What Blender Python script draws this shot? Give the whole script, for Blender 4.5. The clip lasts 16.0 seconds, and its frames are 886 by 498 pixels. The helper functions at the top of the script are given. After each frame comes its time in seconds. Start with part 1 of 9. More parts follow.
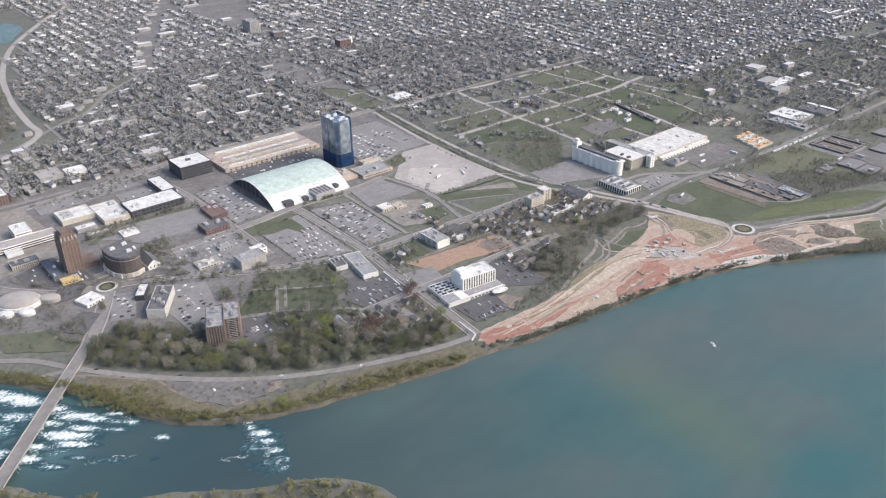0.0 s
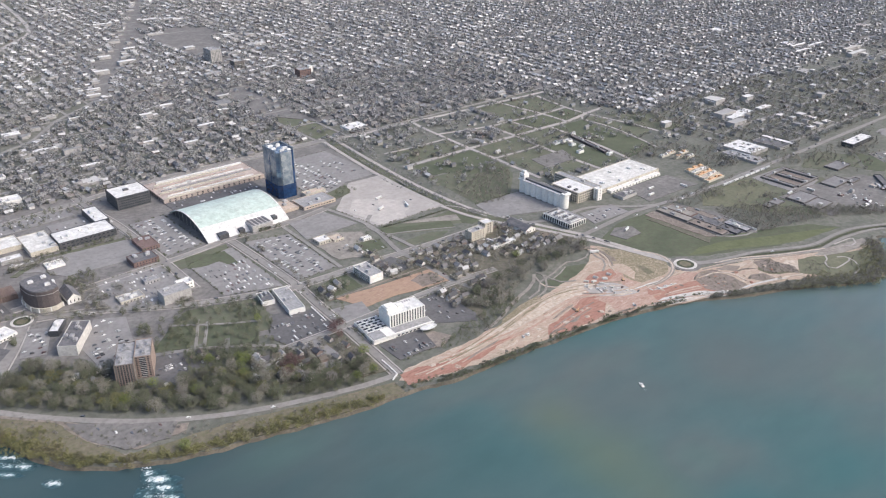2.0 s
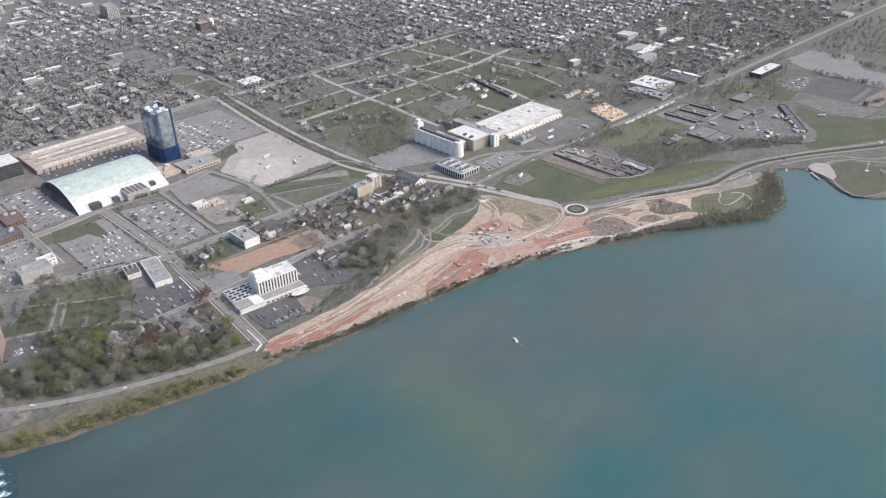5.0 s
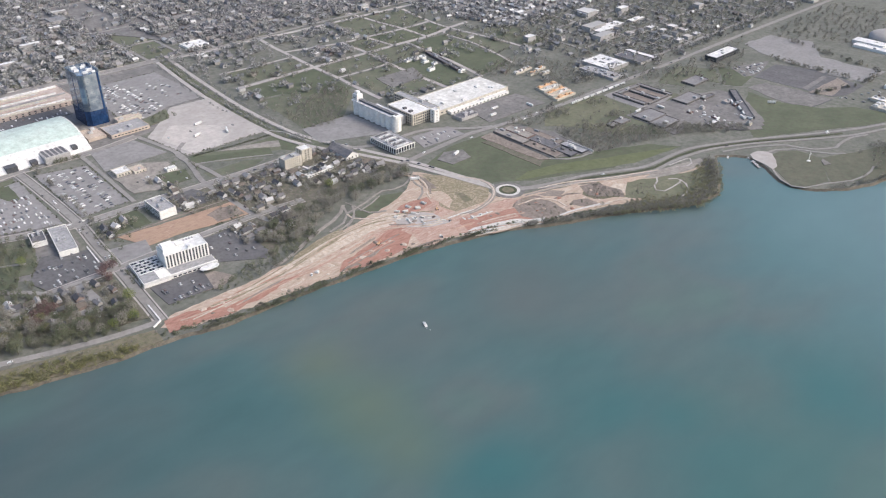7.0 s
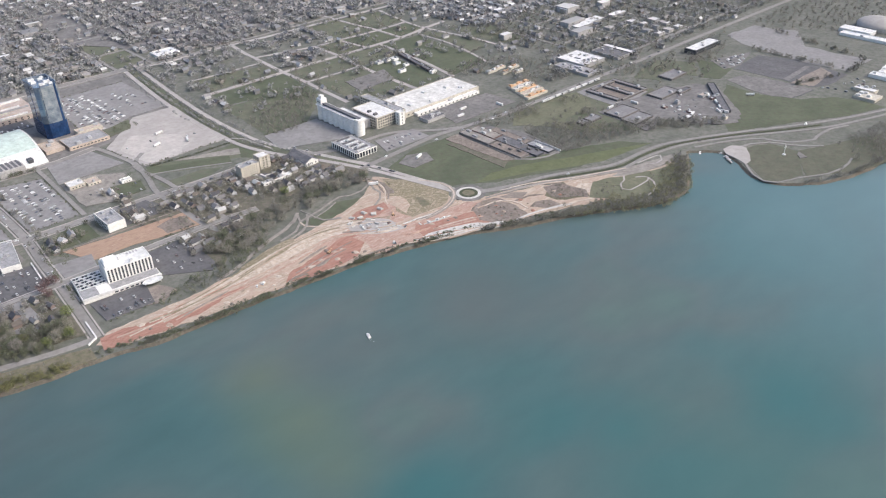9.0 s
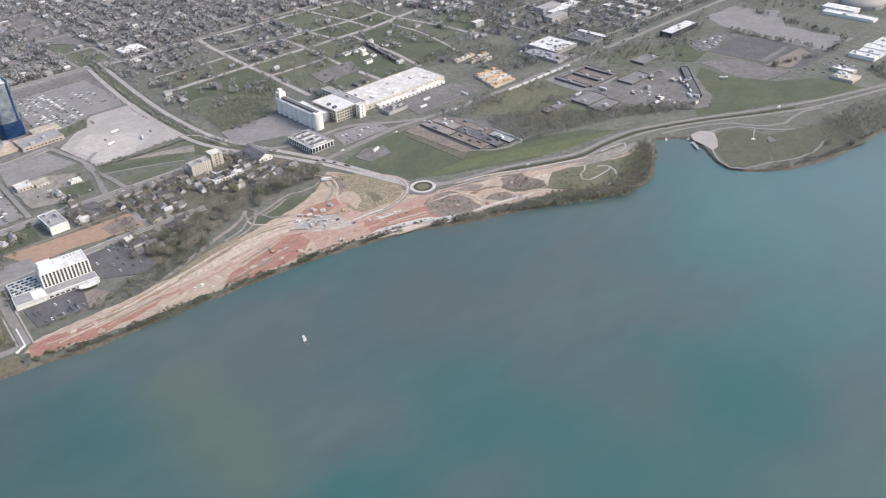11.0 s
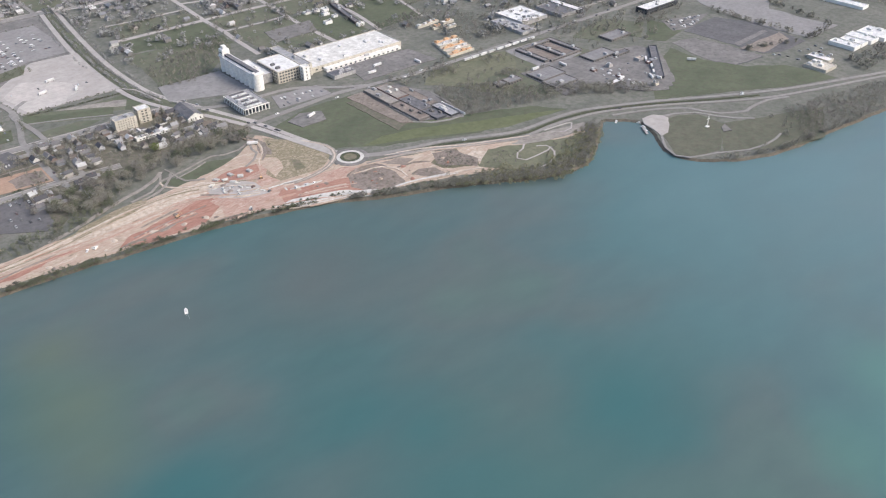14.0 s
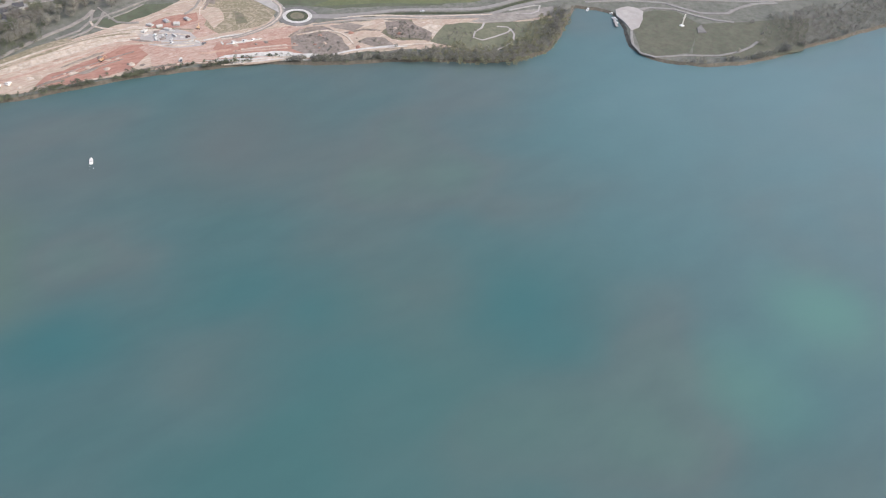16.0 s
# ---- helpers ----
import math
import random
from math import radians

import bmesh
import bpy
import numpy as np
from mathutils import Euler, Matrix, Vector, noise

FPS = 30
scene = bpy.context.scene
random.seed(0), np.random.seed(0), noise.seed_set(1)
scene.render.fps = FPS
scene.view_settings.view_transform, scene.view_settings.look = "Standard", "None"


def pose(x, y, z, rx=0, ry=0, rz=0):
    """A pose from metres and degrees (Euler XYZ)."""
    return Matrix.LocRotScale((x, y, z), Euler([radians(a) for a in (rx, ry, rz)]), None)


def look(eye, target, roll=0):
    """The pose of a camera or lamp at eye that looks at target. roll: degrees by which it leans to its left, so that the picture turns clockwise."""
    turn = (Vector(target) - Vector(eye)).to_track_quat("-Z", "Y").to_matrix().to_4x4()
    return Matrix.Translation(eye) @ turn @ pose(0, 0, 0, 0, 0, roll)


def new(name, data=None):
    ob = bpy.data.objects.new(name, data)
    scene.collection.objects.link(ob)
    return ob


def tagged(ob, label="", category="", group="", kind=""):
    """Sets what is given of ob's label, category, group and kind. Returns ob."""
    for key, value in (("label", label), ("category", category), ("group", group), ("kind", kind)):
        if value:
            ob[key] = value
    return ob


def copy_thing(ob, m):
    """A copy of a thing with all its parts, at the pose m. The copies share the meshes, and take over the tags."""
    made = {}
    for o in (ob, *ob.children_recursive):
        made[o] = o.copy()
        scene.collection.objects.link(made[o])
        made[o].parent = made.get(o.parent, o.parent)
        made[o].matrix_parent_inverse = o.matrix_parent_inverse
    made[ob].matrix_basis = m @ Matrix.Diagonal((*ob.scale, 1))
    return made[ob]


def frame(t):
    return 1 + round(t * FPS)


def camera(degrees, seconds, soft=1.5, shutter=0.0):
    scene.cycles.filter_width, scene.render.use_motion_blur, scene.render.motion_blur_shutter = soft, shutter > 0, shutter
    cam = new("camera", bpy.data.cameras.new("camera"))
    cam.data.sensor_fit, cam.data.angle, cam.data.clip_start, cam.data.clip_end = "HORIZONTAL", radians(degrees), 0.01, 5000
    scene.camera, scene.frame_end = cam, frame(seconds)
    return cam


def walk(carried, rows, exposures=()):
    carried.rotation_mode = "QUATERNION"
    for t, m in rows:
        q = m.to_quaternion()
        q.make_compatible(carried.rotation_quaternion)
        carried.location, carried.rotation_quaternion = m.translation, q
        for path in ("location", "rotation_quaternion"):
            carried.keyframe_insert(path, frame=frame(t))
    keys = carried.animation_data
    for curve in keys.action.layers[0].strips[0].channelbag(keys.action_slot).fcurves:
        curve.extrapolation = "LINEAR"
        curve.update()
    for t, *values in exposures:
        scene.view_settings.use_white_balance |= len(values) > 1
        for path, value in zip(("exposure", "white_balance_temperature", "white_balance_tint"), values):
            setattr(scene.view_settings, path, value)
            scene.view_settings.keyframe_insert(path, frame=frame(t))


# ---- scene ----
# ---- camera and its way ----
cam = camera(56.678, 16.0, soft=1.15)
PATH = [
    (0.0, -249.39, 87.21, 500.66, 61.782, 0.519, -39.507),
    (0.5, -230.98, 81.22, 499.15, 61.808, -0.173, -38.619),
    (1.0, -212.57, 75.24, 497.63, 62.063, -0.759, -39.144),
    (1.5, -194.25, 69.26, 496.09, 62.965, -0.641, -40.005),
    (2.0, -176.08, 63.25, 494.47, 63.738, -0.025, -39.989),
    (2.5, -158.14, 57.16, 492.73, 63.940, 0.263, -40.218),
    (3.0, -140.39, 50.98, 490.83, 64.344, 0.025, -41.377),
    (3.5, -122.62, 44.84, 488.94, 63.954, 0.271, -41.843),
    (4.0, -105.00, 38.66, 486.94, 62.791, 0.809, -42.462),
    (4.5, -87.44, 32.41, 484.84, 61.326, 1.378, -43.102),
    (5.0, -69.91, 26.06, 482.66, 60.029, 1.738, -43.594),
    (5.5, -52.34, 19.55, 480.40, 59.378, 1.666, -43.736),
    (6.0, -34.74, 13.06, 478.18, 58.800, 0.015, -43.983),
    (6.5, -17.13, 6.38, 475.82, 58.688, 0.230, -43.319),
    (7.0, 0.46, -0.45, 473.33, 58.126, -0.539, -43.634),
    (7.5, 18.04, -7.36, 470.71, 58.277, -0.948, -43.639),
    (8.0, 35.58, -14.29, 467.95, 58.889, 0.483, -42.675),
    (8.5, 53.07, -21.16, 465.04, 58.827, 0.255, -43.116),
    (9.0, 70.50, -27.94, 461.97, 58.209, 1.312, -43.307),
    (9.5, 87.91, -34.76, 458.90, 58.008, 1.647, -43.370),
    (10.0, 105.27, -41.52, 455.69, 57.787, 2.125, -43.296),
    (10.5, 122.62, -48.20, 452.42, 57.609, 2.580, -43.170),
    (11.0, 140.03, -54.77, 449.14, 57.541, 2.844, -43.073),
    (11.5, 157.52, -61.17, 445.93, 57.651, 2.753, -43.085),
    (12.0, 175.07, -67.61, 442.74, 58.085, 1.822, -43.840),
    (12.5, 192.64, -73.80, 439.62, 58.524, 1.440, -43.488),
    (13.0, 210.14, -79.74, 436.61, 57.475, 1.627, -42.554),
    (13.5, 227.53, -85.44, 433.68, 56.732, 1.814, -41.275),
    (14.0, 244.84, -90.94, 430.79, 55.383, 0.640, -40.243),
    (14.5, 262.12, -96.30, 427.92, 54.222, -0.227, -39.203),
    (15.0, 279.41, -101.55, 425.04, 51.780, -2.412, -39.621),
    (15.5, 296.71, -106.74, 422.13, 49.162, -2.748, -38.586),
    (16.0, 314.03, -111.91, 419.21, 46.690, -4.291, -36.317),
]
walk(cam, [(t, pose(x, y, z, rx, ry, rz)) for t, x, y, z, rx, ry, rz in PATH],
     exposures=[(0.0, 0.66), (3.0, 0.69), (5.5, 0.61), (8.0, 0.73), (12.0, 0.67), (14.0, 0.71), (16.0, 0.80)])

# ---- sky and sun: thin bright overcast, morning sun from behind the camera's right ----
SUN_AZ, SUN_EL = math.radians(-50), math.radians(42)   # azimuth measured from +x towards +y
sky_world = bpy.data.worlds.new("sky_world")
scene.world = sky_world
sky_world.use_nodes = True
wn = sky_world.node_tree.nodes
sky = wn.new("ShaderNodeTexSky")
sky.sky_type = "NISHITA"
sky.sun_disc = False
sky.sun_elevation = SUN_EL
sky.sun_rotation = math.pi / 2 - SUN_AZ
sky.air_density, sky.dust_density, sky.ozone_density = 1.0, 4.0, 1.0
wn["Background"].inputs[1].default_value = 0.15
sky_world.node_tree.links.new(sky.outputs[0], wn["Background"].inputs[0])
sun = new("sun", bpy.data.lights.new("sun", "SUN"))
sun.data.energy, sun.data.angle, sun.data.color = 0.9, math.radians(22), (1.0, 0.96, 0.90)
sd = Vector((math.cos(SUN_AZ) * math.cos(SUN_EL), math.sin(SUN_AZ) * math.cos(SUN_EL), math.sin(SUN_EL)))
sun.matrix_world = look(sd * 3000, (0, 0, 0))

K = 0.7          # metres to one unit of the town plan
WATER_Z = -2.1


# ---- materials ----
def node_mat(name):
    m = bpy.data.materials.new(name)
    m.use_nodes = True
    return m, m.node_tree.nodes, m.node_tree.links, m.node_tree.nodes["Principled BSDF"]


def ramp_of(n, cols, mode="LINEAR"):
    r = n.new("ShaderNodeValToRGB")
    r.color_ramp.interpolation = mode
    el = r.color_ramp.elements
    while len(el) < len(cols):
        el.new(0.5)
    for e, (p, c) in zip(el, cols):
        e.position, e.color = p, (*c, 1)
    return r


def surf(name, a, b, c, big=40.0, small=4.0, rough=0.85, bump=0.15, metal=0.0, spec=0.3, stain=0.30):
    """A surface of three tones: a and b drift over big metres, c breaks in as grain over small metres."""
    m, n, l, p = node_mat(name)
    g = n.new("ShaderNodeNewGeometry")
    n1, n2 = n.new("ShaderNodeTexNoise"), n.new("ShaderNodeTexNoise")
    for q, s, d in ((n1, big, 4.0), (n2, small, 5.0)):
        q.inputs["Scale"].default_value = 1.0 / s
        q.inputs["Detail"].default_value = d
        q.inputs["Roughness"].default_value = 0.6
        l.new(g.outputs["Position"], q.inputs["Vector"])
    r1 = ramp_of(n, [(0.38, a), (0.62, b)])
    l.new(n1.outputs[0], r1.inputs[0])
    r2 = ramp_of(n, [(0.45, (0, 0, 0)), (0.7, (1, 1, 1))])
    l.new(n2.outputs[0], r2.inputs[0])
    mx = n.new("ShaderNodeMixRGB")
    l.new(r2.outputs[0], mx.inputs[0])
    l.new(r1.outputs[0], mx.inputs[1])
    mx.inputs[2].default_value = (*c, 1)
    # stains and scuffs between the two scales
    n3 = n.new("ShaderNodeTexNoise")
    n3.inputs["Scale"].default_value = 1.0 / max(small * 1.6, 1.0)
    n3.inputs["Detail"].default_value = 7.0
    n3.inputs["Roughness"].default_value = 0.78
    l.new(g.outputs["Position"], n3.inputs["Vector"])
    r3 = ramp_of(n, [(0.30, (1 - stain,) * 3), (0.50, (1.0, 1.0, 1.0)), (0.70, (1 + stain * .8,) * 3)])
    l.new(n3.outputs[0], r3.inputs[0])
    ml = n.new("ShaderNodeMixRGB")
    ml.blend_type = "MULTIPLY"
    ml.inputs[0].default_value = 1.0
    l.new(mx.outputs[0], ml.inputs[1])
    l.new(r3.outputs[0], ml.inputs[2])
    l.new(ml.outputs[0], p.inputs["Base Color"])
    p.inputs["Roughness"].default_value = rough
    p.inputs["Metallic"].default_value = metal
    p.inputs["Specular IOR Level"].default_value = spec
    if bump:
        bp = n.new("ShaderNodeBump")
        bp.inputs["Strength"].default_value = bump
        bp.inputs["Distance"].default_value = small * 0.2
        l.new(n2.outputs[0], bp.inputs["Height"])
        l.new(bp.outputs[0], p.inputs["Normal"])
    return m


def varied(name, cols, island=True, grain=2.0, dark=0.75, rough=0.8, spec=0.3):
    """One tone out of cols for each loose piece (island) or each thing, with grain over it."""
    m, n, l, p = node_mat(name)
    g = n.new("ShaderNodeNewGeometry")
    src = g.outputs["Random Per Island"] if island else n.new("ShaderNodeObjectInfo").outputs["Random"]
    k = len(cols)
    r = ramp_of(n, [(i / k, c) for i, c in enumerate(cols)], "CONSTANT")
    l.new(src, r.inputs[0])
    t = n.new("ShaderNodeTexNoise")
    t.inputs["Scale"].default_value = 1.0 / grain
    t.inputs["Detail"].default_value = 4.0
    l.new(g.outputs["Position"], t.inputs["Vector"])
    rr = ramp_of(n, [(0.3, (dark, dark, dark)), (0.7, (1.0, 1.0, 1.0))])
    l.new(t.outputs[0], rr.inputs[0])
    mx = n.new("ShaderNodeMixRGB")
    mx.blend_type = "MULTIPLY"
    mx.inputs[0].default_value = 1.0
    l.new(r.outputs[0], mx.inputs[1])
    l.new(rr.outputs[0], mx.inputs[2])
    l.new(mx.outputs[0], p.inputs["Base Color"])
    p.inputs["Roughness"].default_value = rough
    p.inputs["Specular IOR Level"].default_value = spec
    return m


def foliage(name, cols, stand=60.0):
    """Leaf and twig clumps: tone drifts over a stand of trees and jumps from clump to clump."""
    m, n, l, p = node_mat(name)
    g = n.new("ShaderNodeNewGeometry")
    t = n.new("ShaderNodeTexNoise")
    t.inputs["Scale"].default_value = 1.0 / stand
    t.inputs["Detail"].default_value = 6.0
    t.inputs["Roughness"].default_value = 0.75
    l.new(g.outputs["Position"], t.inputs["Vector"])
    ad = n.new("ShaderNodeMath")
    ad.operation = "MULTIPLY_ADD"
    ad.inputs[1].default_value = 0.14
    l.new(g.outputs["Random Per Island"], ad.inputs[0])
    l.new(t.outputs[0], ad.inputs[2])
    k = len(cols)
    r = ramp_of(n, [(0.42 + 0.38 * i / (k - 1), c) for i, c in enumerate(cols)])
    l.new(ad.outputs[0], r.inputs[0])
    l.new(r.outputs[0], p.inputs["Base Color"])
    p.inputs["Roughness"].default_value = 0.9
    p.inputs["Specular IOR Level"].default_value = 0.1
    return m


def earth_mix(name, cols, reach=14.0, turn=-0.30, stretch=3.0, twist=2.2, bump=.4):
    """Earth of several tones smeared along the way that machines drive, with grit on top."""
    m, n, l, p = node_mat(name)
    g = n.new("ShaderNodeNewGeometry")
    mp = n.new("ShaderNodeMapping")
    mp.inputs["Rotation"].default_value = (0, 0, -turn)
    mp.inputs["Scale"].default_value = (1 / stretch, 1, 1)
    l.new(g.outputs["Position"], mp.inputs["Vector"])
    t1, t2 = n.new("ShaderNodeTexNoise"), n.new("ShaderNodeTexNoise")
    for t, sc, d, w in ((t1, 1 / reach, 7.0, twist), (t2, .42, 6.0, .6)):
        t.inputs["Scale"].default_value, t.inputs["Detail"].default_value = sc, d
        t.inputs["Roughness"].default_value, t.inputs["Distortion"].default_value = .62, w
        l.new(mp.outputs[0], t.inputs["Vector"])
    k = len(cols)
    r = ramp_of(n, [(.30 + .40 * i / (k - 1), c) for i, c in enumerate(cols)])
    l.new(t1.outputs[0], r.inputs[0])
    r2 = ramp_of(n, [(.30, (.84, .83, .82)), (.50, (1, 1, 1)), (.70, (1.14, 1.14, 1.13))])
    l.new(t2.outputs[0], r2.inputs[0])
    ml = n.new("ShaderNodeMixRGB")
    ml.blend_type = "MULTIPLY"
    ml.inputs[0].default_value = 1.0
    l.new(r.outputs[0], ml.inputs[1])
    l.new(r2.outputs[0], ml.inputs[2])
    l.new(ml.outputs[0], p.inputs["Base Color"])
    p.inputs["Roughness"].default_value, p.inputs["Specular IOR Level"].default_value = .92, .15
    bp = n.new("ShaderNodeBump")
    bp.inputs["Strength"].default_value, bp.inputs["Distance"].default_value = bump, 1.2
    l.new(t2.outputs[0], bp.inputs["Height"])
    l.new(bp.outputs[0], p.inputs["Normal"])
    return m


M_GROUND = surf("ground_mat", (0.132, 0.136, 0.119), (0.178, 0.176, 0.156), (0.114, 0.122, 0.098), 55, 7)
M_CITY = surf("city_ground_mat", (0.168, 0.16, 0.157), (0.222, 0.212, 0.206), (0.13, 0.126, 0.122), 26, 6, stain=0.18)
M_LAWN = surf("lawn_mat", (0.085, 0.102, 0.066), (0.113, 0.126, 0.082), (0.10, 0.102, 0.074), 45, 6, stain=0.16)
M_FIELD = surf("field_mat", (0.110, 0.126, 0.086), (0.142, 0.146, 0.106), (0.128, 0.122, 0.096), 35, 7, stain=0.2)
M_ASPHALT = surf("asphalt_mat", (0.232, 0.224, 0.224), (0.272, 0.263, 0.262), (0.205, 0.199, 0.2), 30, 6, stain=0.12)
M_DARKASPH = surf("dark_asphalt_mat", (0.112, 0.110, 0.116), (0.145, 0.142, 0.147), (0.098, 0.096, 0.101), 25, 5, stain=0.14)
M_CONCRETE = surf("concrete_lot_mat", (0.36, 0.335, 0.32), (0.41, 0.385, 0.368), (0.33, 0.312, 0.30), 30, 8, stain=0.10)
M_PALECONC = surf("pale_concrete_mat", (0.43, 0.405, 0.385), (0.48, 0.45, 0.43), (0.40, 0.375, 0.36), 16, 6, stain=0.14)
M_ROAD = surf("road_mat", (0.235, 0.225, 0.215), (0.28, 0.268, 0.257), (0.21, 0.202, 0.194), 60, 6, stain=0.12)
M_KERB = surf("kerb_mat", (0.50, 0.49, 0.47), (0.56, 0.55, 0.53), (0.45, 0.44, 0.42), 20, 2)
M_DIRT = earth_mix("dirt_mat", [(0.27, 0.215, 0.17), (0.36, 0.29, 0.232), (0.43, 0.36, 0.295), (0.39, 0.295, 0.24), (0.50, 0.43, 0.365), (0.34, 0.25, 0.20)], 16)
M_REDDIRT = earth_mix("red_dirt_mat", [(0.26, 0.145, 0.118), (0.325, 0.175, 0.142), (0.36, 0.215, 0.172), (0.31, 0.165, 0.132), (0.38, 0.265, 0.215)], 18)
M_ORANGEDIRT = earth_mix("orange_dirt_mat", [(0.31, 0.215, 0.165), (0.37, 0.265, 0.20), (0.34, 0.235, 0.18), (0.41, 0.305, 0.24)], 14)
M_PALEDIRT = surf("pale_dirt_mat", (0.47, 0.40, 0.335), (0.42, 0.35, 0.29), (0.55, 0.49, 0.43), 18, 4)
M_PINKDIRT = earth_mix("pink_dirt_mat", [(0.29, 0.20, 0.165), (0.37, 0.245, 0.205), (0.44, 0.34, 0.285), (0.36, 0.225, 0.185), (0.48, 0.385, 0.33), (0.33, 0.20, 0.165)], 11)
# lighter grass tone that paints the sun on the levee's slope
M_LITGRASS = surf("lit_grass_mat", (0.115, 0.13, 0.068), (0.138, 0.148, 0.083), (0.105, 0.116, 0.066), 26, 6, stain=0.16)
M_TANGRASS = earth_mix("dry_grass_mat", [(0.235, 0.198, 0.142), (0.33, 0.275, 0.21), (0.20, 0.185, 0.125), (0.36, 0.30, 0.24), (0.29, 0.24, 0.178)], 17, stretch=1.3, bump=.25)
M_TANLOT = surf("tan_gravel_mat", (0.25, 0.232, 0.212), (0.30, 0.275, 0.25), (0.215, 0.20, 0.185), 30, 6)
M_DRYBANK = surf("dry_bank_mat", (0.155, 0.142, 0.10), (0.19, 0.165, 0.128), (0.12, 0.122, 0.07), 16, 4)
M_BANK = surf("wet_bank_mat", (0.115, 0.10, 0.08), (0.15, 0.13, 0.105), (0.085, 0.08, 0.06), 12, 2.5, bump=0.4)
M_BROWNLOT = surf("brown_lot_mat", (0.235, 0.202, 0.178), (0.28, 0.24, 0.21), (0.19, 0.168, 0.148), 14, 4)
M_YARD = surf("yard_mat", (0.128, 0.118, 0.094), (0.162, 0.146, 0.122), (0.108, 0.112, 0.074), 14, 4)
M_POINT = surf("point_grass_mat", (0.098, 0.108, 0.078), (0.125, 0.126, 0.094), (0.112, 0.104, 0.082), 22, 5, stain=0.2)
M_MEADOW = surf("meadow_mat", (0.138, 0.146, 0.098), (0.168, 0.168, 0.118), (0.122, 0.120, 0.085), 24, 5, stain=0.2)
M_PLANTED = surf("planted_mat", (0.06, 0.07, 0.045), (0.085, 0.095, 0.055), (0.05, 0.055, 0.04), 8, 2)
M_ROCK = surf("stone_pile_mat", (0.20, 0.168, 0.148), (0.27, 0.228, 0.203), (0.155, 0.135, 0.115), 14, 3, bump=0.5)
M_WHITEROOF = surf("white_roof_mat", (0.62, 0.615, 0.61), (0.72, 0.715, 0.71), (0.50, 0.495, 0.49), 18, 4)
M_GREYROOF = surf("grey_roof_mat", (0.30, 0.30, 0.31), (0.36, 0.355, 0.36), (0.24, 0.24, 0.25), 16, 3)
M_DARKROOF = surf("dark_roof_mat", (0.13, 0.13, 0.145), (0.18, 0.175, 0.18), (0.10, 0.10, 0.11), 14, 3)
M_TARROOF = surf("tar_roof_mat", (0.205, 0.20, 0.205), (0.25, 0.243, 0.245), (0.165, 0.162, 0.168), 10, 3, stain=0.2)
M_WHITEWALL = surf("white_wall_mat", (0.74, 0.73, 0.70), (0.80, 0.79, 0.765), (0.66, 0.65, 0.625), 12, 2, stain=0.16)
M_OLDROOF = surf("stained_white_roof_mat", (0.68, 0.67, 0.65), (0.56, 0.55, 0.53), (0.47, 0.46, 0.44), 12, 5, stain=0.28)
M_CREAM = surf("cream_wall_mat", (0.50, 0.465, 0.40), (0.57, 0.53, 0.455), (0.42, 0.39, 0.34), 12, 2)
M_YELLOW = surf("yellow_wall_mat", (0.56, 0.43, 0.21), (0.62, 0.49, 0.27), (0.48, 0.37, 0.19), 8, 2)
M_TAN = surf("tan_wall_mat", (0.47, 0.395, 0.335), (0.53, 0.45, 0.385), (0.40, 0.33, 0.28), 14, 2)
M_CASINO = surf("casino_roof_mat", (0.42, 0.35, 0.315), (0.48, 0.41, 0.37), (0.36, 0.30, 0.27), 14, 4, stain=0.22)
M_BLUEROOF = surf("slate_blue_roof_mat", (0.10, 0.115, 0.155), (0.135, 0.15, 0.19), (0.08, 0.09, 0.12), 12, 2)
M_BRICK = surf("brick_mat", (0.18, 0.135, 0.12), (0.215, 0.162, 0.142), (0.15, 0.115, 0.105), 10, 1.5)
M_PIER = surf("brick_pier_mat", (0.27, 0.212, 0.187), (0.31, 0.245, 0.215), (0.235, 0.185, 0.165), 8, 1.5)
M_DARKBRICK = surf("dark_brick_mat", (0.105, 0.09, 0.092), (0.135, 0.115, 0.115), (0.085, 0.072, 0.073), 12, 1.5)
M_REDBRICK = surf("red_brick_mat", (0.175, 0.122, 0.115), (0.21, 0.148, 0.14), (0.145, 0.105, 0.10), 10, 1.5)
M_GREYWALL = surf("grey_wall_mat", (0.36, 0.355, 0.35), (0.42, 0.41, 0.40), (0.31, 0.30, 0.30), 10, 1.5)
M_BROWNWALL = surf("brown_wall_mat", (0.165, 0.155, 0.15), (0.205, 0.19, 0.182), (0.135, 0.125, 0.12), 10, 1.5)
M_DARKWALL = surf("dark_wall_mat", (0.07, 0.075, 0.085), (0.10, 0.10, 0.11), (0.05, 0.055, 0.06), 10, 1.5, rough=0.5)
M_GREENROOF = surf("green_roof_mat", (0.46, 0.55, 0.515), (0.51, 0.59, 0.555), (0.42, 0.515, 0.48), 26, 5, rough=0.6)
M_ORANGE = surf("orange_roof_mat", (0.56, 0.33, 0.18), (0.60, 0.39, 0.24), (0.62, 0.50, 0.38), 9, 3)
M_STEEL = surf("steel_mat", (0.45, 0.45, 0.46), (0.55, 0.55, 0.56), (0.36, 0.36, 0.37), 5, 1, rough=0.5, metal=0.3)
M_BARK = surf("bark_mat", (0.10, 0.085, 0.07), (0.13, 0.11, 0.095), (0.075, 0.065, 0.055), 3, 0.5)
M_FOAM = surf("foam_mat", (0.68, 0.72, 0.73), (0.84, 0.86, 0.87), (0.52, 0.60, 0.62), 6, 1.2, rough=0.6)
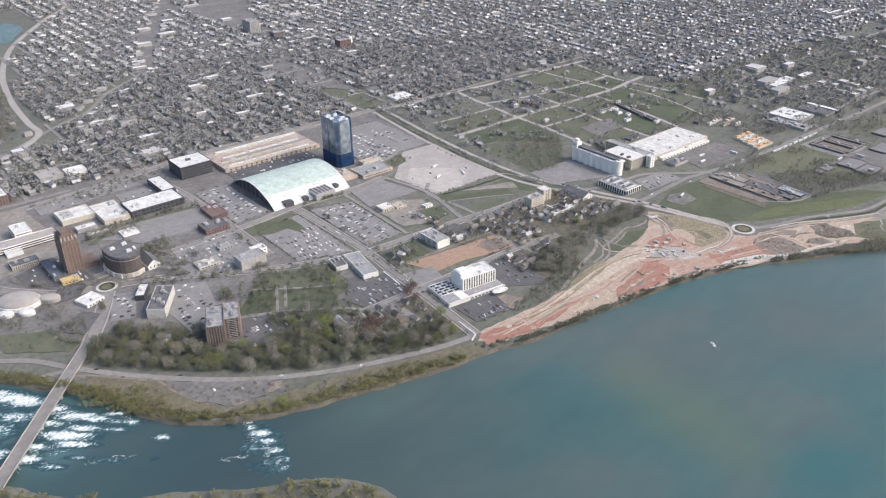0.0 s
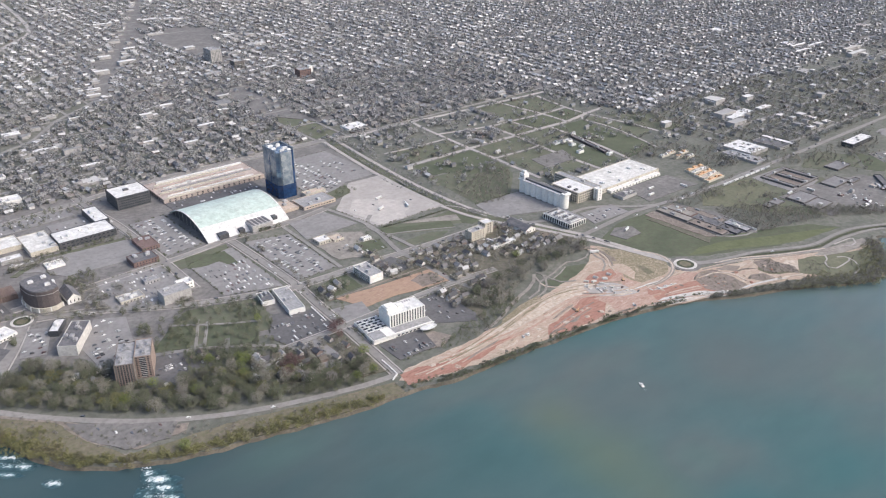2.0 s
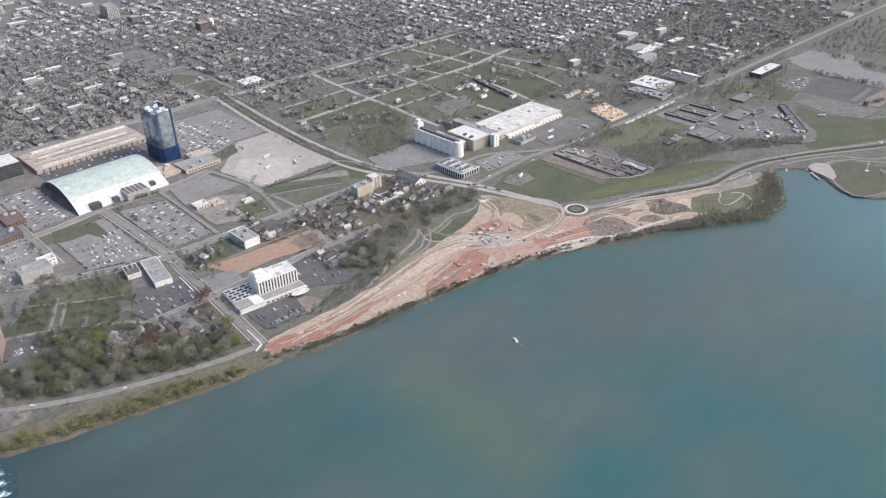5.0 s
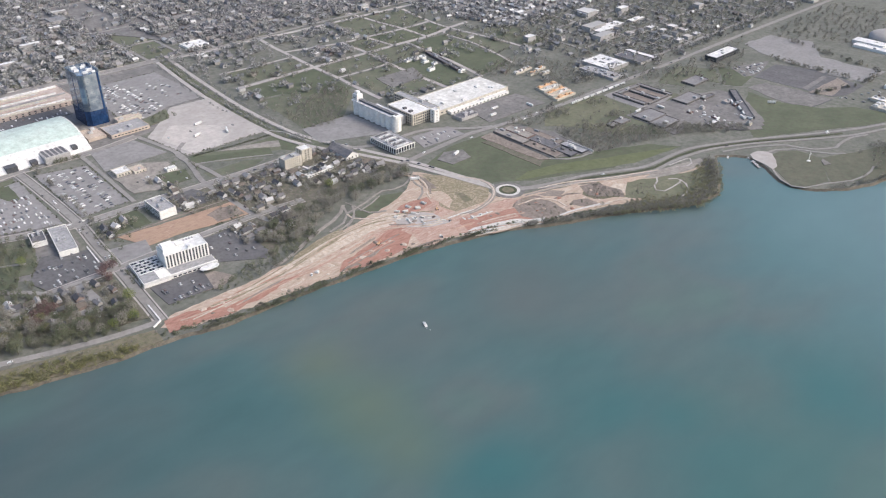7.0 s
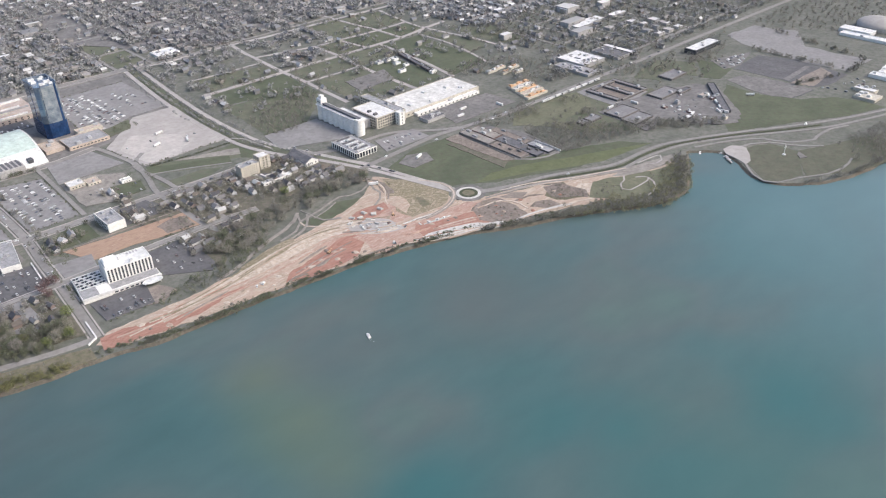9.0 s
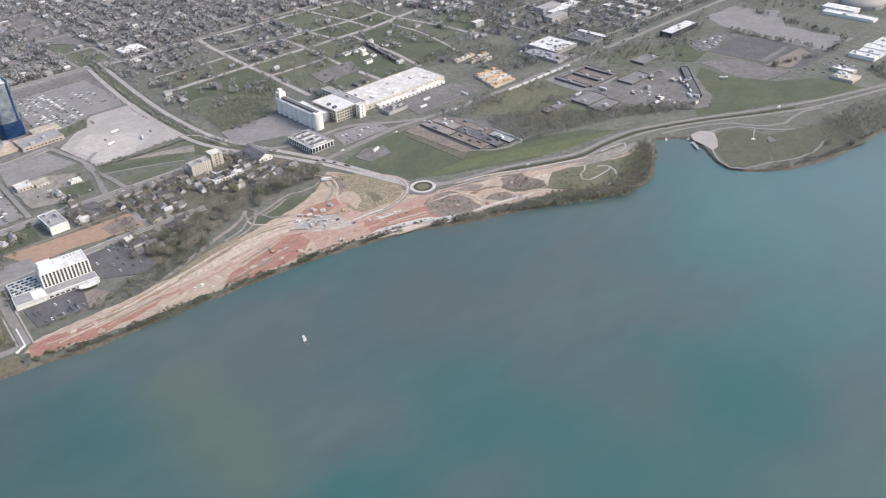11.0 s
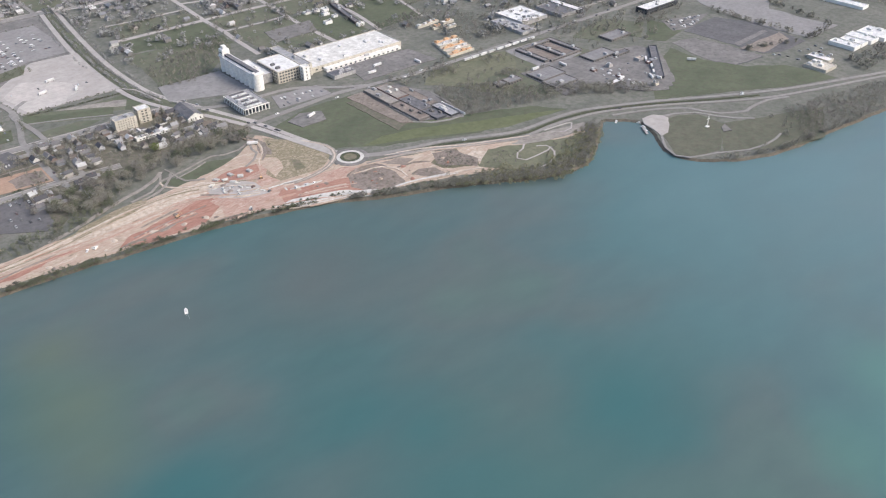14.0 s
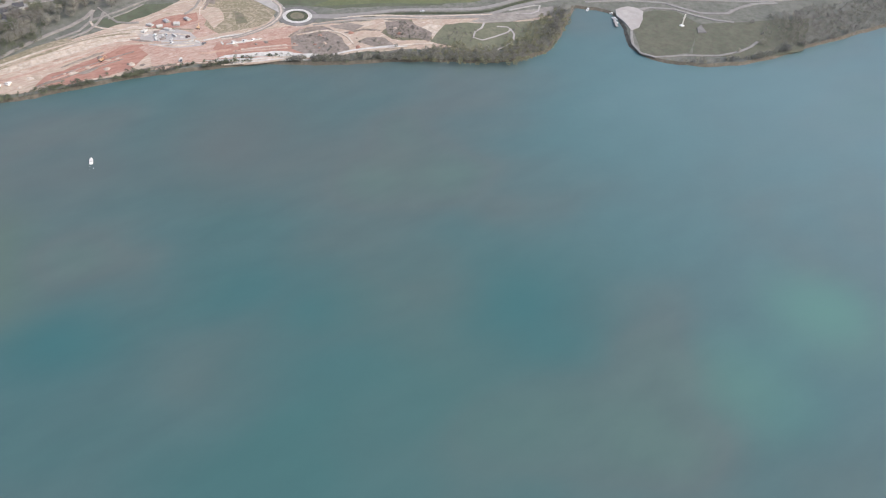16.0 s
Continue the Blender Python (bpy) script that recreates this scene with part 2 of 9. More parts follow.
M_WINDOW = surf("window_mat", (0.035, 0.045, 0.055), (0.06, 0.07, 0.085), (0.025, 0.03, 0.04), 8, 3, rough=0.12, bump=0, spec=0.6)
M_HOUSEWALL = varied("house_wall_mat", [(0.42, 0.415, 0.41), (0.31, 0.30, 0.295), (0.34, 0.33, 0.305), (0.25, 0.255, 0.275), (0.62, 0.61, 0.60), (0.20, 0.175, 0.165), (0.28, 0.28, 0.285), (0.24, 0.235, 0.23)])
M_HOUSEROOF = varied("house_roof_mat", [(0.19, 0.19, 0.205), (0.25, 0.245, 0.255), (0.31, 0.305, 0.31), (0.22, 0.20, 0.19), (0.38, 0.378, 0.378), (0.16, 0.16, 0.175), (0.27, 0.255, 0.245), (0.24, 0.25, 0.27), (0.21, 0.21, 0.225), (0.18, 0.172, 0.17), (0.56, 0.56, 0.56)])
# light roofs of the far districts, paled and blued further towards haze
M_PALEHAZEROOF = varied("pale_hazed_roof_mat", [(0.34, 0.345, 0.36), (0.46, 0.462, 0.47), (0.27, 0.28, 0.30), (0.58, 0.58, 0.585), (0.38, 0.375, 0.375), (0.30, 0.305, 0.32), (0.68, 0.68, 0.685), (0.42, 0.425, 0.44)])
M_OWNWALL = varied("own_house_wall_mat", [(0.62, 0.61, 0.60), (0.36, 0.345, 0.33), (0.44, 0.42, 0.38), (0.27, 0.28, 0.30), (0.74, 0.73, 0.72), (0.25, 0.20, 0.18), (0.52, 0.52, 0.53)], island=False)
M_OWNROOF = varied("own_house_roof_mat", [(0.11, 0.11, 0.12), (0.17, 0.165, 0.17), (0.24, 0.235, 0.24), (0.15, 0.13, 0.115), (0.33, 0.33, 0.335), (0.09, 0.09, 0.10), (0.52, 0.52, 0.52)], island=False)
M_FLATROOF = varied("flat_roof_mat", [(0.70, 0.69, 0.68), (0.38, 0.375, 0.37), (0.56, 0.55, 0.54), (0.26, 0.26, 0.265), (0.46, 0.44, 0.42)])
# bare grey twigs, lightened and blued to stand in for distance haze
M_HAZETREES = foliage("hazed_tree_mat", [(0.245, 0.24, 0.246), (0.31, 0.305, 0.312), (0.25, 0.255, 0.24), (0.35, 0.345, 0.352), (0.29, 0.297, 0.268)])
M_FOREST = foliage("forest_mat", [(0.112, 0.110, 0.090), (0.145, 0.143, 0.116), (0.128, 0.148, 0.086), (0.165, 0.162, 0.132), (0.158, 0.182, 0.092)], 26)
# M_WOODS and M_OLIVE tones are raised a little to stand in for haze
M_WOODS = foliage("bare_wood_mat", [(0.186, 0.174, 0.160), (0.238, 0.225, 0.206), (0.200, 0.204, 0.158), (0.278, 0.262, 0.244), (0.230, 0.237, 0.169)], 40)
M_BARE = foliage("bare_twig_mat", [(0.212, 0.201, 0.180), (0.265, 0.249, 0.228), (0.217, 0.217, 0.164), (0.297, 0.281, 0.260), (0.196, 0.180, 0.164)], 30)
M_OLIVE = foliage("olive_thicket_mat", [(0.195, 0.186, 0.147), (0.218, 0.218, 0.139), (0.242, 0.242, 0.147), (0.189, 0.171, 0.147), (0.260, 0.242, 0.189)], 30)
M_SHRUB = foliage("bank_shrub_mat", [(0.150, 0.140, 0.100), (0.175, 0.178, 0.092), (0.205, 0.200, 0.092), (0.172, 0.152, 0.120), (0.235, 0.226, 0.105)], 30)
M_CARS = varied("car_paint_mat", [(0.70, 0.70, 0.70), (0.06, 0.06, 0.065), (0.35, 0.36, 0.37), (0.10, 0.11, 0.14), (0.78, 0.78, 0.77), (0.20, 0.20, 0.21), (0.13, 0.085, 0.085), (0.52, 0.53, 0.54), (0.14, 0.145, 0.15), (0.42, 0.42, 0.42), (0.62, 0.62, 0.61), (0.09, 0.10, 0.12)], island=False, rough=0.35, spec=0.5, dark=0.95)
M_CARSTUFF = varied("parked_paint_mat", [(0.70, 0.70, 0.70), (0.06, 0.06, 0.065), (0.35, 0.36, 0.37), (0.10, 0.11, 0.14), (0.78, 0.78, 0.77), (0.20, 0.20, 0.21), (0.13, 0.085, 0.085), (0.52, 0.53, 0.54), (0.14, 0.145, 0.15), (0.42, 0.42, 0.42), (0.62, 0.62, 0.61), (0.09, 0.10, 0.12)], rough=0.35, spec=0.5, dark=0.95)


def river_mat():
    m, n, l, p = node_mat("river_mat")
    g = n.new("ShaderNodeNewGeometry")
    def noise_at(scale, detail, sy=1.0, rot=0.0):
        mp = n.new("ShaderNodeMapping")
        mp.inputs["Rotation"].default_value = (0, 0, rot)
        mp.inputs["Scale"].default_value = (1.0, sy, 1.0)
        l.new(g.outputs["Position"], mp.inputs["Vector"])
        t = n.new("ShaderNodeTexNoise")
        t.inputs["Scale"].default_value = 1.0 / scale
        t.inputs["Detail"].default_value = detail
        t.inputs["Roughness"].default_value = 0.5
        l.new(mp.outputs[0], t.inputs["Vector"])
        return t
    # deep teal water over a bed of brown weed and pale green shoals
    bed = noise_at(230.0, 2.0, 1.5, 0.5)
    r = ramp_of(n, [(0.34, (0.054, 0.119, 0.122)), (0.47, (0.070, 0.123, 0.126)), (0.58, (0.090, 0.124, 0.123)), (0.70, (0.088, 0.138, 0.128))])
    l.new(bed.outputs[0], r.inputs[0])
    fine = noise_at(42.0, 4.0, 2.2, 0.5)
    rf = ramp_of(n, [(0.3, (0.94, 0.945, 0.95)), (0.7, (1.05, 1.045, 1.04))])
    l.new(fine.outputs[0], rf.inputs[0])
    mx = n.new("ShaderNodeMixRGB")
    mx.blend_type = "MULTIPLY"
    mx.inputs[0].default_value = 1.0
    l.new(r.outputs[0], mx.inputs[1])
    l.new(rf.outputs[0], mx.inputs[2])
    col = mx.outputs[0]
    # named shoals and painted sky sheen: centre, reach, tone, strength
    for (cx, cy, reach, tone, k) in SHOALS_AND_SHEEN:
        d = n.new("ShaderNodeVectorMath")
        d.operation = "DISTANCE"
        l.new(g.outputs["Position"], d.inputs[0])
        d.inputs[1].default_value = (cx * K, cy * K, WATER_Z)
        w = n.new("ShaderNodeMath")
        w.operation = "MULTIPLY_ADD"
        l.new(bed.outputs[0], w.inputs[0])
        w.inputs[1].default_value = reach * K * 1.2
        l.new(d.outputs["Value"], w.inputs[2])
        mr = n.new("ShaderNodeMapRange")
        mr.interpolation_type = "SMOOTHSTEP"
        mr.inputs["From Min"].default_value = reach * K * 0.4
        mr.inputs["From Max"].default_value = reach * K * 2.0
        mr.inputs["To Min"].default_value = k
        mr.inputs["To Max"].default_value = 0.0
        l.new(w.outputs[0], mr.inputs["Value"])
        mz = n.new("ShaderNodeMixRGB")
        l.new(mr.outputs[0], mz.inputs[0])
        l.new(col, mz.inputs[1])
        mz.inputs[2].default_value = (*tone, 1)
        col = mz.outputs[0]
    l.new(col, p.inputs["Base Color"])
    p.inputs["Roughness"].default_value = 0.22
    p.inputs["IOR"].default_value = 1.33
    rip = noise_at(7.0, 6.0, 1.5, 0.5)
    bp = n.new("ShaderNodeBump")
    bp.inputs["Strength"].default_value = 0.25
    bp.inputs["Distance"].default_value = 0.5
    l.new(rip.outputs[0], bp.inputs["Height"])
    l.new(bp.outputs[0], p.inputs["Normal"])
    return m


OLIVE_SHOAL = (0.112, 0.142, 0.098)
GREEN_SHOAL, BROWN_BED, TEAL_DEEP = (0.095, 0.215, 0.175), (0.112, 0.114, 0.11), (0.022, 0.115, 0.125)
# the wide pale entry at (1500, 260) paints sky reflection on far water
SHOALS_AND_SHEEN = [(560, 735, 130, BROWN_BED, 0.35), (820, 640, 130, BROWN_BED, 0.35), (1040, 560, 110, BROWN_BED, 0.3), (-60, 880, 400, (0.034, 0.060, 0.069), 0.85), (-225, 1130, 55, (0.10, 0.19, 0.20), 0.7), (-235, 1065, 45, (0.10, 0.19, 0.20), 0.7), (1500, 260, 520, (0.122, 0.198, 0.212), 0.8),
          (456, 690, 62, OLIVE_SHOAL, 0.6), (450, 590, 75, OLIVE_SHOAL, 0.65), (440, 500, 65, OLIVE_SHOAL, 0.5), (520, 655, 60, BROWN_BED, 0.3), (760, 170, 230, (0.048, 0.128, 0.122), 0.55), (1150, 40, 75, GREEN_SHOAL, 0.6), (990, 30, 70, GREEN_SHOAL, 0.4),
          (600, 640, 60, BROWN_BED, 0.35), (742, 602, 110, BROWN_BED, 0.5), (895, 490, 95, BROWN_BED, 0.3), (480, 420, 80, TEAL_DEEP, 0.5), (700, 330, 100, TEAL_DEEP, 0.6), (880, 200, 90, TEAL_DEEP, 0.45)]
M_RIVER = river_mat()

# ---- builders ----
def mesh_of(name, verts, faces, mats, idx=None, smooth=False):
    me = bpy.data.meshes.new(name)
    me.from_pydata([tuple(v) for v in verts], [], faces)
    for m in (mats if isinstance(mats, (list, tuple)) else [mats]):
        me.materials.append(m)
    if idx is not None:
        me.polygons.foreach_set("material_index", idx)
    if smooth:
        me.polygons.foreach_set("use_smooth", [True] * len(me.polygons))
    me.update()
    return me


def part(name, me, parent, label="", loc=None):
    ob = new(name, me)
    ob.parent = parent
    if loc is not None:
        ob.location = loc
    if label:
        tagged(ob, label)
    return ob


def empty(name, x, y, z=0.0, rz=0.0):
    ob = new(name)
    ob.empty_display_size = 1.0
    ob.matrix_basis = pose(x, y, z, 0, 0, rz)
    return ob


def prism(pts, z0, z1):
    """A closed upright prism over the outline pts."""
    if sum(a[0] * b[1] - b[0] * a[1] for a, b in zip(pts, pts[1:] + pts[:1])) < 0:
        pts = pts[::-1]
    k = len(pts)
    v = [(x, y, z0) for x, y in pts] + [(x, y, z1) for x, y in pts]
    f = [list(range(k, 2 * k)), list(range(k - 1, -1, -1))]
    f += [(i, (i + 1) % k, k + (i + 1) % k, k + i) for i in range(k)]
    return v, f


def box(x0, x1, y0, y1, z0, z1):
    return prism([(x0, y0), (x1, y0), (x1, y1), (x0, y1)], z0, z1)


def joined(*pieces):
    v, f = [], []
    for pv, pf in pieces:
        o = len(v)
        v += list(pv)
        f += [[i + o for i in q] for q in pf]
    return v, f


def smooth_line(pts, step=12.0, closed=False):
    """A Catmull-Rom line through pts."""
    n = len(pts)
    out = []
    for i in range(n if closed else n - 1):
        if closed:
            p0, p1, p2, p3 = (Vector(pts[(i + j - 1) % n]) for j in range(4))
        else:
            p0, p1, p2, p3 = (Vector(pts[min(max(i + j - 1, 0), n - 1)]) for j in range(4))
        k = max(1, int((p2 - p1).length / step))
        for j in range(k):
            s = j / k
            out.append(0.5 * ((2 * p1) + (p2 - p0) * s + (2 * p0 - 5 * p1 + 4 * p2 - p3) * s * s + (3 * p1 - p0 - 3 * p2 + p3) * s ** 3))
    if not closed:
        out.append(Vector(pts[-1]))
    return [(p.x, p.y) for p in out]


def rough_edge(pts, amp=2.0, step=8.0, closed=True):
    """An outline made smooth and then uneven."""
    return [(x + amp * noise.noise((x * .05, y * .05, 3)) + .5 * amp * noise.noise((x * .17, y * .17, 7)),
             y + amp * noise.noise((x * .05, y * .05, 11)) + .5 * amp * noise.noise((x * .17, y * .17, 19))) for x, y in smooth_line(pts, step, closed)]


def ribbon(pts, width, z0, z1, curve=True):
    """A strip of that width along a line, as a closed low prism."""
    c = [Vector(p) for p in (smooth_line(pts, 14) if curve else pts)]
    lft, rgt = [], []
    for i, p in enumerate(c):
        d = (c[min(i + 1, len(c) - 1)] - c[max(i - 1, 0)]).normalized()
        nrm = Vector((-d.y, d.x)) * width / 2
        lft.append(p + nrm)
        rgt.append(p - nrm)
    k = len(c)
    v = [(*p, z1) for p in lft] + [(*p, z1) for p in rgt] + [(*p, z0) for p in lft] + [(*p, z0) for p in rgt]
    f = []
    for i in range(k - 1):
        f += [(k + i, k + i + 1, i + 1, i), (i, i + 1, 2 * k + i + 1, 2 * k + i), (3 * k + i, 3 * k + i + 1, k + i + 1, k + i)]
    f += [(k, 0, 2 * k, 3 * k), (k - 1, 2 * k - 1, 4 * k - 1, 3 * k - 1)]
    return v, f


layer = [0.02]


def patch(name, pts, mat, label, category, edge=0.0, step=8.0):
    """A piece of ground of its own surface, a few centimetres proud of what it lies on."""
    layer[0] += 0.006
    pts = plan(pts)
    if edge:
        fine = []
        for (ax, ay), (bx, by) in zip(pts, pts[1:] + pts[:1]):
            k = max(1, int(math.hypot(bx - ax, by - ay) / step))
            fine += [(ax + (bx - ax) * i / k, ay + (by - ay) * i / k) for i in range(k)]
        q = [(x + edge * (noise.noise((x * .05, y * .05, 3)) + .5 * noise.noise((x * .2, y * .2, 7))),
              y + edge * (noise.noise((x * .05, y * .05, 11)) + .5 * noise.noise((x * .2, y * .2, 19)))) for x, y in fine]
    else:
        q = pts
    v, f = prism(q, -0.4, layer[0])
    return tagged(new(name, mesh_of(name, v, f, mat)), label, category, kind="structure")


def plan(pts):
    return [(x * K, y * K) for x, y in pts]


def rect(u0, u1, v0, v1):
    return [(u0, v0), (u1, v0), (u1, v1), (u0, v1)]


def inside(p, poly):
    x, y = p
    c = False
    for (ax, ay), (bx, by) in zip(poly, poly[1:] + poly[:1]):
        if (ay > y) != (by > y) and x < (bx - ax) * (y - ay) / (by - ay) + ax:
            c = not c
    return c


# ---- the ground and the river ----
SHORE_EAST = [(3400, -300), (2700, 60), (2200, 240), (1828, 364), (1715, 385), (1612, 398), (1513, 409), (1436, 437), (1377, 484), (1365, 529), (1385, 559),
              (1402, 588), (1417, 622), (1382, 669), (1362, 663), (1307, 626), (1253, 594), (1215, 589), (1185, 595), (1146, 608), (1103, 637)]
SHORE_MID = [(1024, 679), (941, 717), (867, 760), (783, 786), (703, 809), (621, 818), (547, 830), (475, 837), (408, 843), (330, 864), (262, 874),
             (200, 888), (150, 902), (106, 914), (70, 922), (24, 937), (-22, 961), (-72, 992), (-118, 1049), (-141, 1112), (-166, 1153), (-193, 1187), (-249, 1260), (-420, 1480), (-700, 1800), (-1400, 2300)]
shore = rough_edge(plan(SHORE_EAST + SHORE_MID), 2.5, 6.0, closed=False)
edge_out = plan([(-1400, 7200), (6500, 7200), (6500, -300)])
outline = shore + edge_out
if sum(a[0] * b[1] - b[0] * a[1] for a, b in zip(outline, outline[1:] + outline[:1])) < 0:
    flip = True
else:
    flip = False
k = len(shore)
gv = [(x, y, 0.0) for x, y in outline]
lower = []
for i, (x, y) in enumerate(shore):
    d = (Vector(shore[min(i + 1, k - 1)]) - Vector(shore[max(i - 1, 0)])).normalized()
    lower.append((x - d.y * 3.0, y + d.x * 3.0, -2.8))
gv = [(x + (x - lx) * 0.4, y + (y - ly) * 0.4, 0.0) for (x, y), (lx, ly, _) in zip(shore, lower)] + [(x, y, 0.0) for x, y in edge_out] + lower
gf = [list(range(k + 3))[::-1] if flip else list(range(k + 3))]
gf += [(i, i + 1, k + 3 + i + 1, k + 3 + i) for i in range(k - 1)]
tagged(new("ground", mesh_of("ground", gv, gf, [M_GROUND, M_BANK], [0] + [1] * (k - 1))), "flat early-spring land of dull grass and bare earth with a low river bank", "ground", kind="structure")
wv, wf = box(-2600, 4600, -2500, 5100, -7.0, WATER_Z)
tagged(new("water", mesh_of("water", wv, wf, M_RIVER)), "wide teal river with brown weed beds and pale green shoals", "river", kind="structure")

# island across the rapids
ISLAND = [(-520, 1130), (-400, 1095), (-305, 1040), (-262, 983), (-215, 935), (-180, 911), (-135, 885), (-77, 841), (-16, 812), (34, 764), (51, 717), (20, 640), (-150, 600), (-500, 700), (-800, 900)]
isl = rough_edge(plan(ISLAND), 3.0, 6.0)
iv, jf = prism(isl, -2.6, -0.6)
tagged(new("island", mesh_of("island", iv, jf, M_GROUND)), "low wooded island with budding trees at the edge of the rapids", "island", kind="structure")

# pieces of ground
patch("downtown_ground", [(-230, 1330), (-110, 1275), (80, 1215), (290, 1110), (350, 1180), (360, 1500), (640, 1500), (830, 1330), (830, 1900), (600, 1920), (-300, 1920), (-420, 1520)], M_CITY, "worn grey paved ground between downtown buildings", "paving")
patch("lawn_levee", [(939, 1020), (942, 935), (975, 885), (1040, 842), (1174, 780), (1253, 758), (1361, 741), (1326, 790), (1179, 858), (1125, 880), (1135, 1040), (1040, 1045), (999, 1038)], M_LAWN, "green grass bank sweeping along the parkway", "lawn", 3)
# flat patch; the slope's brighter light is in its colour
patch("lit_lawn_strip", [(1010, 863), (1076, 836), (1126, 813), (1175, 786), (1236, 759), (1315, 749), (1362, 743), (1316, 764), (1252, 792), (1181, 824), (1114, 858), (1058, 872)], M_LITGRASS, "flat grass strip coloured lighter for a sunlit levee slope", "lawn", 2)
patch("lawn_boulevard", [(636, 1349), (701, 1322), (787, 1319), (817, 1333), (839, 1247), (811, 1234), (760, 1266), (751, 1244), (685, 1278), (620, 1312)], M_FIELD, "dull grass beside the boulevard", "lawn", 1)
patch("lawn_boulevard", [(631, 1347), (679, 1317), (766, 1280), (754, 1250), (686, 1281), (623, 1316)], M_LAWN, "green lawn strip beside the boulevard", "lawn", 1)
patch("lawn_boulevard", [(779, 1313), (814, 1326), (833, 1252), (792, 1238), (778, 1256), (795, 1292)], M_LAWN, "green lawn beside the boulevard", "lawn", 1)
patch("lawn_boulevard", [(615, 1266), (699, 1263), (731, 1244), (696, 1228), (616, 1243)], M_FIELD, "worn grass below the lawn path", "lawn", 1)
patch("gravel_strip", [(680, 1334), (731, 1323), (799, 1298), (786, 1269), (758, 1287)], M_TANLOT, "pale gravel strip on the grass", "gravel", 2)
patch("field_east", [(868, 1300), (934, 1275), (1064, 1397), (1076, 1470), (880, 1500)], M_FIELD, "rough scrubby green field behind the grain silos", "field", 3)
patch("field_left", rect(835, 912, 1915, 2520), M_FIELD, "long dull green playing field among houses", "field", 2)
VACANT = (([(905, 1582), (1090, 1580), (1082, 1425), (1030, 1415), (940, 1500), (900, 1505)], 0), ([(1106, 1486), (1242, 1482), (1238, 1300), (1108, 1312)], 1), ([(1258, 1480), (1346, 1480), (1338, 1290), (1252, 1288)], 0),
          ([(1396, 1578), (1508, 1570), (1490, 1300), (1364, 1285), (1384, 1404)], 0), ([(1527, 1572), (1558, 1570), (1582, 1380), (1508, 1366)], 1), ([(1108, 1582), (1254, 1582), (1244, 1502), (1106, 1508)], 1),
          ([(1270, 1600), (1342, 1600), (1332, 1684), (1266, 1684)], 1), ([(1358, 1600), (1455, 1598), (1455, 1674), (1348, 1684)], 0), ([(1472, 1600), (1556, 1606), (1558, 1676), (1470, 1676)], 0),
          ([(1348, 1702), (1450, 1698), (1442, 1850), (1340, 1850)], 1), ([(1470, 1698), (1560, 1700), (1578, 1820), (1456, 1840)], 1), ([(1262, 1582), (1376, 1580), (1378, 1500), (1254, 1494)], 1), ([(915, 1606), (1090, 1604), (1090, 1660), (1000, 1690), (920, 1700)], 1), ([(1600, 1560), (1700, 1480), (1690, 1330), (1606, 1366), (1600, 1452)], 1))
for pts, kind in VACANT:
    patch("vacant_lot", pts, (M_LAWN, M_FIELD)[kind], ("vacant city block of flat green grass", "vacant city block with dull spring grass")[kind], "field", 2)
patch("lawn_park", [(713, 966), (754, 970), (795, 983), (831, 969), (841, 953), (791, 949), (766, 945), (756, 919), (728, 940)], M_LAWN, "green riverside lawn inside looping paths", "lawn", 2)
patch("lawn_point", [(1452, 600), (1480, 598), (1512, 580), (1514, 556), (1513, 531), (1470, 500), (1428, 474), (1376, 494), (1366, 518), (1408, 570)], M_POINT, "olive green lawn on the point beside the inlet", "lawn", 3)
patch("scrub_ground", [(1513, 531), (1570, 505), (1700, 452), (1598, 392), (1504, 413), (1430, 470)], M_POINT, "olive green scrub ground on the point", "scrub", 3)
patch("lawn_flats", [(1731, 801), (1725, 718), (1762, 642), (1818, 601), (1837, 544), (1836, 500), (1740, 536), (1629, 599), (1506, 663), (1580, 726)], M_LAWN, "wide green flats beside the parkway", "field", 3)
patch("lawn_flats", [(1830, 937), (1840, 902), (1830, 845), (1753, 829), (1734, 860)], M_LAWN, "green grass beside the equipment yards", "lawn", 3)
patch("lawn_downtown", [(188, 1285), (305, 1245), (270, 1140), (90, 1195), (153, 1260)], M_FIELD, "downtown park of olive grass with crossing paths", "lawn", 2)
patch("lawn_triangle", [(236, 1470), (240, 1432), (345, 1426), (355, 1478)], M_FIELD, "grass strip along the car park", "lawn")
patch("grass_campus", [(1300, 940), (1360, 1060), (1470, 1010), (1590, 1010), (1600, 900), (1480, 790), (1400, 790), (1310, 870)], M_FIELD, "grass among low brick buildings", "lawn", 3)
patch("grass_campus", [(1290, 1028), (1394, 1024), (1466, 1006), (1453, 967), (1419, 926), (1348, 934), (1300, 917), (1242, 990)], M_MEADOW, "pale green grass beside the school", "lawn", 4)
patch("grass_campus", [(1286, 964), (1295, 898), (1345, 850), (1370, 866), (1342, 918)], M_MEADOW, "pale green grass below the school", "lawn", 3)
patch("grass_campus", [(1629, 970), (1651, 923), (1726, 930), (1730, 873), (1810, 933), (1768, 1002), (1685, 997)], M_FIELD, "rough green grass behind the works yard", "lawn", 4)
patch("grey_flats", [(2046, 987), (2169, 976), (2176, 916), (2198, 870), (2095, 799), (2092, 721), (2105, 646), (1989, 641), (1981, 750), (2006, 909)], M_ASPHALT, "bare grey cleared ground", "cleared ground", 4)
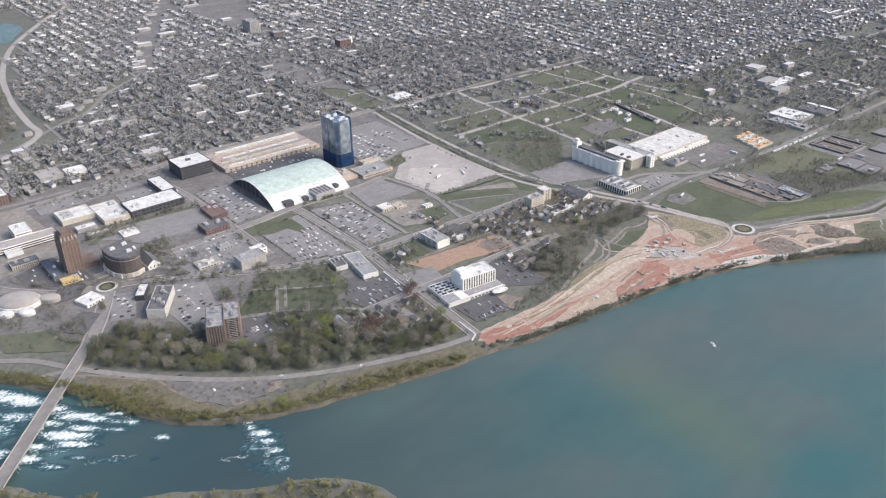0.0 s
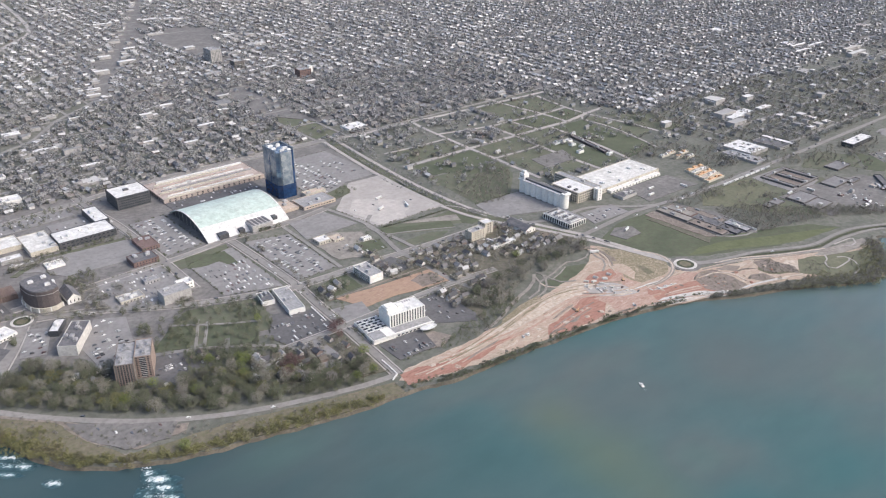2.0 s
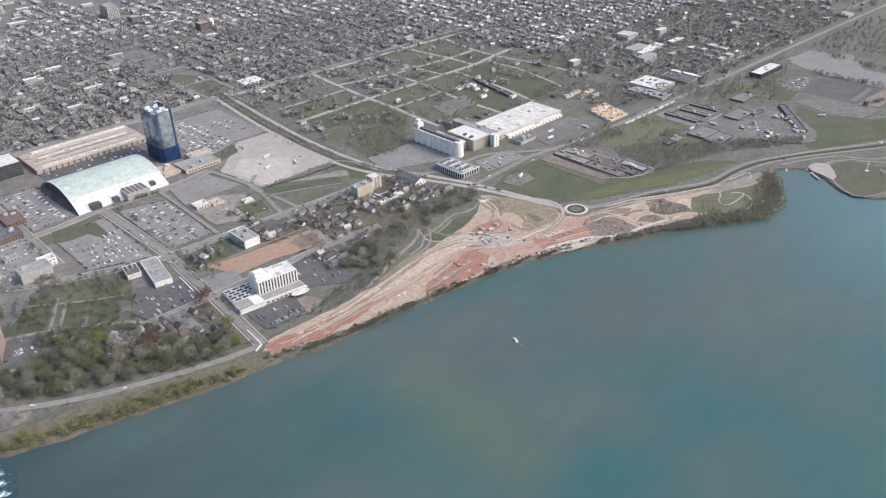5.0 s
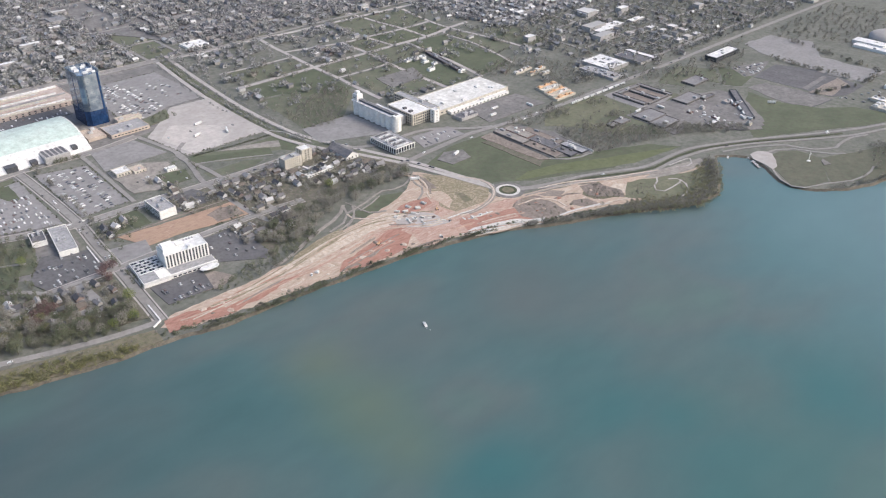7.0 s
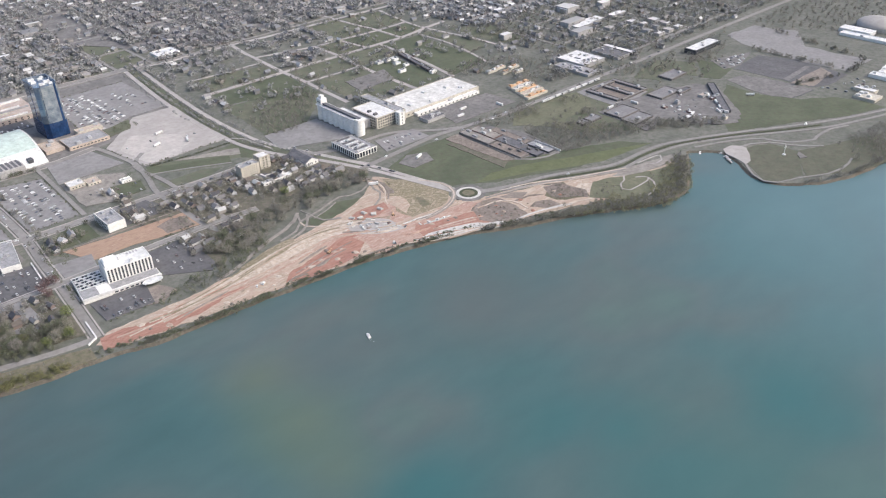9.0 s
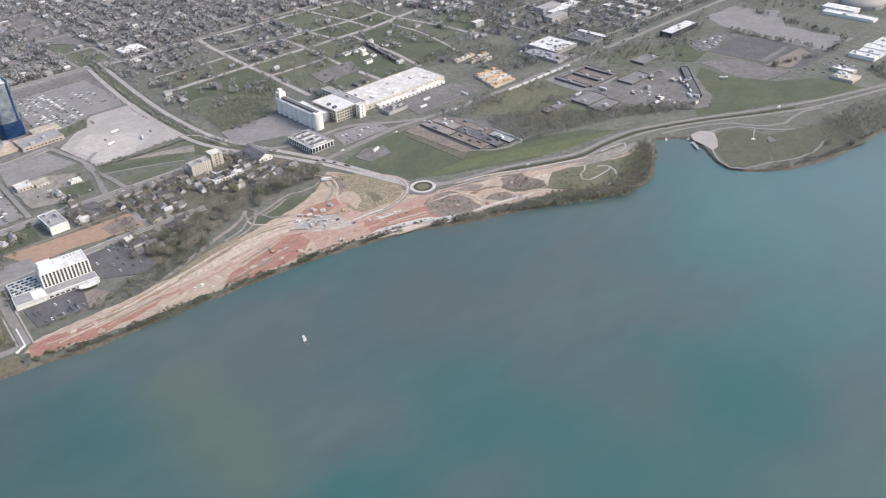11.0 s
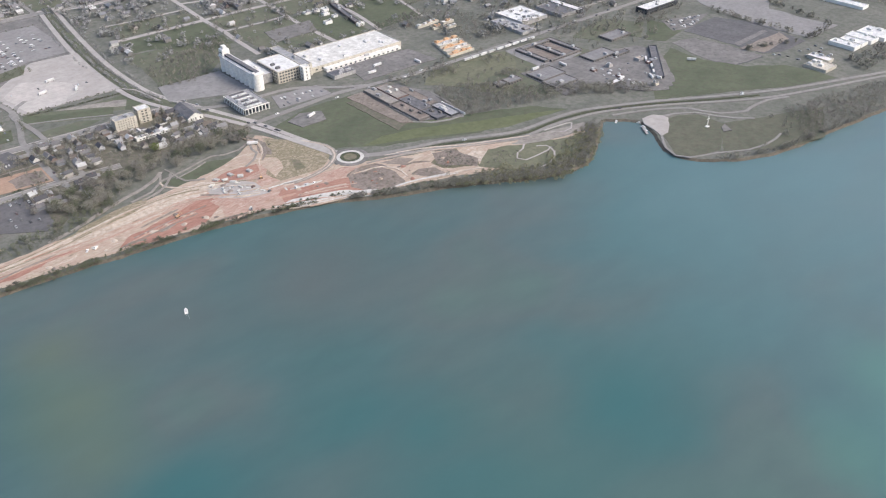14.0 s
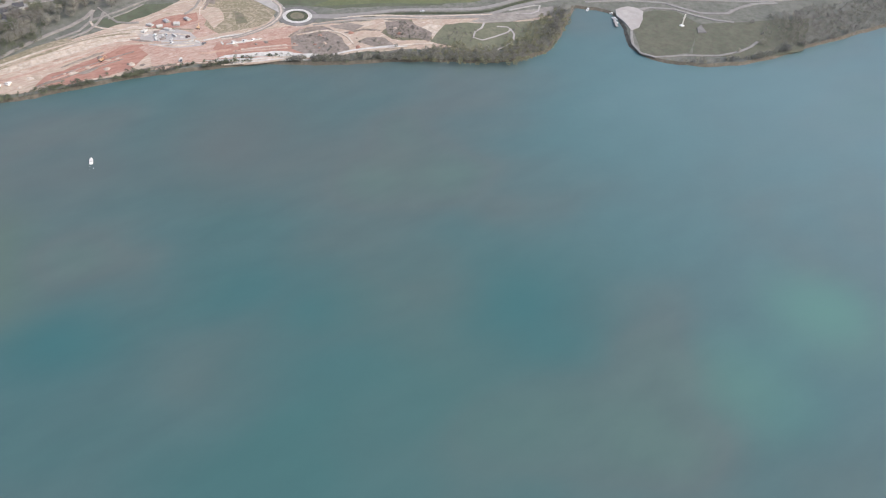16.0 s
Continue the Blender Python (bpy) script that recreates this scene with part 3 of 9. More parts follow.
patch("dark_flats", [(1832, 842), (1955, 850), (1982, 779), (1970, 639), (1884, 638), (1843, 656)], M_DARKASPH, "dark weedy remains of cleared yards", "cleared ground", 3)
patch("pale_strip", [(1831, 704), (1973, 703), (1954, 668), (1850, 659)], M_BROWNLOT, "pale worn strip in the cleared yards", "cleared ground", 2)
patch("pale_strip", [(1846, 729), (1960, 733), (1960, 722), (1846, 714)], M_CITY, "narrow pale strip in the cleared yards", "cleared ground", 1)
patch("dark_flats", [(1753, 713), (1807, 709), (1827, 649), (1756, 657)], M_DARKASPH, "dark gravel heap ground", "cleared ground", 3)
patch("gravel_flats", [(1756, 816), (1814, 801), (1825, 752), (1833, 652), (1752, 661), (1731, 721)], M_CITY, "pale gravel yard", "gravel", 4)
patch("dirt_site", [(901, 1013), (945, 925), (945, 841), (1008, 805), (1100, 768), (1191, 728), (1304, 690), (1320, 660), (1243, 640), (1149, 650), (1060, 690), (960, 735), (870, 778), (786, 800), (623, 828), (475, 846), (370, 868), (339, 892),
                    (360, 910), (464, 907), (546, 912), (622, 911), (690, 935), (782, 948), (843, 968)], M_DIRT, "bare tan and pinkish earth of riverside works", "earth works", 4)
patch("pink_earth", [(690, 880), (760, 905), (830, 935), (880, 905), (860, 850), (930, 835), (990, 800), (960, 740), (860, 775), (780, 795), (740, 812), (752, 850)], M_PINKDIRT, "rough pinkish earth churned by machines", "earth", 6)
patch("red_earth", [(598, 838), (625, 860), (675, 872), (718, 880), (745, 885), (749, 848), (714, 823), (672, 822), (622, 828)], M_REDDIRT, "patch of deep red earth", "earth", 4)
patch("red_earth", [(343, 876), (346, 904), (410, 895), (471, 897), (533, 894), (556, 875), (503, 866), (429, 858)], M_REDDIRT, "strip of red earth near the water", "earth", 5)
patch("red_earth", [(773, 922), (812, 936), (852, 924), (842, 902), (819, 894), (784, 899)], M_REDDIRT, "reddish graded earth", "earth", 4)
patch("red_earth", [(837, 826), (896, 808), (954, 786), (936, 742), (908, 768), (862, 784), (815, 785)], M_REDDIRT, "red graded slope above the stone beach", "earth", 5)
patch("sand", [(546, 905), (620, 905), (690, 925), (760, 930), (790, 905), (745, 893), (680, 893), (600, 880), (540, 884)], M_PALEDIRT, "pale sandy strip of wheel tracks", "earth", 5)
patch("dry_grass", [(903, 998), (950, 935), (962, 905), (955, 873), (929, 850), (891, 842), (852, 848), (848, 886), (871, 931)], M_TANGRASS, "round patch of dry yellow grass", "grass", 3)
patch("weed_spot", [(884, 991), (900, 979), (894, 950), (886, 936), (875, 950)], M_ROCK, "dark weeds at the edge of dry grass", "weeds", 3)
patch("weed_spot", [(899, 906), (910, 892), (903, 861), (887, 865)], M_DRYBANK, "olive weeds in dry grass", "weeds", 3)
patch("worn_spot", [(866, 944), (887, 923), (877, 885), (854, 868), (855, 912)], M_DIRT, "worn tan earth in dry grass", "earth", 4)
patch("dry_grass", [(548, 908), (590, 925), (635, 937), (680, 940), (671, 920), (615, 907), (572, 897)], M_TANGRASS, "strip of dry straw-coloured grass", "grass", 3)
patch("stony_ground", [(926, 772), (937, 800), (965, 805), (995, 797), (998, 760), (994, 730), (982, 714), (938, 731)], M_ROCK, "dark stony rubble ground", "rubble", 5)
patch("stony_ground", [(1012, 737), (1032, 746), (1056, 732), (1054, 708), (1036, 704)], M_ROCK, "brown stony ground", "rubble", 4)
patch("stony_ground", [(1000, 800), (1030, 796), (1050, 776), (1020, 770)], M_BROWNLOT, "worn brown ground of the works", "rubble", 4)
patch("scrub_ground", [(1060, 746), (1089, 765), (1120, 757), (1111, 733), (1123, 713), (1108, 690), (1087, 703), (1062, 725)], M_DRYBANK, "dark weedy ground of the works", "rubble", 4)
patch("pale_ground", [(1112, 728), (1134, 735), (1156, 712), (1136, 700), (1117, 702)], M_PALEDIRT, "pale bare sand", "earth", 3)
patch("pale_ground", [(1178, 700), (1188, 710), (1204, 698), (1192, 690)], M_PALEDIRT, "pale bare sand beside the path", "earth", 2)
patch("rubble_ground", [(756, 905), (795, 900), (823, 876), (821, 834), (779, 848), (752, 880)], M_CONCRETE, "grey broken stone and stacked materials ground", "rubble", 5)
patch("paved_ground", [(1194, 709), (1235, 714), (1344, 686), (1318, 664), (1230, 686)], M_TANLOT, "worn tan paved strip beside the parkway", "paving", 3)
patch("stony_ground", [(1077, 769), (1112, 765), (1125, 710), (1103, 691), (1066, 738)], M_ROCK, "dark weedy stone ground of the works", "rubble", 4)
patch("car_park", [(1815, 856), (1849, 912), (1963, 872), (1865, 842)], M_CITY, "pale gravel car park beside the long office", "car park", 2)
patch("lawn_park", [(222, 1198), (260, 1180), (234, 1122), (192, 1138)], M_LAWN, "green lawn panel of the downtown park", "lawn", 1)
patch("lawn_park", [(92, 1196), (140, 1250), (176, 1236), (142, 1172)], M_LAWN, "green lawn of the downtown park", "lawn", 2)
patch("lawn_park", [(160, 1160), (195, 1218), (220, 1201), (182, 1141)], M_LAWN, "dark green lawn panel in the downtown park", "lawn", 1)
patch("works_yard", [(1530, 852), (1635, 862), (1690, 834), (1560, 690), (1478, 766)], M_TANLOT, "grey brown equipment yard", "yard", 2)
patch("court_ground", [(1468, 1010), (1590, 1003), (1578, 900), (1462, 888)], M_ASPHALT, "worn grey paving round the low school", "paving", 2)
patch("inner_court", [(1499, 984), (1571, 984), (1571, 914), (1499, 914)], M_ROCK, "bare brownish inner courtyard", "court", 1)
patch("weed_strip", [(1087, 1020), (1111, 1018), (1118, 883), (1089, 873)], M_YARD, "weedy strip beside the cleared factory", "weeds", 3)
patch("brown_track", [(-165, 1205), (-115, 1165), (-60, 1100), (5, 1035), (60, 1000), (50, 985), (-15, 992), (-64, 1046), (-94, 1090), (-129, 1145)], M_BROWNLOT, "worn brown earth strip above the river bank", "earth", 4)
patch("dark_lot", [(-149, 1562), (-77, 1595), (-48, 1508), (-43, 1464), (-97, 1472), (-138, 1522)], M_DARKASPH, "dark asphalt car park below the brick tower", "car park", 1)
patch("pale_ground", [(800, 800), (851, 792), (912, 766), (950, 736), (938, 726), (900, 745), (836, 776)], M_KERB, "pale crushed stone beach", "gravel", 3)
patch("scrub_ground", [(1105, 690), (1156, 722), (1262, 672), (1330, 655), (1295, 622), (1217, 612), (1150, 632)], M_MEADOW, "olive shore meadow with winding paths", "meadow", 3)
patch("house_yards", [(520, 1160), (600, 1232), (700, 1214), (850, 1190), (905, 1050), (780, 1045), (690, 1030), (600, 1000), (548, 930), (556, 1062)], M_YARD, "dark brown yards and leaf litter between houses", "yards", 4)
patch("house_yards", [(196, 1000), (232, 1085), (345, 1066), (342, 925), (300, 935)], M_YARD, "dark brown yards between riverside houses", "yards", 4)
patch("dirt_lot", [(401, 1156), (424, 1100), (489, 1099), (536, 1089), (594, 1081), (599, 1137), (493, 1146)], M_ORANGEDIRT, "long bare orange-tan building lot", "earth", 2)
patch("brown_lawn", [(426, 967), (463, 968), (477, 936), (447, 923), (420, 935)], M_BROWNLOT, "worn brown lawn beside the hotel drive", "lawn", 2)
patch("lawn_plot", [(399, 1210), (434, 1223), (430, 1164), (401, 1166)], M_LAWN, "fenced green garden plot", "lawn", 1)
patch("lawn_plot", [(438, 1224), (464, 1225), (463, 1164), (433, 1164)], M_LAWN, "fenced green garden plot", "lawn", 1)
patch("weedy_ground", [(542, 1126), (565, 1131), (592, 1127), (590, 1087), (544, 1092)], M_ROCK, "dark brown damp end of the building lot", "earth", 3)
patch("car_park", [(374, 1080), (374, 1130), (430, 1120), (422, 1080)], M_ASPHALT, "empty grey asphalt yard beside bare earth", "car park")
patch("concrete_lot", [(632, 1352), (612, 1480), (655, 1520), (723, 1592), (818, 1585), (812, 1350)], M_CONCRETE, "large empty pale concrete lot", "car park", 2)
patch("worn_concrete", [(628, 1451), (668, 1500), (709, 1482), (751, 1434), (739, 1386), (698, 1356), (653, 1355), (636, 1395)], M_PALECONC, "paler worn area of the concrete lot", "car park", 6)
patch("car_park", [(610, 1545), (630, 1815), (800, 1815), (808, 1600), (718, 1600)], M_ASPHALT, "grey asphalt car park beside the tower", "car park", 1)
patch("car_park", [(258, 1290), (258, 1440), (358, 1458), (356, 1255)], M_ASPHALT, "grey asphalt car park filled with cars", "car park")
patch("lawn_corner", [(270, 1478), (315, 1455), (338, 1451), (336, 1391), (327, 1383), (318, 1397), (310, 1414), (286, 1414), (252, 1427)], M_LAWN, "green lawn with worn edges beside the car park", "lawn", 3)
patch("car_park", [(386, 1256), (386, 1462), (474, 1438), (468, 1256)], M_ASPHALT, "grey asphalt car park in front of the vaulted hall", "car park")
patch("car_park", [(243, 1500), (243, 1690), (318, 1690), (324, 1508)], M_ASPHALT, "grey asphalt car park beside the vaulted hall", "car park")
patch("car_park", [(60, 1425), (115, 1480), (222, 1478), (222, 1335), (150, 1335), (95, 1370)], M_ASPHALT, "grey asphalt car park downtown", "car park")
patch("car_park", [(262, 1078), (250, 1120), (290, 1180), (355, 1150), (350, 1075)], M_DARKASPH, "dark asphalt car park of the motel", "car park")
patch("car_park", [(480, 985), (482, 1060), (555, 1060), (555, 965), (540, 945)], M_DARKASPH, "dark asphalt car park behind the hotel", "car park")
patch("car_park", [(372, 935), (372, 990), (452, 985), (440, 930)], M_DARKASPH, "dark asphalt car park in front of the hotel", "car park")
patch("car_park", [(372, 1040), (372, 1075), (425, 1075), (412, 1035)], M_ASPHALT, "grey asphalt yard beside the hotel", "car park")
patch("car_park", [(10, 1275), (55, 1355), (100, 1330), (70, 1200), (15, 1190)], M_ASPHALT, "grey asphalt car park behind trees", "car park")
patch("car_park", [(-72, 1310), (-40, 1392), (-5, 1375), (-36, 1296)], M_ASPHALT, "grey asphalt car park", "car park")
patch("car_park", [(-18, 1162), (10, 1206), (33, 1202), (14, 1136)], M_DARKASPH, "dark car park beside the apartment block", "car park")
patch("car_park", [(43, 1108), (84, 1164), (122, 1142), (92, 1090)], M_DARKASPH, "dark car park behind riverside trees", "car park")
patch("car_park", [(75, 1130), (85, 1190), (135, 1175), (150, 1105), (100, 1095)], M_DARKASPH, "dark car park beside the apartment block", "car park")
patch("car_park", [(-72, 1108), (-20, 1062), (50, 1012), (28, 985), (-27, 999), (-58, 1050)], M_CITY, "riverside car park of worn greyish asphalt", "car park", 2)
patch("car_park", [(862, 1308), (985, 1302), (992, 1172), (850, 1232)], M_ASPHALT, "bare grey yard beside the silos", "car park")
patch("car_park", [(505, 1165), (505, 1220), (570, 1225), (590, 1165)], M_DARKASPH, "dark car park behind the office block", "car park")
patch("car_park", [(985, 1075), (1000, 1130), (1090, 1120), (1090, 1070)], M_ASPHALT, "grey car park beside the columned building", "car park")
patch("car_park", [(1170, 1075), (1180, 1160), (1330, 1150), (1340, 1070)], M_CITY, "pale yard in front of the warehouse", "car park", 2)
patch("plaza", [(0, 1610), (60, 1655), (220, 1620), (226, 1525), (70, 1540), (35, 1590)], M_ASPHALT, "pale paved plaza downtown", "plaza")
patch("plaza", [(-230, 1560), (-250, 1860), (-60, 1860), (-40, 1600)], M_TANLOT, "wide tan gravel lot downtown", "lot", 2)
patch("works_yard", [(487, 1276), (487, 1385), (545, 1388), (590, 1352), (592, 1275), (541, 1254)], M_TANLOT, "cluttered tan and grey yard", "yard", 2)
patch("ruin_slab", [(1135, 1035), (1132, 876), (1183, 853), (1205, 835), (1228, 955), (1203, 1025)], M_CITY, "dark cracked floor slab of a cleared factory", "slab", 1)
patch("ruin_slab", [(968, 1020), (975, 985), (1022, 985), (1035, 1020), (1000, 1035)], M_CITY, "broken concrete slab in the grass", "slab", 1)
patch("lawn_corner", [(548, 1316), (598, 1304), (590, 1262), (546, 1264)], M_LAWN, "small green lawn at a street corner", "lawn", 1)
patch("car_park", [(487, 1392), (500, 1482), (588, 1486), (610, 1392)], M_ASPHALT, "bare grey asphalt lot below the tower", "car park")
patch("lawn_tower", [(617, 1562), (711, 1588), (693, 1540), (616, 1523)], M_FIELD, "green strip between car parks", "lawn", 1)
patch("service_yard", rect(345, 556, 1698, 1746), M_DARKASPH, "dark service yard behind the vaulted hall", "yard")
patch("grey_lot", [(1160, 1432), (1275, 1432), (1252, 1366), (1150, 1364)], M_CITY, "pale grey cleared lot in the fields", "lot", 2)
patch("car_park", [(701, 1191), (742, 1190), (742, 1172), (774, 1165), (772, 1135), (717, 1142)], M_DARKASPH, "dark yard beside the yellow apartments", "yard")
patch("car_park", [(275, 1063), (310, 1069), (310, 1000), (290, 970), (266, 1000)], M_ASPHALT, "grey lot among houses near the river", "car park", 1)
patch("weed_strip", [(1100, 1036), (1133, 1038), (1128, 876), (1108, 890)], M_ROCK, "brown weedy strip beside the cleared factory", "weeds", 2)
patch("pond", [(-60, 3703), (330, 3703), (400, 3610), (402, 3525), (310, 3345), (262, 3326), (-60, 3300)], M_RIVER, "far pale pool beyond the expressway", "water", 4)
# paler ground laid under the far districts to stand in for haze
patch("district_ground", [(420, 2760), (1000, 1920), (1640, 1900), (1720, 1520), (3300, 1500), (4200, 2600), (3600, 4600), (1200, 5000), (760, 4300)], M_CITY, "pale ground of the far districts, lightened towards haze", "paving", 20, 60)
patch("cleared_ground", [(1143, 3570), (1255, 3477), (1132, 3023), (1009, 3005), (977, 3347)], M_CITY, "far pale cleared ground among streets", "cleared ground", 6)
patch("works_yard", [(1400, 780), (1412, 905), (1500, 905), (1560, 890), (1640, 870), (1700, 800), (1560, 672), (1520, 700), (1470, 790)], M_CITY, "busy grey works yard with sheds and vehicles", "yard", 2)
patch("lawn_plaza", [(-10, 1600), (60, 1648), (212, 1634), (212, 1622), (66, 1636), (0, 1592)], M_FIELD, "green verge along the plaza", "lawn", 1)
patch("car_park", [(-150, 1420), (-95, 1478), (-60, 1460), (-80, 1425)], M_DARKASPH, "dark small car park", "car park")
patch("car_park", [(-150, 1340), (-95, 1370), (-75, 1345), (-115, 1300)], M_DARKASPH, "dark small car park near the bridge", "car park")
patch("lawn_bridge", [(-225, 1330), (-150, 1270), (-125, 1285), (-160, 1350), (-230, 1390)], M_FIELD, "rough grass near the bridge", "lawn", 2)
patch("car_park", rect(110, 205, 1725, 1790), M_ASPHALT, "grey asphalt court behind the white-roofed block", "car park")
patch("car_park", [(-40, 1790), (-40, 1838), (170, 1858), (175, 1812)], M_ASPHALT, "long grey car park beside the broad street", "car park")
patch("dark_lot", rect(110, 185, 1925, 2035), M_DARKASPH, "dark asphalt lot at the city edge", "car park", 2)
patch("lawn_triangle", [(-40, 1960), (0, 2010), (60, 2080), (-20, 2090)], M_FIELD, "green corner beside the avenue", "lawn", 2)
patch("pier_apron", [(1427, 629), (1413, 614), (1407, 589), (1400, 568), (1418, 568), (1441, 584), (1463, 602), (1462, 614), (1452, 627)], M_CONCRETE, "pale gravel apron at the boat landing", "apron", 2)
patch("strip_yard", [(1690, 828), (1715, 825), (1580, 680), (1550, 690)], M_CITY, "pale equipment yard", "yard", 1)
patch("works_yard", [(1560, 700), (1600, 880), (1690, 850), (1700, 800), (1600, 690)], M_CITY, "grey equipment yard", "yard", 3)
patch("river_lawn", [(-150, 1190), (-80, 1115), (-60, 1050), (-30, 990), (30, 975), (100, 965), (220, 925), (330, 895), (330, 866), (262, 876), (190, 892), (110, 916), (28, 940), (-20, 968), (-66, 1000), (-112, 1055), (-135, 1115), (-160, 1160)], M_DRYBANK, "worn brown and olive river bank", "bank", 2)


def road(name, pts, width, label, mat=None, curve=True, walks=False):
    layer[0] += 0.004
    v, f = ribbon(plan(pts), width * K, -0.3, 0.34 + layer[0] * 0.3, curve)
    ob = tagged(new(name, mesh_of(name, v, f, mat or M_ROAD)), label, "road", kind="structure")
    if walks:
        c = [Vector(p) for p in smooth_line(plan(pts), 14)]
        for s in (-1, 1):
            side = []
            for i, p in enumerate(c):
                d = (c[min(i + 1, len(c) - 1)] - c[max(i - 1, 0)]).normalized()
                side.append(tuple(p + Vector((-d.y, d.x)) * s * (width * K / 2 + 1.9)))
            part("sidewalk", mesh_of("sidewalk", *ribbon(side, 1.7, -0.3, 0.30 + layer[0] * 0.3, False), M_CONCRETE), ob)
    return ob


road("road", [(-420, 1460), (-236, 1311), (-197, 1278), (-147, 1208), (-78, 1127), (0, 1053), (65, 1007), (136, 969), (215, 939), (294, 916), (345, 908)], 11, "grey riverside road curving along the bank")
road("road", [(347, 908), (353, 973), (361, 1064), (367, 1158), (374, 1246), (372, 1412), (368, 1503)], 13, "straight grey street running inland from the river", walks=True)
road("path", [(-40, 974), (-8, 961), (24, 949), (70, 934), (106, 926), (150, 913), (200, 900), (250, 888)], 3, "narrow pale waterside path", M_TANLOT)
road("path", [(-107, 1115), (-95, 1064), (-65, 1023), (-31, 990), (7, 967)], 4, "worn brown path on the river bank", M_BROWNLOT)
road("path", [(50, 1013), (36, 1003), (17, 993), (-11, 998)], 4, "worn drive down to the riverside parking", M_TANLOT)
road("path", [(-113, 1090), (-91, 1085), (-104, 1067)], 2, "small wooden viewing platform path", M_TANLOT)
road("lot_bank", [(387, 1158), (480, 1155), (596, 1150)], 3, "narrow brown earth bank along the building lot", M_BROWNLOT)
road("path", [(-70, 740), (-20, 745), (15, 735), (28, 705), (10, 660)], 5, "pale path curving over the island tip")
road("road", [(-181, 1529), (-110, 1457), (-37, 1424), (16, 1406), (83, 1372), (181, 1310), (281, 1265), (361, 1240), (432, 1233), (512, 1230), (662, 1218), (783, 1212), (850, 1195), (925, 1050)], 14, "wide grey avenue crossing downtown", walks=True)
road("verge", [(858, 1907), (831, 1676), (817, 1485), (821, 1322), (844, 1232), (883, 1141), (918, 1048)], 20, "dull grass strip between boulevard carriageways", M_FIELD)
road("road", [(874, 1907), (849, 1676), (835, 1485), (838, 1322), (857, 1239), (892, 1146), (925, 1052), (948, 956), (968, 870)], 10, "boulevard carriageway lined with small trees", M_CONCRETE)
road("road", [(842, 1907), (814, 1676), (800, 1485), (804, 1322), (830, 1225), (874, 1136), (912, 1045), (938, 956), (962, 868)], 10, "boulevard carriageway lined with small trees", M_CONCRETE)
road("road", [(978, 850), (1010, 828), (1057, 809), (1115, 792), (1162, 770), (1210, 745), (1250, 733), (1298, 731), (1360, 724), (1408, 706), (1501, 659), (1589, 606), (1679, 556), (1754, 521), (1989, 430), (2600, 190)], 8, "pale parkway road following the river")
road("median", [(1050, 803), (1115, 781), (1162, 757), (1210, 733), (1250, 722), (1298, 722), (1352, 715), (1404, 699), (1495, 652), (1580, 598), (1660, 552)], 5, "dark strip between the two parkway roads", M_PLANTED)
road("road", [(985, 838), (1027, 812), (1060, 793), (1118, 768), (1180, 736), (1229, 714), (1284, 714), (1344, 706), (1400, 691), (1489, 645), (1572, 591), (1659, 538), (1754, 500), (1989, 416), (2600, 176)], 7, "second pale parkway road following the river")
road("road", [(905, 1052), (962, 1056), (1094, 1064), (1166, 1053), (1258, 1040), (1420, 1036), (1817, 1030), (2247, 1027), (2900, 1020)], 12, "long straight road past the factories", curve=False)
road("road", [(846, 1200), (921, 1150), (1043, 1138), (1120, 1080), (1160, 1058)], 10, "side road past the silos")
road("road", [(530, 914), (568, 924), (620, 947), (652, 959), (683, 968), (710, 982), (728, 999)], 6, "old park road through scrub", M_TANLOT)
road("path", [(715, 972), (735, 975), (764, 981), (790, 990), (810, 994), (829, 985), (854, 985), (878, 997), (891, 1023)], 3.5, "pale winding park path", M_TANLOT)
road("path", [(726, 997), (714, 970), (692, 951), (674, 946), (657, 942)], 3.5, "pale winding park path", M_TANLOT)
road("path", [(880, 998), (871, 973), (871, 957), (857, 940), (835, 927)], 4, "pale curving park drive", M_TANLOT)
road("path", [(713, 969), (712, 953), (722, 941), (743, 926)], 3, "narrow pale park path", M_PALEDIRT)
road("path", [(737, 964), (769, 972), (795, 983)], 2.5, "narrow pale park path beside the lawn", M_TANLOT)
road("street_end", [(790, 1066), (824, 1065), (867, 1066)], 8, "short pale paved street end among trees", M_CITY)
road("path", [(1693, 513), (1652, 531), (1602, 533), (1585, 530), (1544, 554), (1528, 583), (1519, 604), (1470, 640), (1400, 672)], 6, "pale loop road to the boat landing")
road("path", [(1440, 618), (1483, 606), (1515, 584), (1531, 551), (1549, 524), (1570, 505)], 5, "pale road past the boat landing")
road("path", [(1404, 572), (1384, 552), (1371, 537), (1362, 512), (1373, 493), (1417, 474), (1464, 447), (1501, 439), (1530, 440), (1553, 445)], 4, "pale footpath round the point")
road("path", [(1478, 606), (1450, 612), (1436, 625)], 5, "short pale drive to the landing")
patch("gravel_pad", [(1514, 526), (1502, 503), (1488, 510), (1500, 522)], M_CITY, "small pale gravel pad on the lawn", "gravel", 1)
road("path", [(1212, 697), (1199, 686), (1182, 681), (1169, 669), (1176, 656), (1199, 655), (1225, 656), (1235, 661), (1234, 669), (1221, 678)], 3, "narrow winding meadow path", M_CONCRETE)
road("path", [(1235, 661), (1229, 646), (1216, 633), (1196, 625), (1178, 624)], 3, "narrow pale meadow path to the water", M_CONCRETE)
road("path", [(1271, 709), (1318, 703), (1326, 698), (1311, 685), (1294, 684), (1275, 696)], 3, "pale loop track beside the parkway", M_CONCRETE)
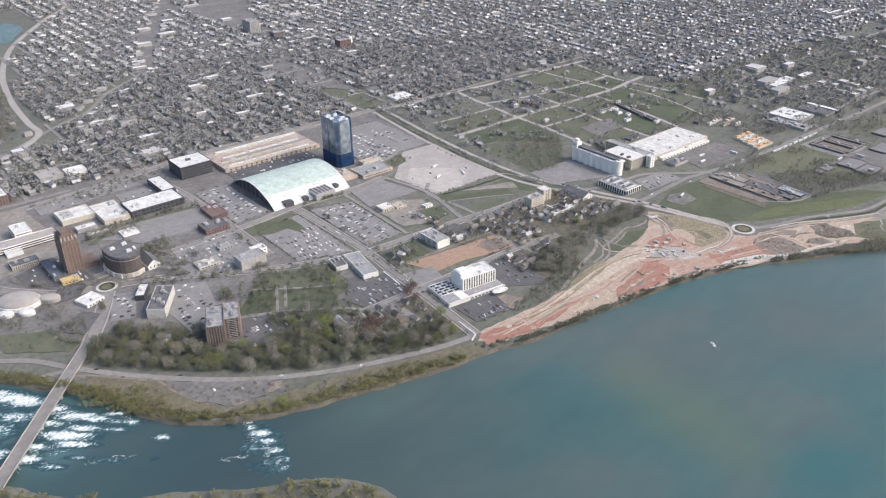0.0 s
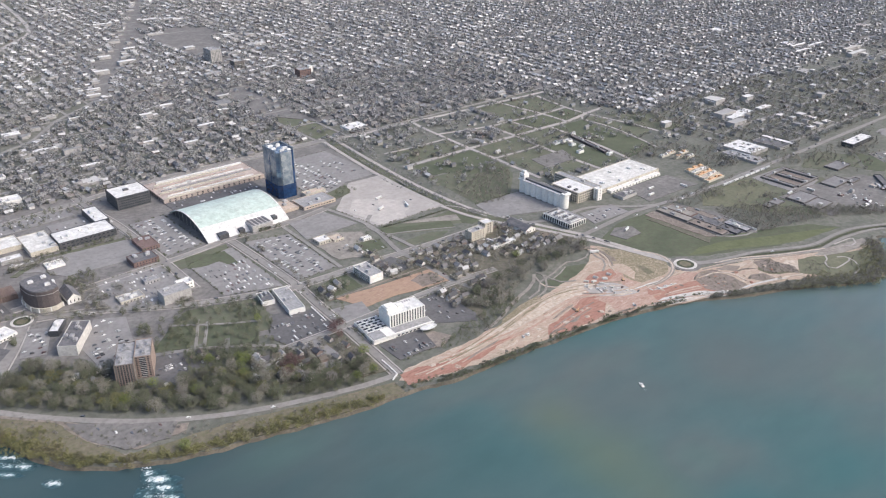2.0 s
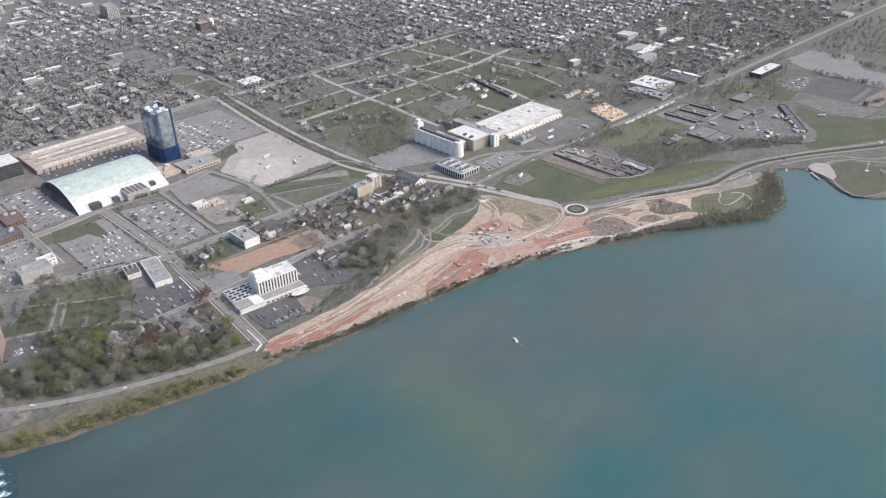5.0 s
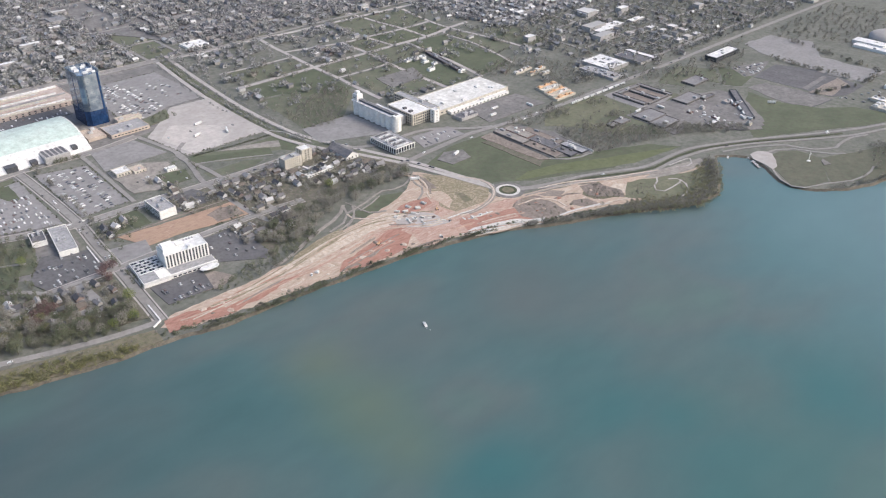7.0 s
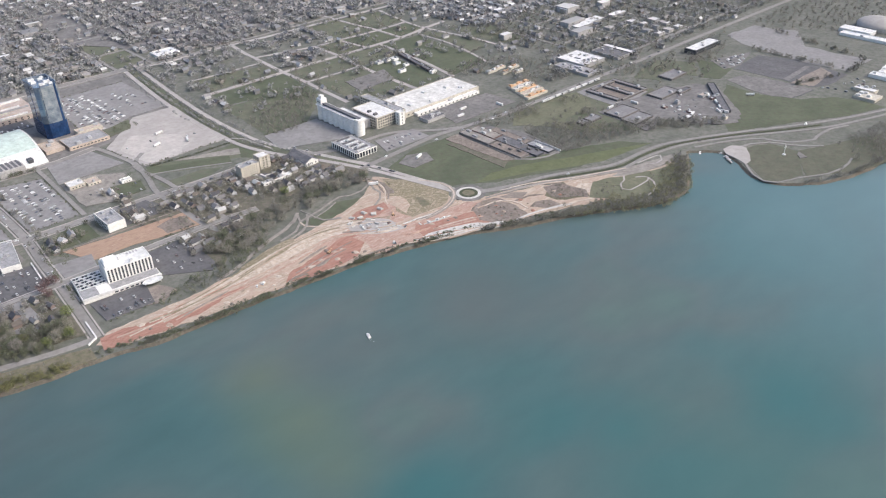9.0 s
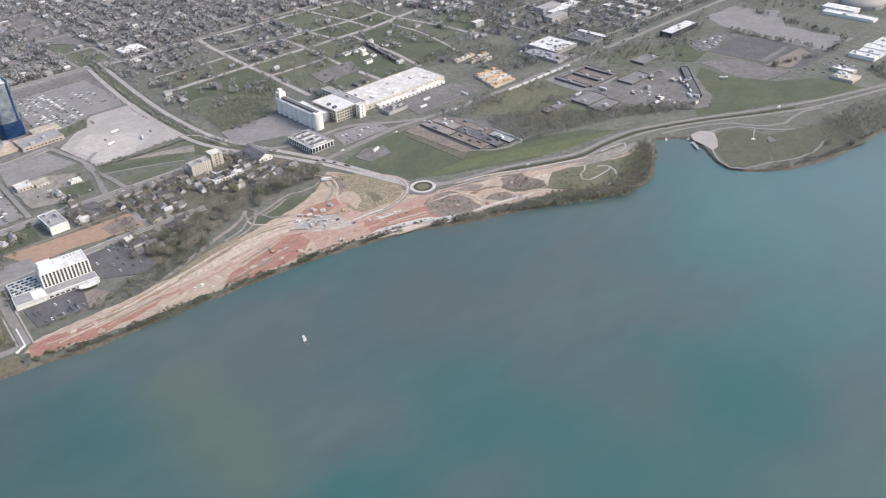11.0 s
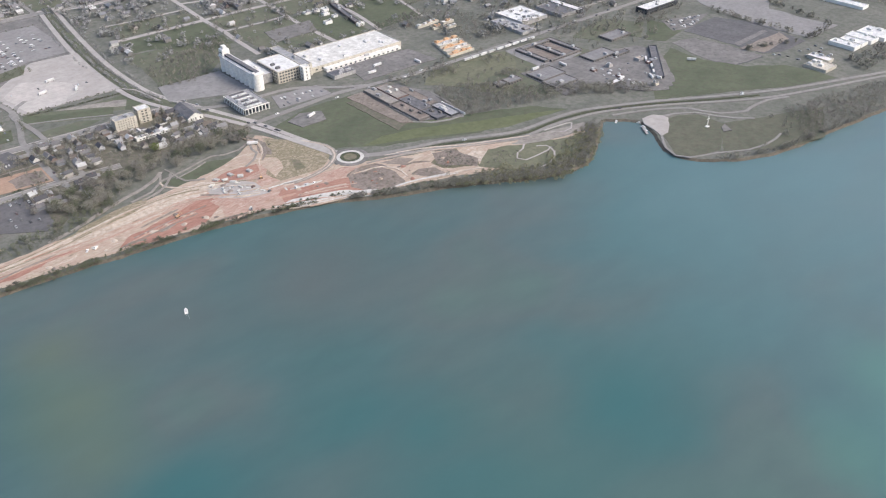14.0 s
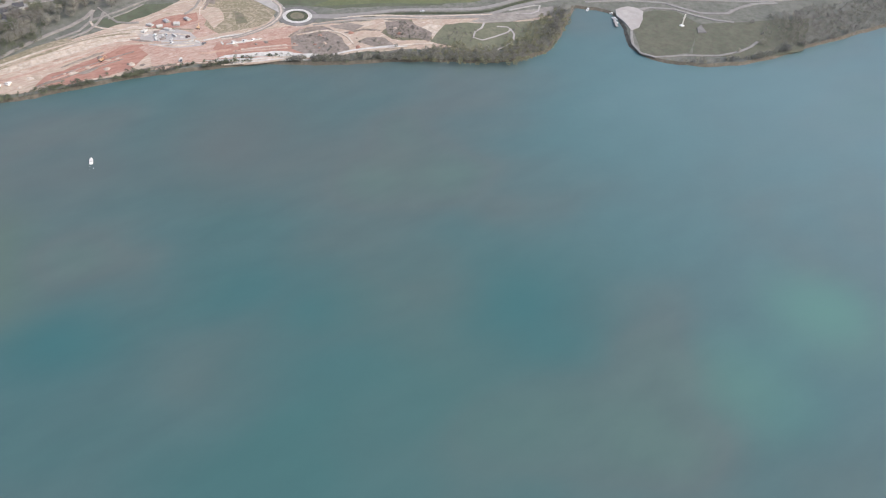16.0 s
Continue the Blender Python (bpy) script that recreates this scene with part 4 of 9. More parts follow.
road("path", [(1211, 698), (1247, 682), (1286, 675), (1315, 671)], 4, "pale curving track over the meadow", M_TANLOT)
road("road", [(231, 1346), (231, 1518), (225, 1700), (205, 1904), (226, 2119)], 12, "grey downtown street", walks=True)
road("road", [(600, 1500), (622, 1382), (612, 1300), (598, 1240), (598, 1158), (602, 1060), (625, 990)], 10, "grey street between lots and houses")
road("road", [(482, 1490), (481, 1428), (474, 1250)], 8, "grey street beside the car park")
road("path", [(620, 1312), (687, 1283), (753, 1248)], 4, "pale path across the lawn")
road("drive", [(655, 1410), (617, 1365), (628, 1277), (631, 1192), (636, 1046)], 9, "grey street past the lawn corner")
road("path", [(809, 1347), (826, 1325), (840, 1246)], 4, "pale footway beside the boulevard", M_CONCRETE)
road("path", [(1228, 955), (1224, 900), (1208, 842), (1150, 856), (1128, 880)], 5, "pale service loop round the cleared factory")
road("road", [(-40, 1470), (230, 1478), (311, 1486), (372, 1495), (500, 1488), (600, 1500)], 11, "grey downtown street", walks=True)
road("road", [(-300, 1840), (-14, 1850), (187, 1874), (317, 1894), (600, 1900), (850, 1890)], 14, "broad downtown street", walks=True)
road("road", [(-122, 1266), (-85, 1325), (-52, 1385), (-40, 1412)], 18, "wide grey approach road to the bridge", walks=True)
road("road", [(-200, 1230), (-150, 1225), (-120, 1268)], 9, "short approach road")
road("road", [(250, 1075), (360, 1072), (480, 1073), (600, 1070), (690, 1060)], 9, "grey side street", walks=True)
road("road", [(85, 1190), (153, 1160), (200, 1128), (242, 1096), (268, 1060)], 8, "narrow grey park street")
road("path", [(147, 1165), (188, 1243)], 5, "paved park walk")
road("path", [(142, 1257), (190, 1222), (227, 1197), (266, 1176)], 5, "paved park walk")
road("path", [(158, 1158), (197, 1228)], 5, "paved park walk")
road("road", [(-60, 2150), (160, 2325), (253, 2385), (354, 2518), (511, 2660), (634, 2894), (736, 3119), (863, 3375), (1014, 3678), (1300, 4300)], 11, "wide diagonal avenue through the city", curve=True)
road("road", [(-23, 2163), (60, 2235), (104, 2300), (104, 2400), (121, 2621), (163, 2875), (232, 3113), (324, 3328), (510, 3635), (655, 3856), (720, 4250), (760, 4700)], 17, "wide pale expressway curving along the edge of the city", M_CONCRETE)


def wheel_tracks(pts, count, spread, label, tones, seed, wide=(1.0, 2.6)):
    """Rutted tracks that weave beside one another along a line."""
    rw = random.Random(seed)
    c = [Vector(p) for p in smooth_line(plan(pts), 9)]
    for q in range(count):
        off, ph, amp = rw.uniform(-1, 1) * spread, rw.uniform(0, 9), rw.uniform(.2, .5) * spread
        i0, i1 = int(rw.uniform(0, .25) * len(c)), int(rw.uniform(.75, 1) * len(c))
        side = []
        for i in range(i0, max(i0 + 3, i1)):
            p = c[min(i, len(c) - 1)]
            d = (c[min(i + 1, len(c) - 1)] - c[min(max(i - 1, 0), len(c) - 2)]).normalized()
            side.append(tuple(p + Vector((-d.y, d.x)) * (off + amp * math.sin(i * .35 + ph))))
        layer[0] += 0.004
        v, f = ribbon([(x / 1, y / 1) for x, y in side], rw.uniform(*wide), -0.3, 0.30 + layer[0] * 0.3, True)
        tagged(new("wheel_track", mesh_of("wheel_track", v, f, rw.choice(tones))), label, "track", kind="structure")


PALE = "pale rutted wheel track across the works"
wheel_tracks([(345, 895), (440, 888), (514, 893), (564, 900), (619, 910), (665, 917), (710, 920), (749, 913), (790, 893), (830, 862)], 9, 7, PALE, (M_PALEDIRT, M_PALEDIRT, M_TANGRASS, M_DIRT), 1)
wheel_tracks([(430, 872), (503, 878), (567, 876), (640, 882), (685, 886), (720, 888), (757, 868), (800, 850)], 7, 5, PALE, (M_PALEDIRT, M_PINKDIRT, M_DIRT), 2)
wheel_tracks([(790, 862), (815, 852), (859, 846), (913, 836), (958, 827)], 5, 4, PALE, (M_PALEDIRT, M_KERB, M_DIRT), 3)
wheel_tracks([(970, 818), (1000, 812), (1037, 802), (1088, 783), (1134, 757), (1193, 728), (1250, 700), (1301, 688)], 6, 5, PALE, (M_PALEDIRT, M_DIRT, M_TANLOT), 4)
wheel_tracks([(770, 802), (836, 772), (913, 748), (945, 726), (994, 720), (1055, 700), (1107, 682), (1138, 671)], 6, 3.5, PALE, (M_PALEDIRT, M_KERB, M_DIRT), 5)
wheel_tracks([(947, 795), (993, 786), (1006, 756), (997, 723)], 3, 2, PALE, (M_PALEDIRT, M_DIRT), 6)
wheel_tracks([(610, 842), (660, 850), (715, 858), (748, 860)], 4, 4, "darker wheel rut in red earth", (M_PINKDIRT, M_BROWNLOT), 7, (.7, 1.6))
wheel_tracks([(850, 800), (905, 782), (945, 768)], 4, 4, "pale wheel rut on the graded slope", (M_PALEDIRT, M_PINKDIRT), 8, (.8, 2.0))
wheel_tracks([(883, 1017), (893, 985), (880, 950), (862, 930), (850, 900)], 4, 3, "pale track beside the dry grass", (M_PALEDIRT, M_DIRT, M_BROWNLOT), 9)
wheel_tracks([(948, 945), (968, 905), (962, 870), (930, 843), (880, 833), (840, 842)], 3, 2, "pale track round the dry grass", (M_PALEDIRT, M_TANLOT), 10, (1.4, 2.6))
wheel_tracks([(735, 1003), (738, 985), (722, 962), (700, 945), (660, 932)], 3, 2.5, "worn path beside the park road", (M_TANLOT, M_TANGRASS), 11, (1.0, 1.8))
wheel_tracks([(740, 985), (745, 950), (770, 935), (800, 925)], 3, 3, "worn path into the works", (M_PALEDIRT, M_TANLOT), 12, (1.0, 1.8))
# roundabouts: ring road, kerb, planted island
def ring(x, y, r0, r1, z0, z1, k=48):
    v, f = [], []
    for i in range(k):
        a = 2 * math.pi * i / k
        for r, z in ((r0, z0), (r1, z0), (r1, z1), (r0, z1)):
            v.append((x + r * math.cos(a), y + r * math.sin(a), z))
    for i in range(k):
        j = (i + 1) % k
        for q in range(4):
            w = (q + 1) % 4
            f.append((4 * i + q, 4 * j + q, 4 * j + w, 4 * i + w))
    return v, f


for x, y, r in ((975, 846, 24 * K), (-37, 1424, 20 * K)):
    rb = empty("roundabout", x * K, y * K)
    tagged(rb, "small roundabout with a pale ring road and planted middle", "roundabout", kind="structure")
    part("ring_road", mesh_of("ring_road", *ring(0, 0, r * 0.86, r * 1.22, -0.3, 0.60), M_CITY), rb)
    part("kerb", mesh_of("kerb", *ring(0, 0, r * 0.66, r * 0.90, -0.3, 0.72), M_KERB), rb, "pale concrete apron ring")
    part("planted_ring", mesh_of("planted_ring", *ring(0, 0, r * 0.44, r * 0.67, -0.3, 0.9), M_PLANTED), rb, "dark planted ring")
    part("middle", mesh_of("middle", *ring(0, 0, 0.01, r * 0.45, -0.3, 0.8), M_DRYBANK), rb, "olive planted middle")

# ---- buildings ----
def building(name, label, category, u0, u1, v0, v1, h, wall, roof, floors=0, win=(2.4, 1.5), gap=4.5, units=2, parapet=0.8, sides="wsen", rz=0.0, winmat=None, unitmat=None, seed=1, strip=False):
    """A flat-roofed block: walls, inset roof with parapet, roof units and one window part for each opening."""
    rnd = random.Random(seed)
    cx, cy = K * (u0 + u1) / 2, K * (v0 + v1) / 2
    a, b, h = K * abs(u1 - u0) / 2, K * abs(v1 - v0) / 2, h * K
    root = empty(name, cx, cy, 0, rz)
    tagged(root, label, category)
    w = min(0.6, a / 3)
    o = [(-a, -b), (a, -b), (a, b), (-a, b)]
    q = [(-a + w, -b + w), (a - w, -b + w), (a - w, b - w), (-a + w, b - w)]
    vs = [(x, y, -0.3) for x, y in o] + [(x, y, h) for x, y in o] + [(x, y, h) for x, y in q] + [(x, y, h - parapet) for x, y in q]
    fs = []
    for i in range(4):
        j = (i + 1) % 4
        fs += [(i, j, 4 + j, 4 + i), (4 + i, 4 + j, 8 + j, 8 + i), (8 + i, 8 + j, 12 + j, 12 + i)]
    part("wall", mesh_of("wall", vs, fs, wall), root)
    part("roof", mesh_of("roof", *box(-a + w + .003, a - w - .003, -b + w + .003, b - w - .003, h - parapet - 0.5, h - parapet + 0.05), roof), root)
    for _ in range(units):
        x, y = rnd.uniform(-a * .75, a * .75), rnd.uniform(-b * .75, b * .75)
        s, t = rnd.uniform(1.5, 4) * (1 if a > 12 else .6), rnd.uniform(1.5, 4) * (1 if b > 12 else .6)
        x, y = max(-a + w + s, min(a - w - s, x)), max(-b + w + t, min(b - w - t, y))
        bx = joined(box(x - s, x + s, y - t, y + t, h - parapet, h + 1.6), box(x - s * .6, x + s * .6, y - t * .6, y + t * .6, h + 1.6, h + 2.1))
        part("roof_unit", mesh_of("roof_unit", *bx, unitmat or M_STEEL), root)
    if floors:
        fh = (h - parapet) / floors
        ww, wh = win
        wme = {}
        for s in sides:
            L = a if s in "sn" else b
            kk = max(1, int(2 * (L - 1) / gap))
            rows = [None] if strip else range(kk)
            for fl in range(floors):
                z = fh * (fl + 0.52)
                for c in rows:
                    x = 0 if c is None else (c - (kk - 1) / 2) * gap
                    hw = (L - 1.2) if c is None else ww / 2
                    key = (s in "sn", round(hw, 2))
                    if key not in wme:
                        if s in "sn":
                            wme[key] = mesh_of("window", *box(-hw, hw, -.12, .12, -wh / 2, wh / 2), winmat or M_WINDOW)
                        else:
                            wme[key] = mesh_of("window", *box(-.12, .12, -hw, hw, -wh / 2, wh / 2), winmat or M_WINDOW)
                    loc = {"s": (x, -b, z), "n": (x, b, z), "w": (-a, x, z), "e": (a, x, z)}[s]
                    part("window", wme[key], root, loc=loc)
    return root


def glass_tower():
    m, n, l, p = node_mat("tower_glass_mat")
    g = n.new("ShaderNodeTexCoord")
    bt = n.new("ShaderNodeTexBrick")
    mp = n.new("ShaderNodeMapping")
    mp.inputs["Rotation"].default_value = (math.pi / 2, 0, 0)
    sx = n.new("ShaderNodeSeparateXYZ")
    ad = n.new("ShaderNodeMath")
    cb = n.new("ShaderNodeCombineXYZ")
    l.new(g.outputs["Object"], sx.inputs[0])
    l.new(sx.outputs[0], ad.inputs[0])
    l.new(sx.outputs[1], ad.inputs[1])
    l.new(ad.outputs[0], cb.inputs[0])
    l.new(sx.outputs[2], cb.inputs[1])
    l.new(cb.outputs[0], bt.inputs["Vector"])
    bt.offset = 0.0
    for key, val in (("Color1", (0.085, 0.14, 0.23, 1)), ("Color2", (0.14, 0.205, 0.30, 1)), ("Mortar", (0.20, 0.26, 0.33, 1))):
        bt.inputs[key].default_value = val
    for key, val in (("Scale", 1.0), ("Mortar Size", 0.16), ("Bias", 0.0), ("Brick Width", 2.4), ("Row Height", 3.0)):
        bt.inputs[key].default_value = val
    # silver blotches in the base colour paint in cloud reflections
    pn = n.new("ShaderNodeTexNoise")
    pn.inputs["Scale"].default_value = 0.07
    pn.inputs["Detail"].default_value = 3.0
    l.new(g.outputs["Object"], pn.inputs["Vector"])
    pr = ramp_of(n, [(0.40, (0.0, 0.0, 0.0)), (0.66, (0.8, 0.8, 0.8))])
    l.new(pn.outputs[0], pr.inputs[0])
    mixg = n.new("ShaderNodeMixRGB")
    l.new(pr.outputs[0], mixg.inputs[0])
    l.new(bt.outputs["Color"], mixg.inputs[1])
    mixg.inputs[2].default_value = (0.42, 0.46, 0.49, 1)
    l.new(mixg.outputs[0], p.inputs["Base Color"])
    p.inputs["Metallic"].default_value = 0.6
    p.inputs["Roughness"].default_value = 0.14
    dark = surf("tower_dark_glass_mat", (0.012, 0.035, 0.10), (0.02, 0.055, 0.14), (0.01, 0.028, 0.08), 9, 3, rough=0.1, bump=0, spec=0.6)
    root = empty("glass_tower", 574 * K, 1637 * K)
    tagged(root, "tall blue glass hotel tower with white rooftop plant", "tower")
    a, b, h = 22 * K, 31 * K, 106 * K
    shaft = prism([(-a, -b + 5), (-a + 6, -b), (a - 3, -b), (a, -b + 3), (a, b), (-a, b)], -0.3, h)
    part("shaft", mesh_of("shaft", *shaft, m), root, "blue glass skin with cloud reflections painted in")
    # lower part in deep blue: the reflection's darker end as colour
    part("lower_glass", mesh_of("lower_glass", *prism([(-a - .5, -b + 4.6), (-a + 5.8, -b - .5), (a - 2.6, -b - .5), (a + .5, -b + 2.6), (a + .5, b + .5), (-a - .5, b + .5)], -0.3, 31 * K), dark), root, "lower glass painted deep blue for darker reflections")
    for x, y, w, d in ((-a, b * .1, .35, .5), (a - 4.2, -b, 1.3, .4), (-a + 7, -b, .4, .35), (a, 0, .4, 1.2)):
        part("dark_seam", mesh_of("dark_seam", *box(x - w, x + w, y - d, y + d, 0, h + 1.0), dark), root)
    # south face bands: their brighter reflection is put into the colour
    silver, n2, l2, p2 = node_mat("tower_sheen_mat")
    g2, w2 = n2.new("ShaderNodeTexCoord"), n2.new("ShaderNodeTexNoise")
    w2.inputs["Scale"].default_value, w2.inputs["Detail"].default_value = .09, 3.0
    l2.new(g2.outputs["Object"], w2.inputs["Vector"])
    r2 = ramp_of(n2, [(.36, (.20, .25, .31)), (.52, (.36, .41, .45)), (.68, (.50, .54, .56))])
    l2.new(w2.outputs[0], r2.inputs[0])
    l2.new(r2.outputs[0], p2.inputs["Base Color"])
    p2.inputs["Metallic"].default_value, p2.inputs["Roughness"].default_value = .5, .2
    for x0, x1 in ((-a + 6.1, a - 6.0), (a - 2.8, a - .4)):
        for k2 in range(20):
            z0 = 31 * K + (h - 31 * K) * k2 / 20
            part("glass_band", mesh_of("glass_band", *box(x0, x1, -b - .35 if x1 < a - 3 else -b + 1.6, -b + .2 if x1 < a - 3 else -b + 2.2, z0 + .18, z0 + (h - 31 * K) / 20 - .12), silver), root, "glass band painted silver for brighter reflections")
    part("crown", mesh_of("crown", *joined(box(-a - .4, a + .4, b - 1, b + .4, h, h + 3), box(-a - .4, -a + .6, -b + 6, b - 1, h, h + 3), box(a - .6, a + .4, -b + 4, b - 1, h, h + 3)), m), root)
    for x, y, s in ((-7, 14, 4), (4, 10, 3.2), (-8, 2, 3.5), (7, -6, 4.2), (-2, -13, 3.4), (8, 16, 2.6), (9, -15, 2.4)):
        part("roof_plant", mesh_of("roof_plant", *joined(box(x - s, x + s, y - s * .6, y + s * .6, h - .2, h + 1.4 + s * .3), box(x - s * .8, x - s * .2, y - s * .4, y + s * .2, h + 1.4 + s * .3, h + 2.2 + s * .3)), M_WHITEROOF), root)
    for x, y in ((-10, 18), (10, 18), (10, -10), (-4, 18)):
        part("mast", mesh_of("mast", *box(x - .25, x + .25, y - .25, y + .25, h, h + 8), M_STEEL), root)


def vaulted_hall():
    root = empty("vaulted_hall", 420 * K, 1595 * K)
    tagged(root, "huge arched hall with pale green vaulted roof, white foot", "hall")
    L, half, top = 90 * K, 95 * K, 30 * K
    def z_at(d):
        return top * max(0.0, 1 - (d / half) ** 2)
    ds = [half * math.sin(math.pi / 2 * i / 20) for i in range(-20, 21)]
    def vault(d0, d1, thick, over, steps=24):
        v, f = [], []
        for i in range(steps + 1):
            d = d0 + (d1 - d0) * i / steps
            d = max(-half, min(half, d))
            for x in (-L - over, L + over):
                v += [(x, d, z_at(d) + thick), (x, d, max(z_at(d) + thick - 1.1, -.3))]
        for i in range(steps):
            o, q = 4 * i, 4 * (i + 1)
            f += [(o, o + 2, q + 2, q), (o + 1, q + 1, q + 3, o + 3), (o, q, q + 1, o + 1), (o + 2, o + 3, q + 3, q + 2)]
        f += [(0, 1, 3, 2), (4 * steps, 4 * steps + 2, 4 * steps + 3, 4 * steps + 1)]
        return v, f
    part("green_vault", mesh_of("green_vault", *vault(-58 * K, half * .97, 1.2, 0.0), M_GREENROOF), root, "pale green metal roof skin")
    for i in range(1, 8):
        x = -L + 2 * L * i / 8
        v, f = [], []
        for j in range(17):
            d = -58 * K + (half * .9 + 58 * K) * j / 16
            v += [(x - .25, d, z_at(d) + 1.1), (x + .25, d, z_at(d) + 1.1), (x + .25, d, z_at(d) + 1.3), (x - .25, d, z_at(d) + 1.3)]
        for j in range(16):
            for q in range(4):
                f.append((4 * j + q, 4 * j + (q + 1) % 4, 4 * j + 4 + (q + 1) % 4, 4 * j + 4 + q))
        part("roof_seam", mesh_of("roof_seam", v, f, M_GREENROOF), root)
    part("white_foot", mesh_of("white_foot", *vault(-half, -58.3 * K, 1.25, 0.3), M_WHITEROOF), root, "white sloping lower roof")
    for s in (-1, 1):
        v, f = [], []
        for d in ds:
            v += [(s * (L - 5), d, -.3), (s * (L - 5), d, z_at(d) + .3), (s * (L - 6), d, -.3), (s * (L - 6), d, z_at(d) + .3)]
        for i in range(len(ds) - 1):
            f += [(4 * i, 4 * i + 4, 4 * i + 5, 4 * i + 1), (4 * i + 2, 4 * i + 3, 4 * i + 7, 4 * i + 6)]
        part("end_wall", mesh_of("end_wall", v, f, M_DARKWALL), root, "dark glazed end wall under the arch")
        for i in range(9):
            d = -half * .8 + half * 1.6 * i / 8
            part("mullion", mesh_of("mullion", *box(s * (L - 4.9) - .25, s * (L - 4.9) + .25, d - .3, d + .3, -.3, z_at(d)), M_GREYWALL), root)
        v, f = vault(-half, half * .97, 1.5, 0.0, 30)
        v = [(s * (L + .8) if x * s > 0 else s * (L - .9), y, z) for x, y, z in v]
        part("arch_rim", mesh_of("arch_rim", v, f, M_WHITEROOF), root, "white arch rim")
    for x0, x1, y0, y1, h in ((-66, -46, -96, -80, 7.5), (-22, -10, -95, -82, 6.5), (58, 68, -88, -72, 9)):
        part("entrance_bay", mesh_of("entrance_bay", *box(x0 * K, x1 * K, y0 * K, y1 * K, -.3, h), M_DARKWALL), root, "dark entrance recess")
    bx = joined(box(0 * K, 46 * K, -108 * K, -66 * K, -.3, 9.5), box(2 * K, 44 * K, -106 * K, -68 * K, 9.5, 10))
    part("entrance_block", mesh_of("entrance_block", *bx, M_GREYWALL), root, "grey entrance block")
    for i in range(5):
        part("roof_frame", mesh_of("roof_frame", *box((4 + 8.5 * i) * K, (9 + 8.5 * i) * K, -104 * K, -70 * K, 10, 10.4), M_DARKROOF), root)


def casino_wing():
    root = building("casino_building", "long low tan casino building with pale roof bands", "building", 345, 590, 1748, 1862, 9, M_CASINO, M_CASINO, units=6, floors=2, win=(3, 1.6), gap=9, sides="sw", seed=4)
    a, b, h = 122.5 * K, 57 * K, 9 * K
    for i, (d, w, m) in enumerate(((-.93, .04, M_CREAM), (-.72, .03, M_WHITEROOF), (-.5, .05, M_CASINO), (-.3, .03, M_CREAM), (-.08, .04, M_GREYROOF), (.14, .03, M_WHITEROOF), (.36, .05, M_CASINO), (.6, .03, M_CREAM), (.85, .05, M_WHITEROOF))):
        part("roof_band", mesh_of("roof_band", *box(-a * (.95 - .08 * (i % 3)), a * (.95 - .12 * (i % 4)), b * d - b * w, b * d + b * w, h - .9, h + .9 + .1 * i), m), root)


def grain_silos():
    root = empty("grain_silos", 1000 * K, 1236 * K)
    tagged(root, "long white concrete row of joined grain silos with a head house", "silo")
    h, r = 30 * K, 8.3 * K
    for i in range(8):
        y = (-62 + 124 * i / 7) * K
        v, f = [], []
        k = 20
        for z in (-.3, h):
            v += [(r * 1.25 * math.cos(2 * math.pi * j / k), y + r * math.sin(2 * math.pi * j / k), z) for j in range(k)]
        f = [(j, (j + 1) % k, k + (j + 1) % k, k + j) for j in range(k)] + [list(range(k, 2 * k))]
        part("silo", mesh_of("silo", v, f, M_WHITEWALL, smooth=False), root)
    part("infill_wall", mesh_of("infill_wall", *box(-r * .75, r * .75, -66 * K, 66 * K, -.3, h - .25), M_WHITEWALL), root)
    part("roof_slab", mesh_of("roof_slab", *box(-r * 1.25, r * 1.25, -70 * K, 70 * K, h - .2, h + .8), M_WHITEROOF), root)
    part("gallery", mesh_of("gallery", *joined(box(-2.6, 2.2, -64 * K, 54 * K, h + .8, h + 3.4), box(-2.9, 2.5, -64.5 * K, 54.5 * K, h + 3.4, h + 3.7)), M_DARKROOF), root, "dark conveyor gallery")
    hh = part("head_house", mesh_of("head_house", *joined(box(-r * .9, r * .9, 54 * K, 69 * K, h + .7, 44 * K), box(-r * .5, r * .4, 57 * K, 66 * K, 44 * K, 50 * K)), M_WHITEWALL), root)
    for i in range(3):
        part("window", mesh_of("window", *box(-r * .9 - .12, -r * .9 + .12, (57 + 4 * i) * K, (59 + 4 * i) * K, 36 * K, 38.5 * K), M_WINDOW), hh)
    part("end_block", mesh_of("end_block", *box(-r * 1.2, r * 1.2, -71 * K, -58 * K, h + .8, h + 3), M_WHITEWALL), root)


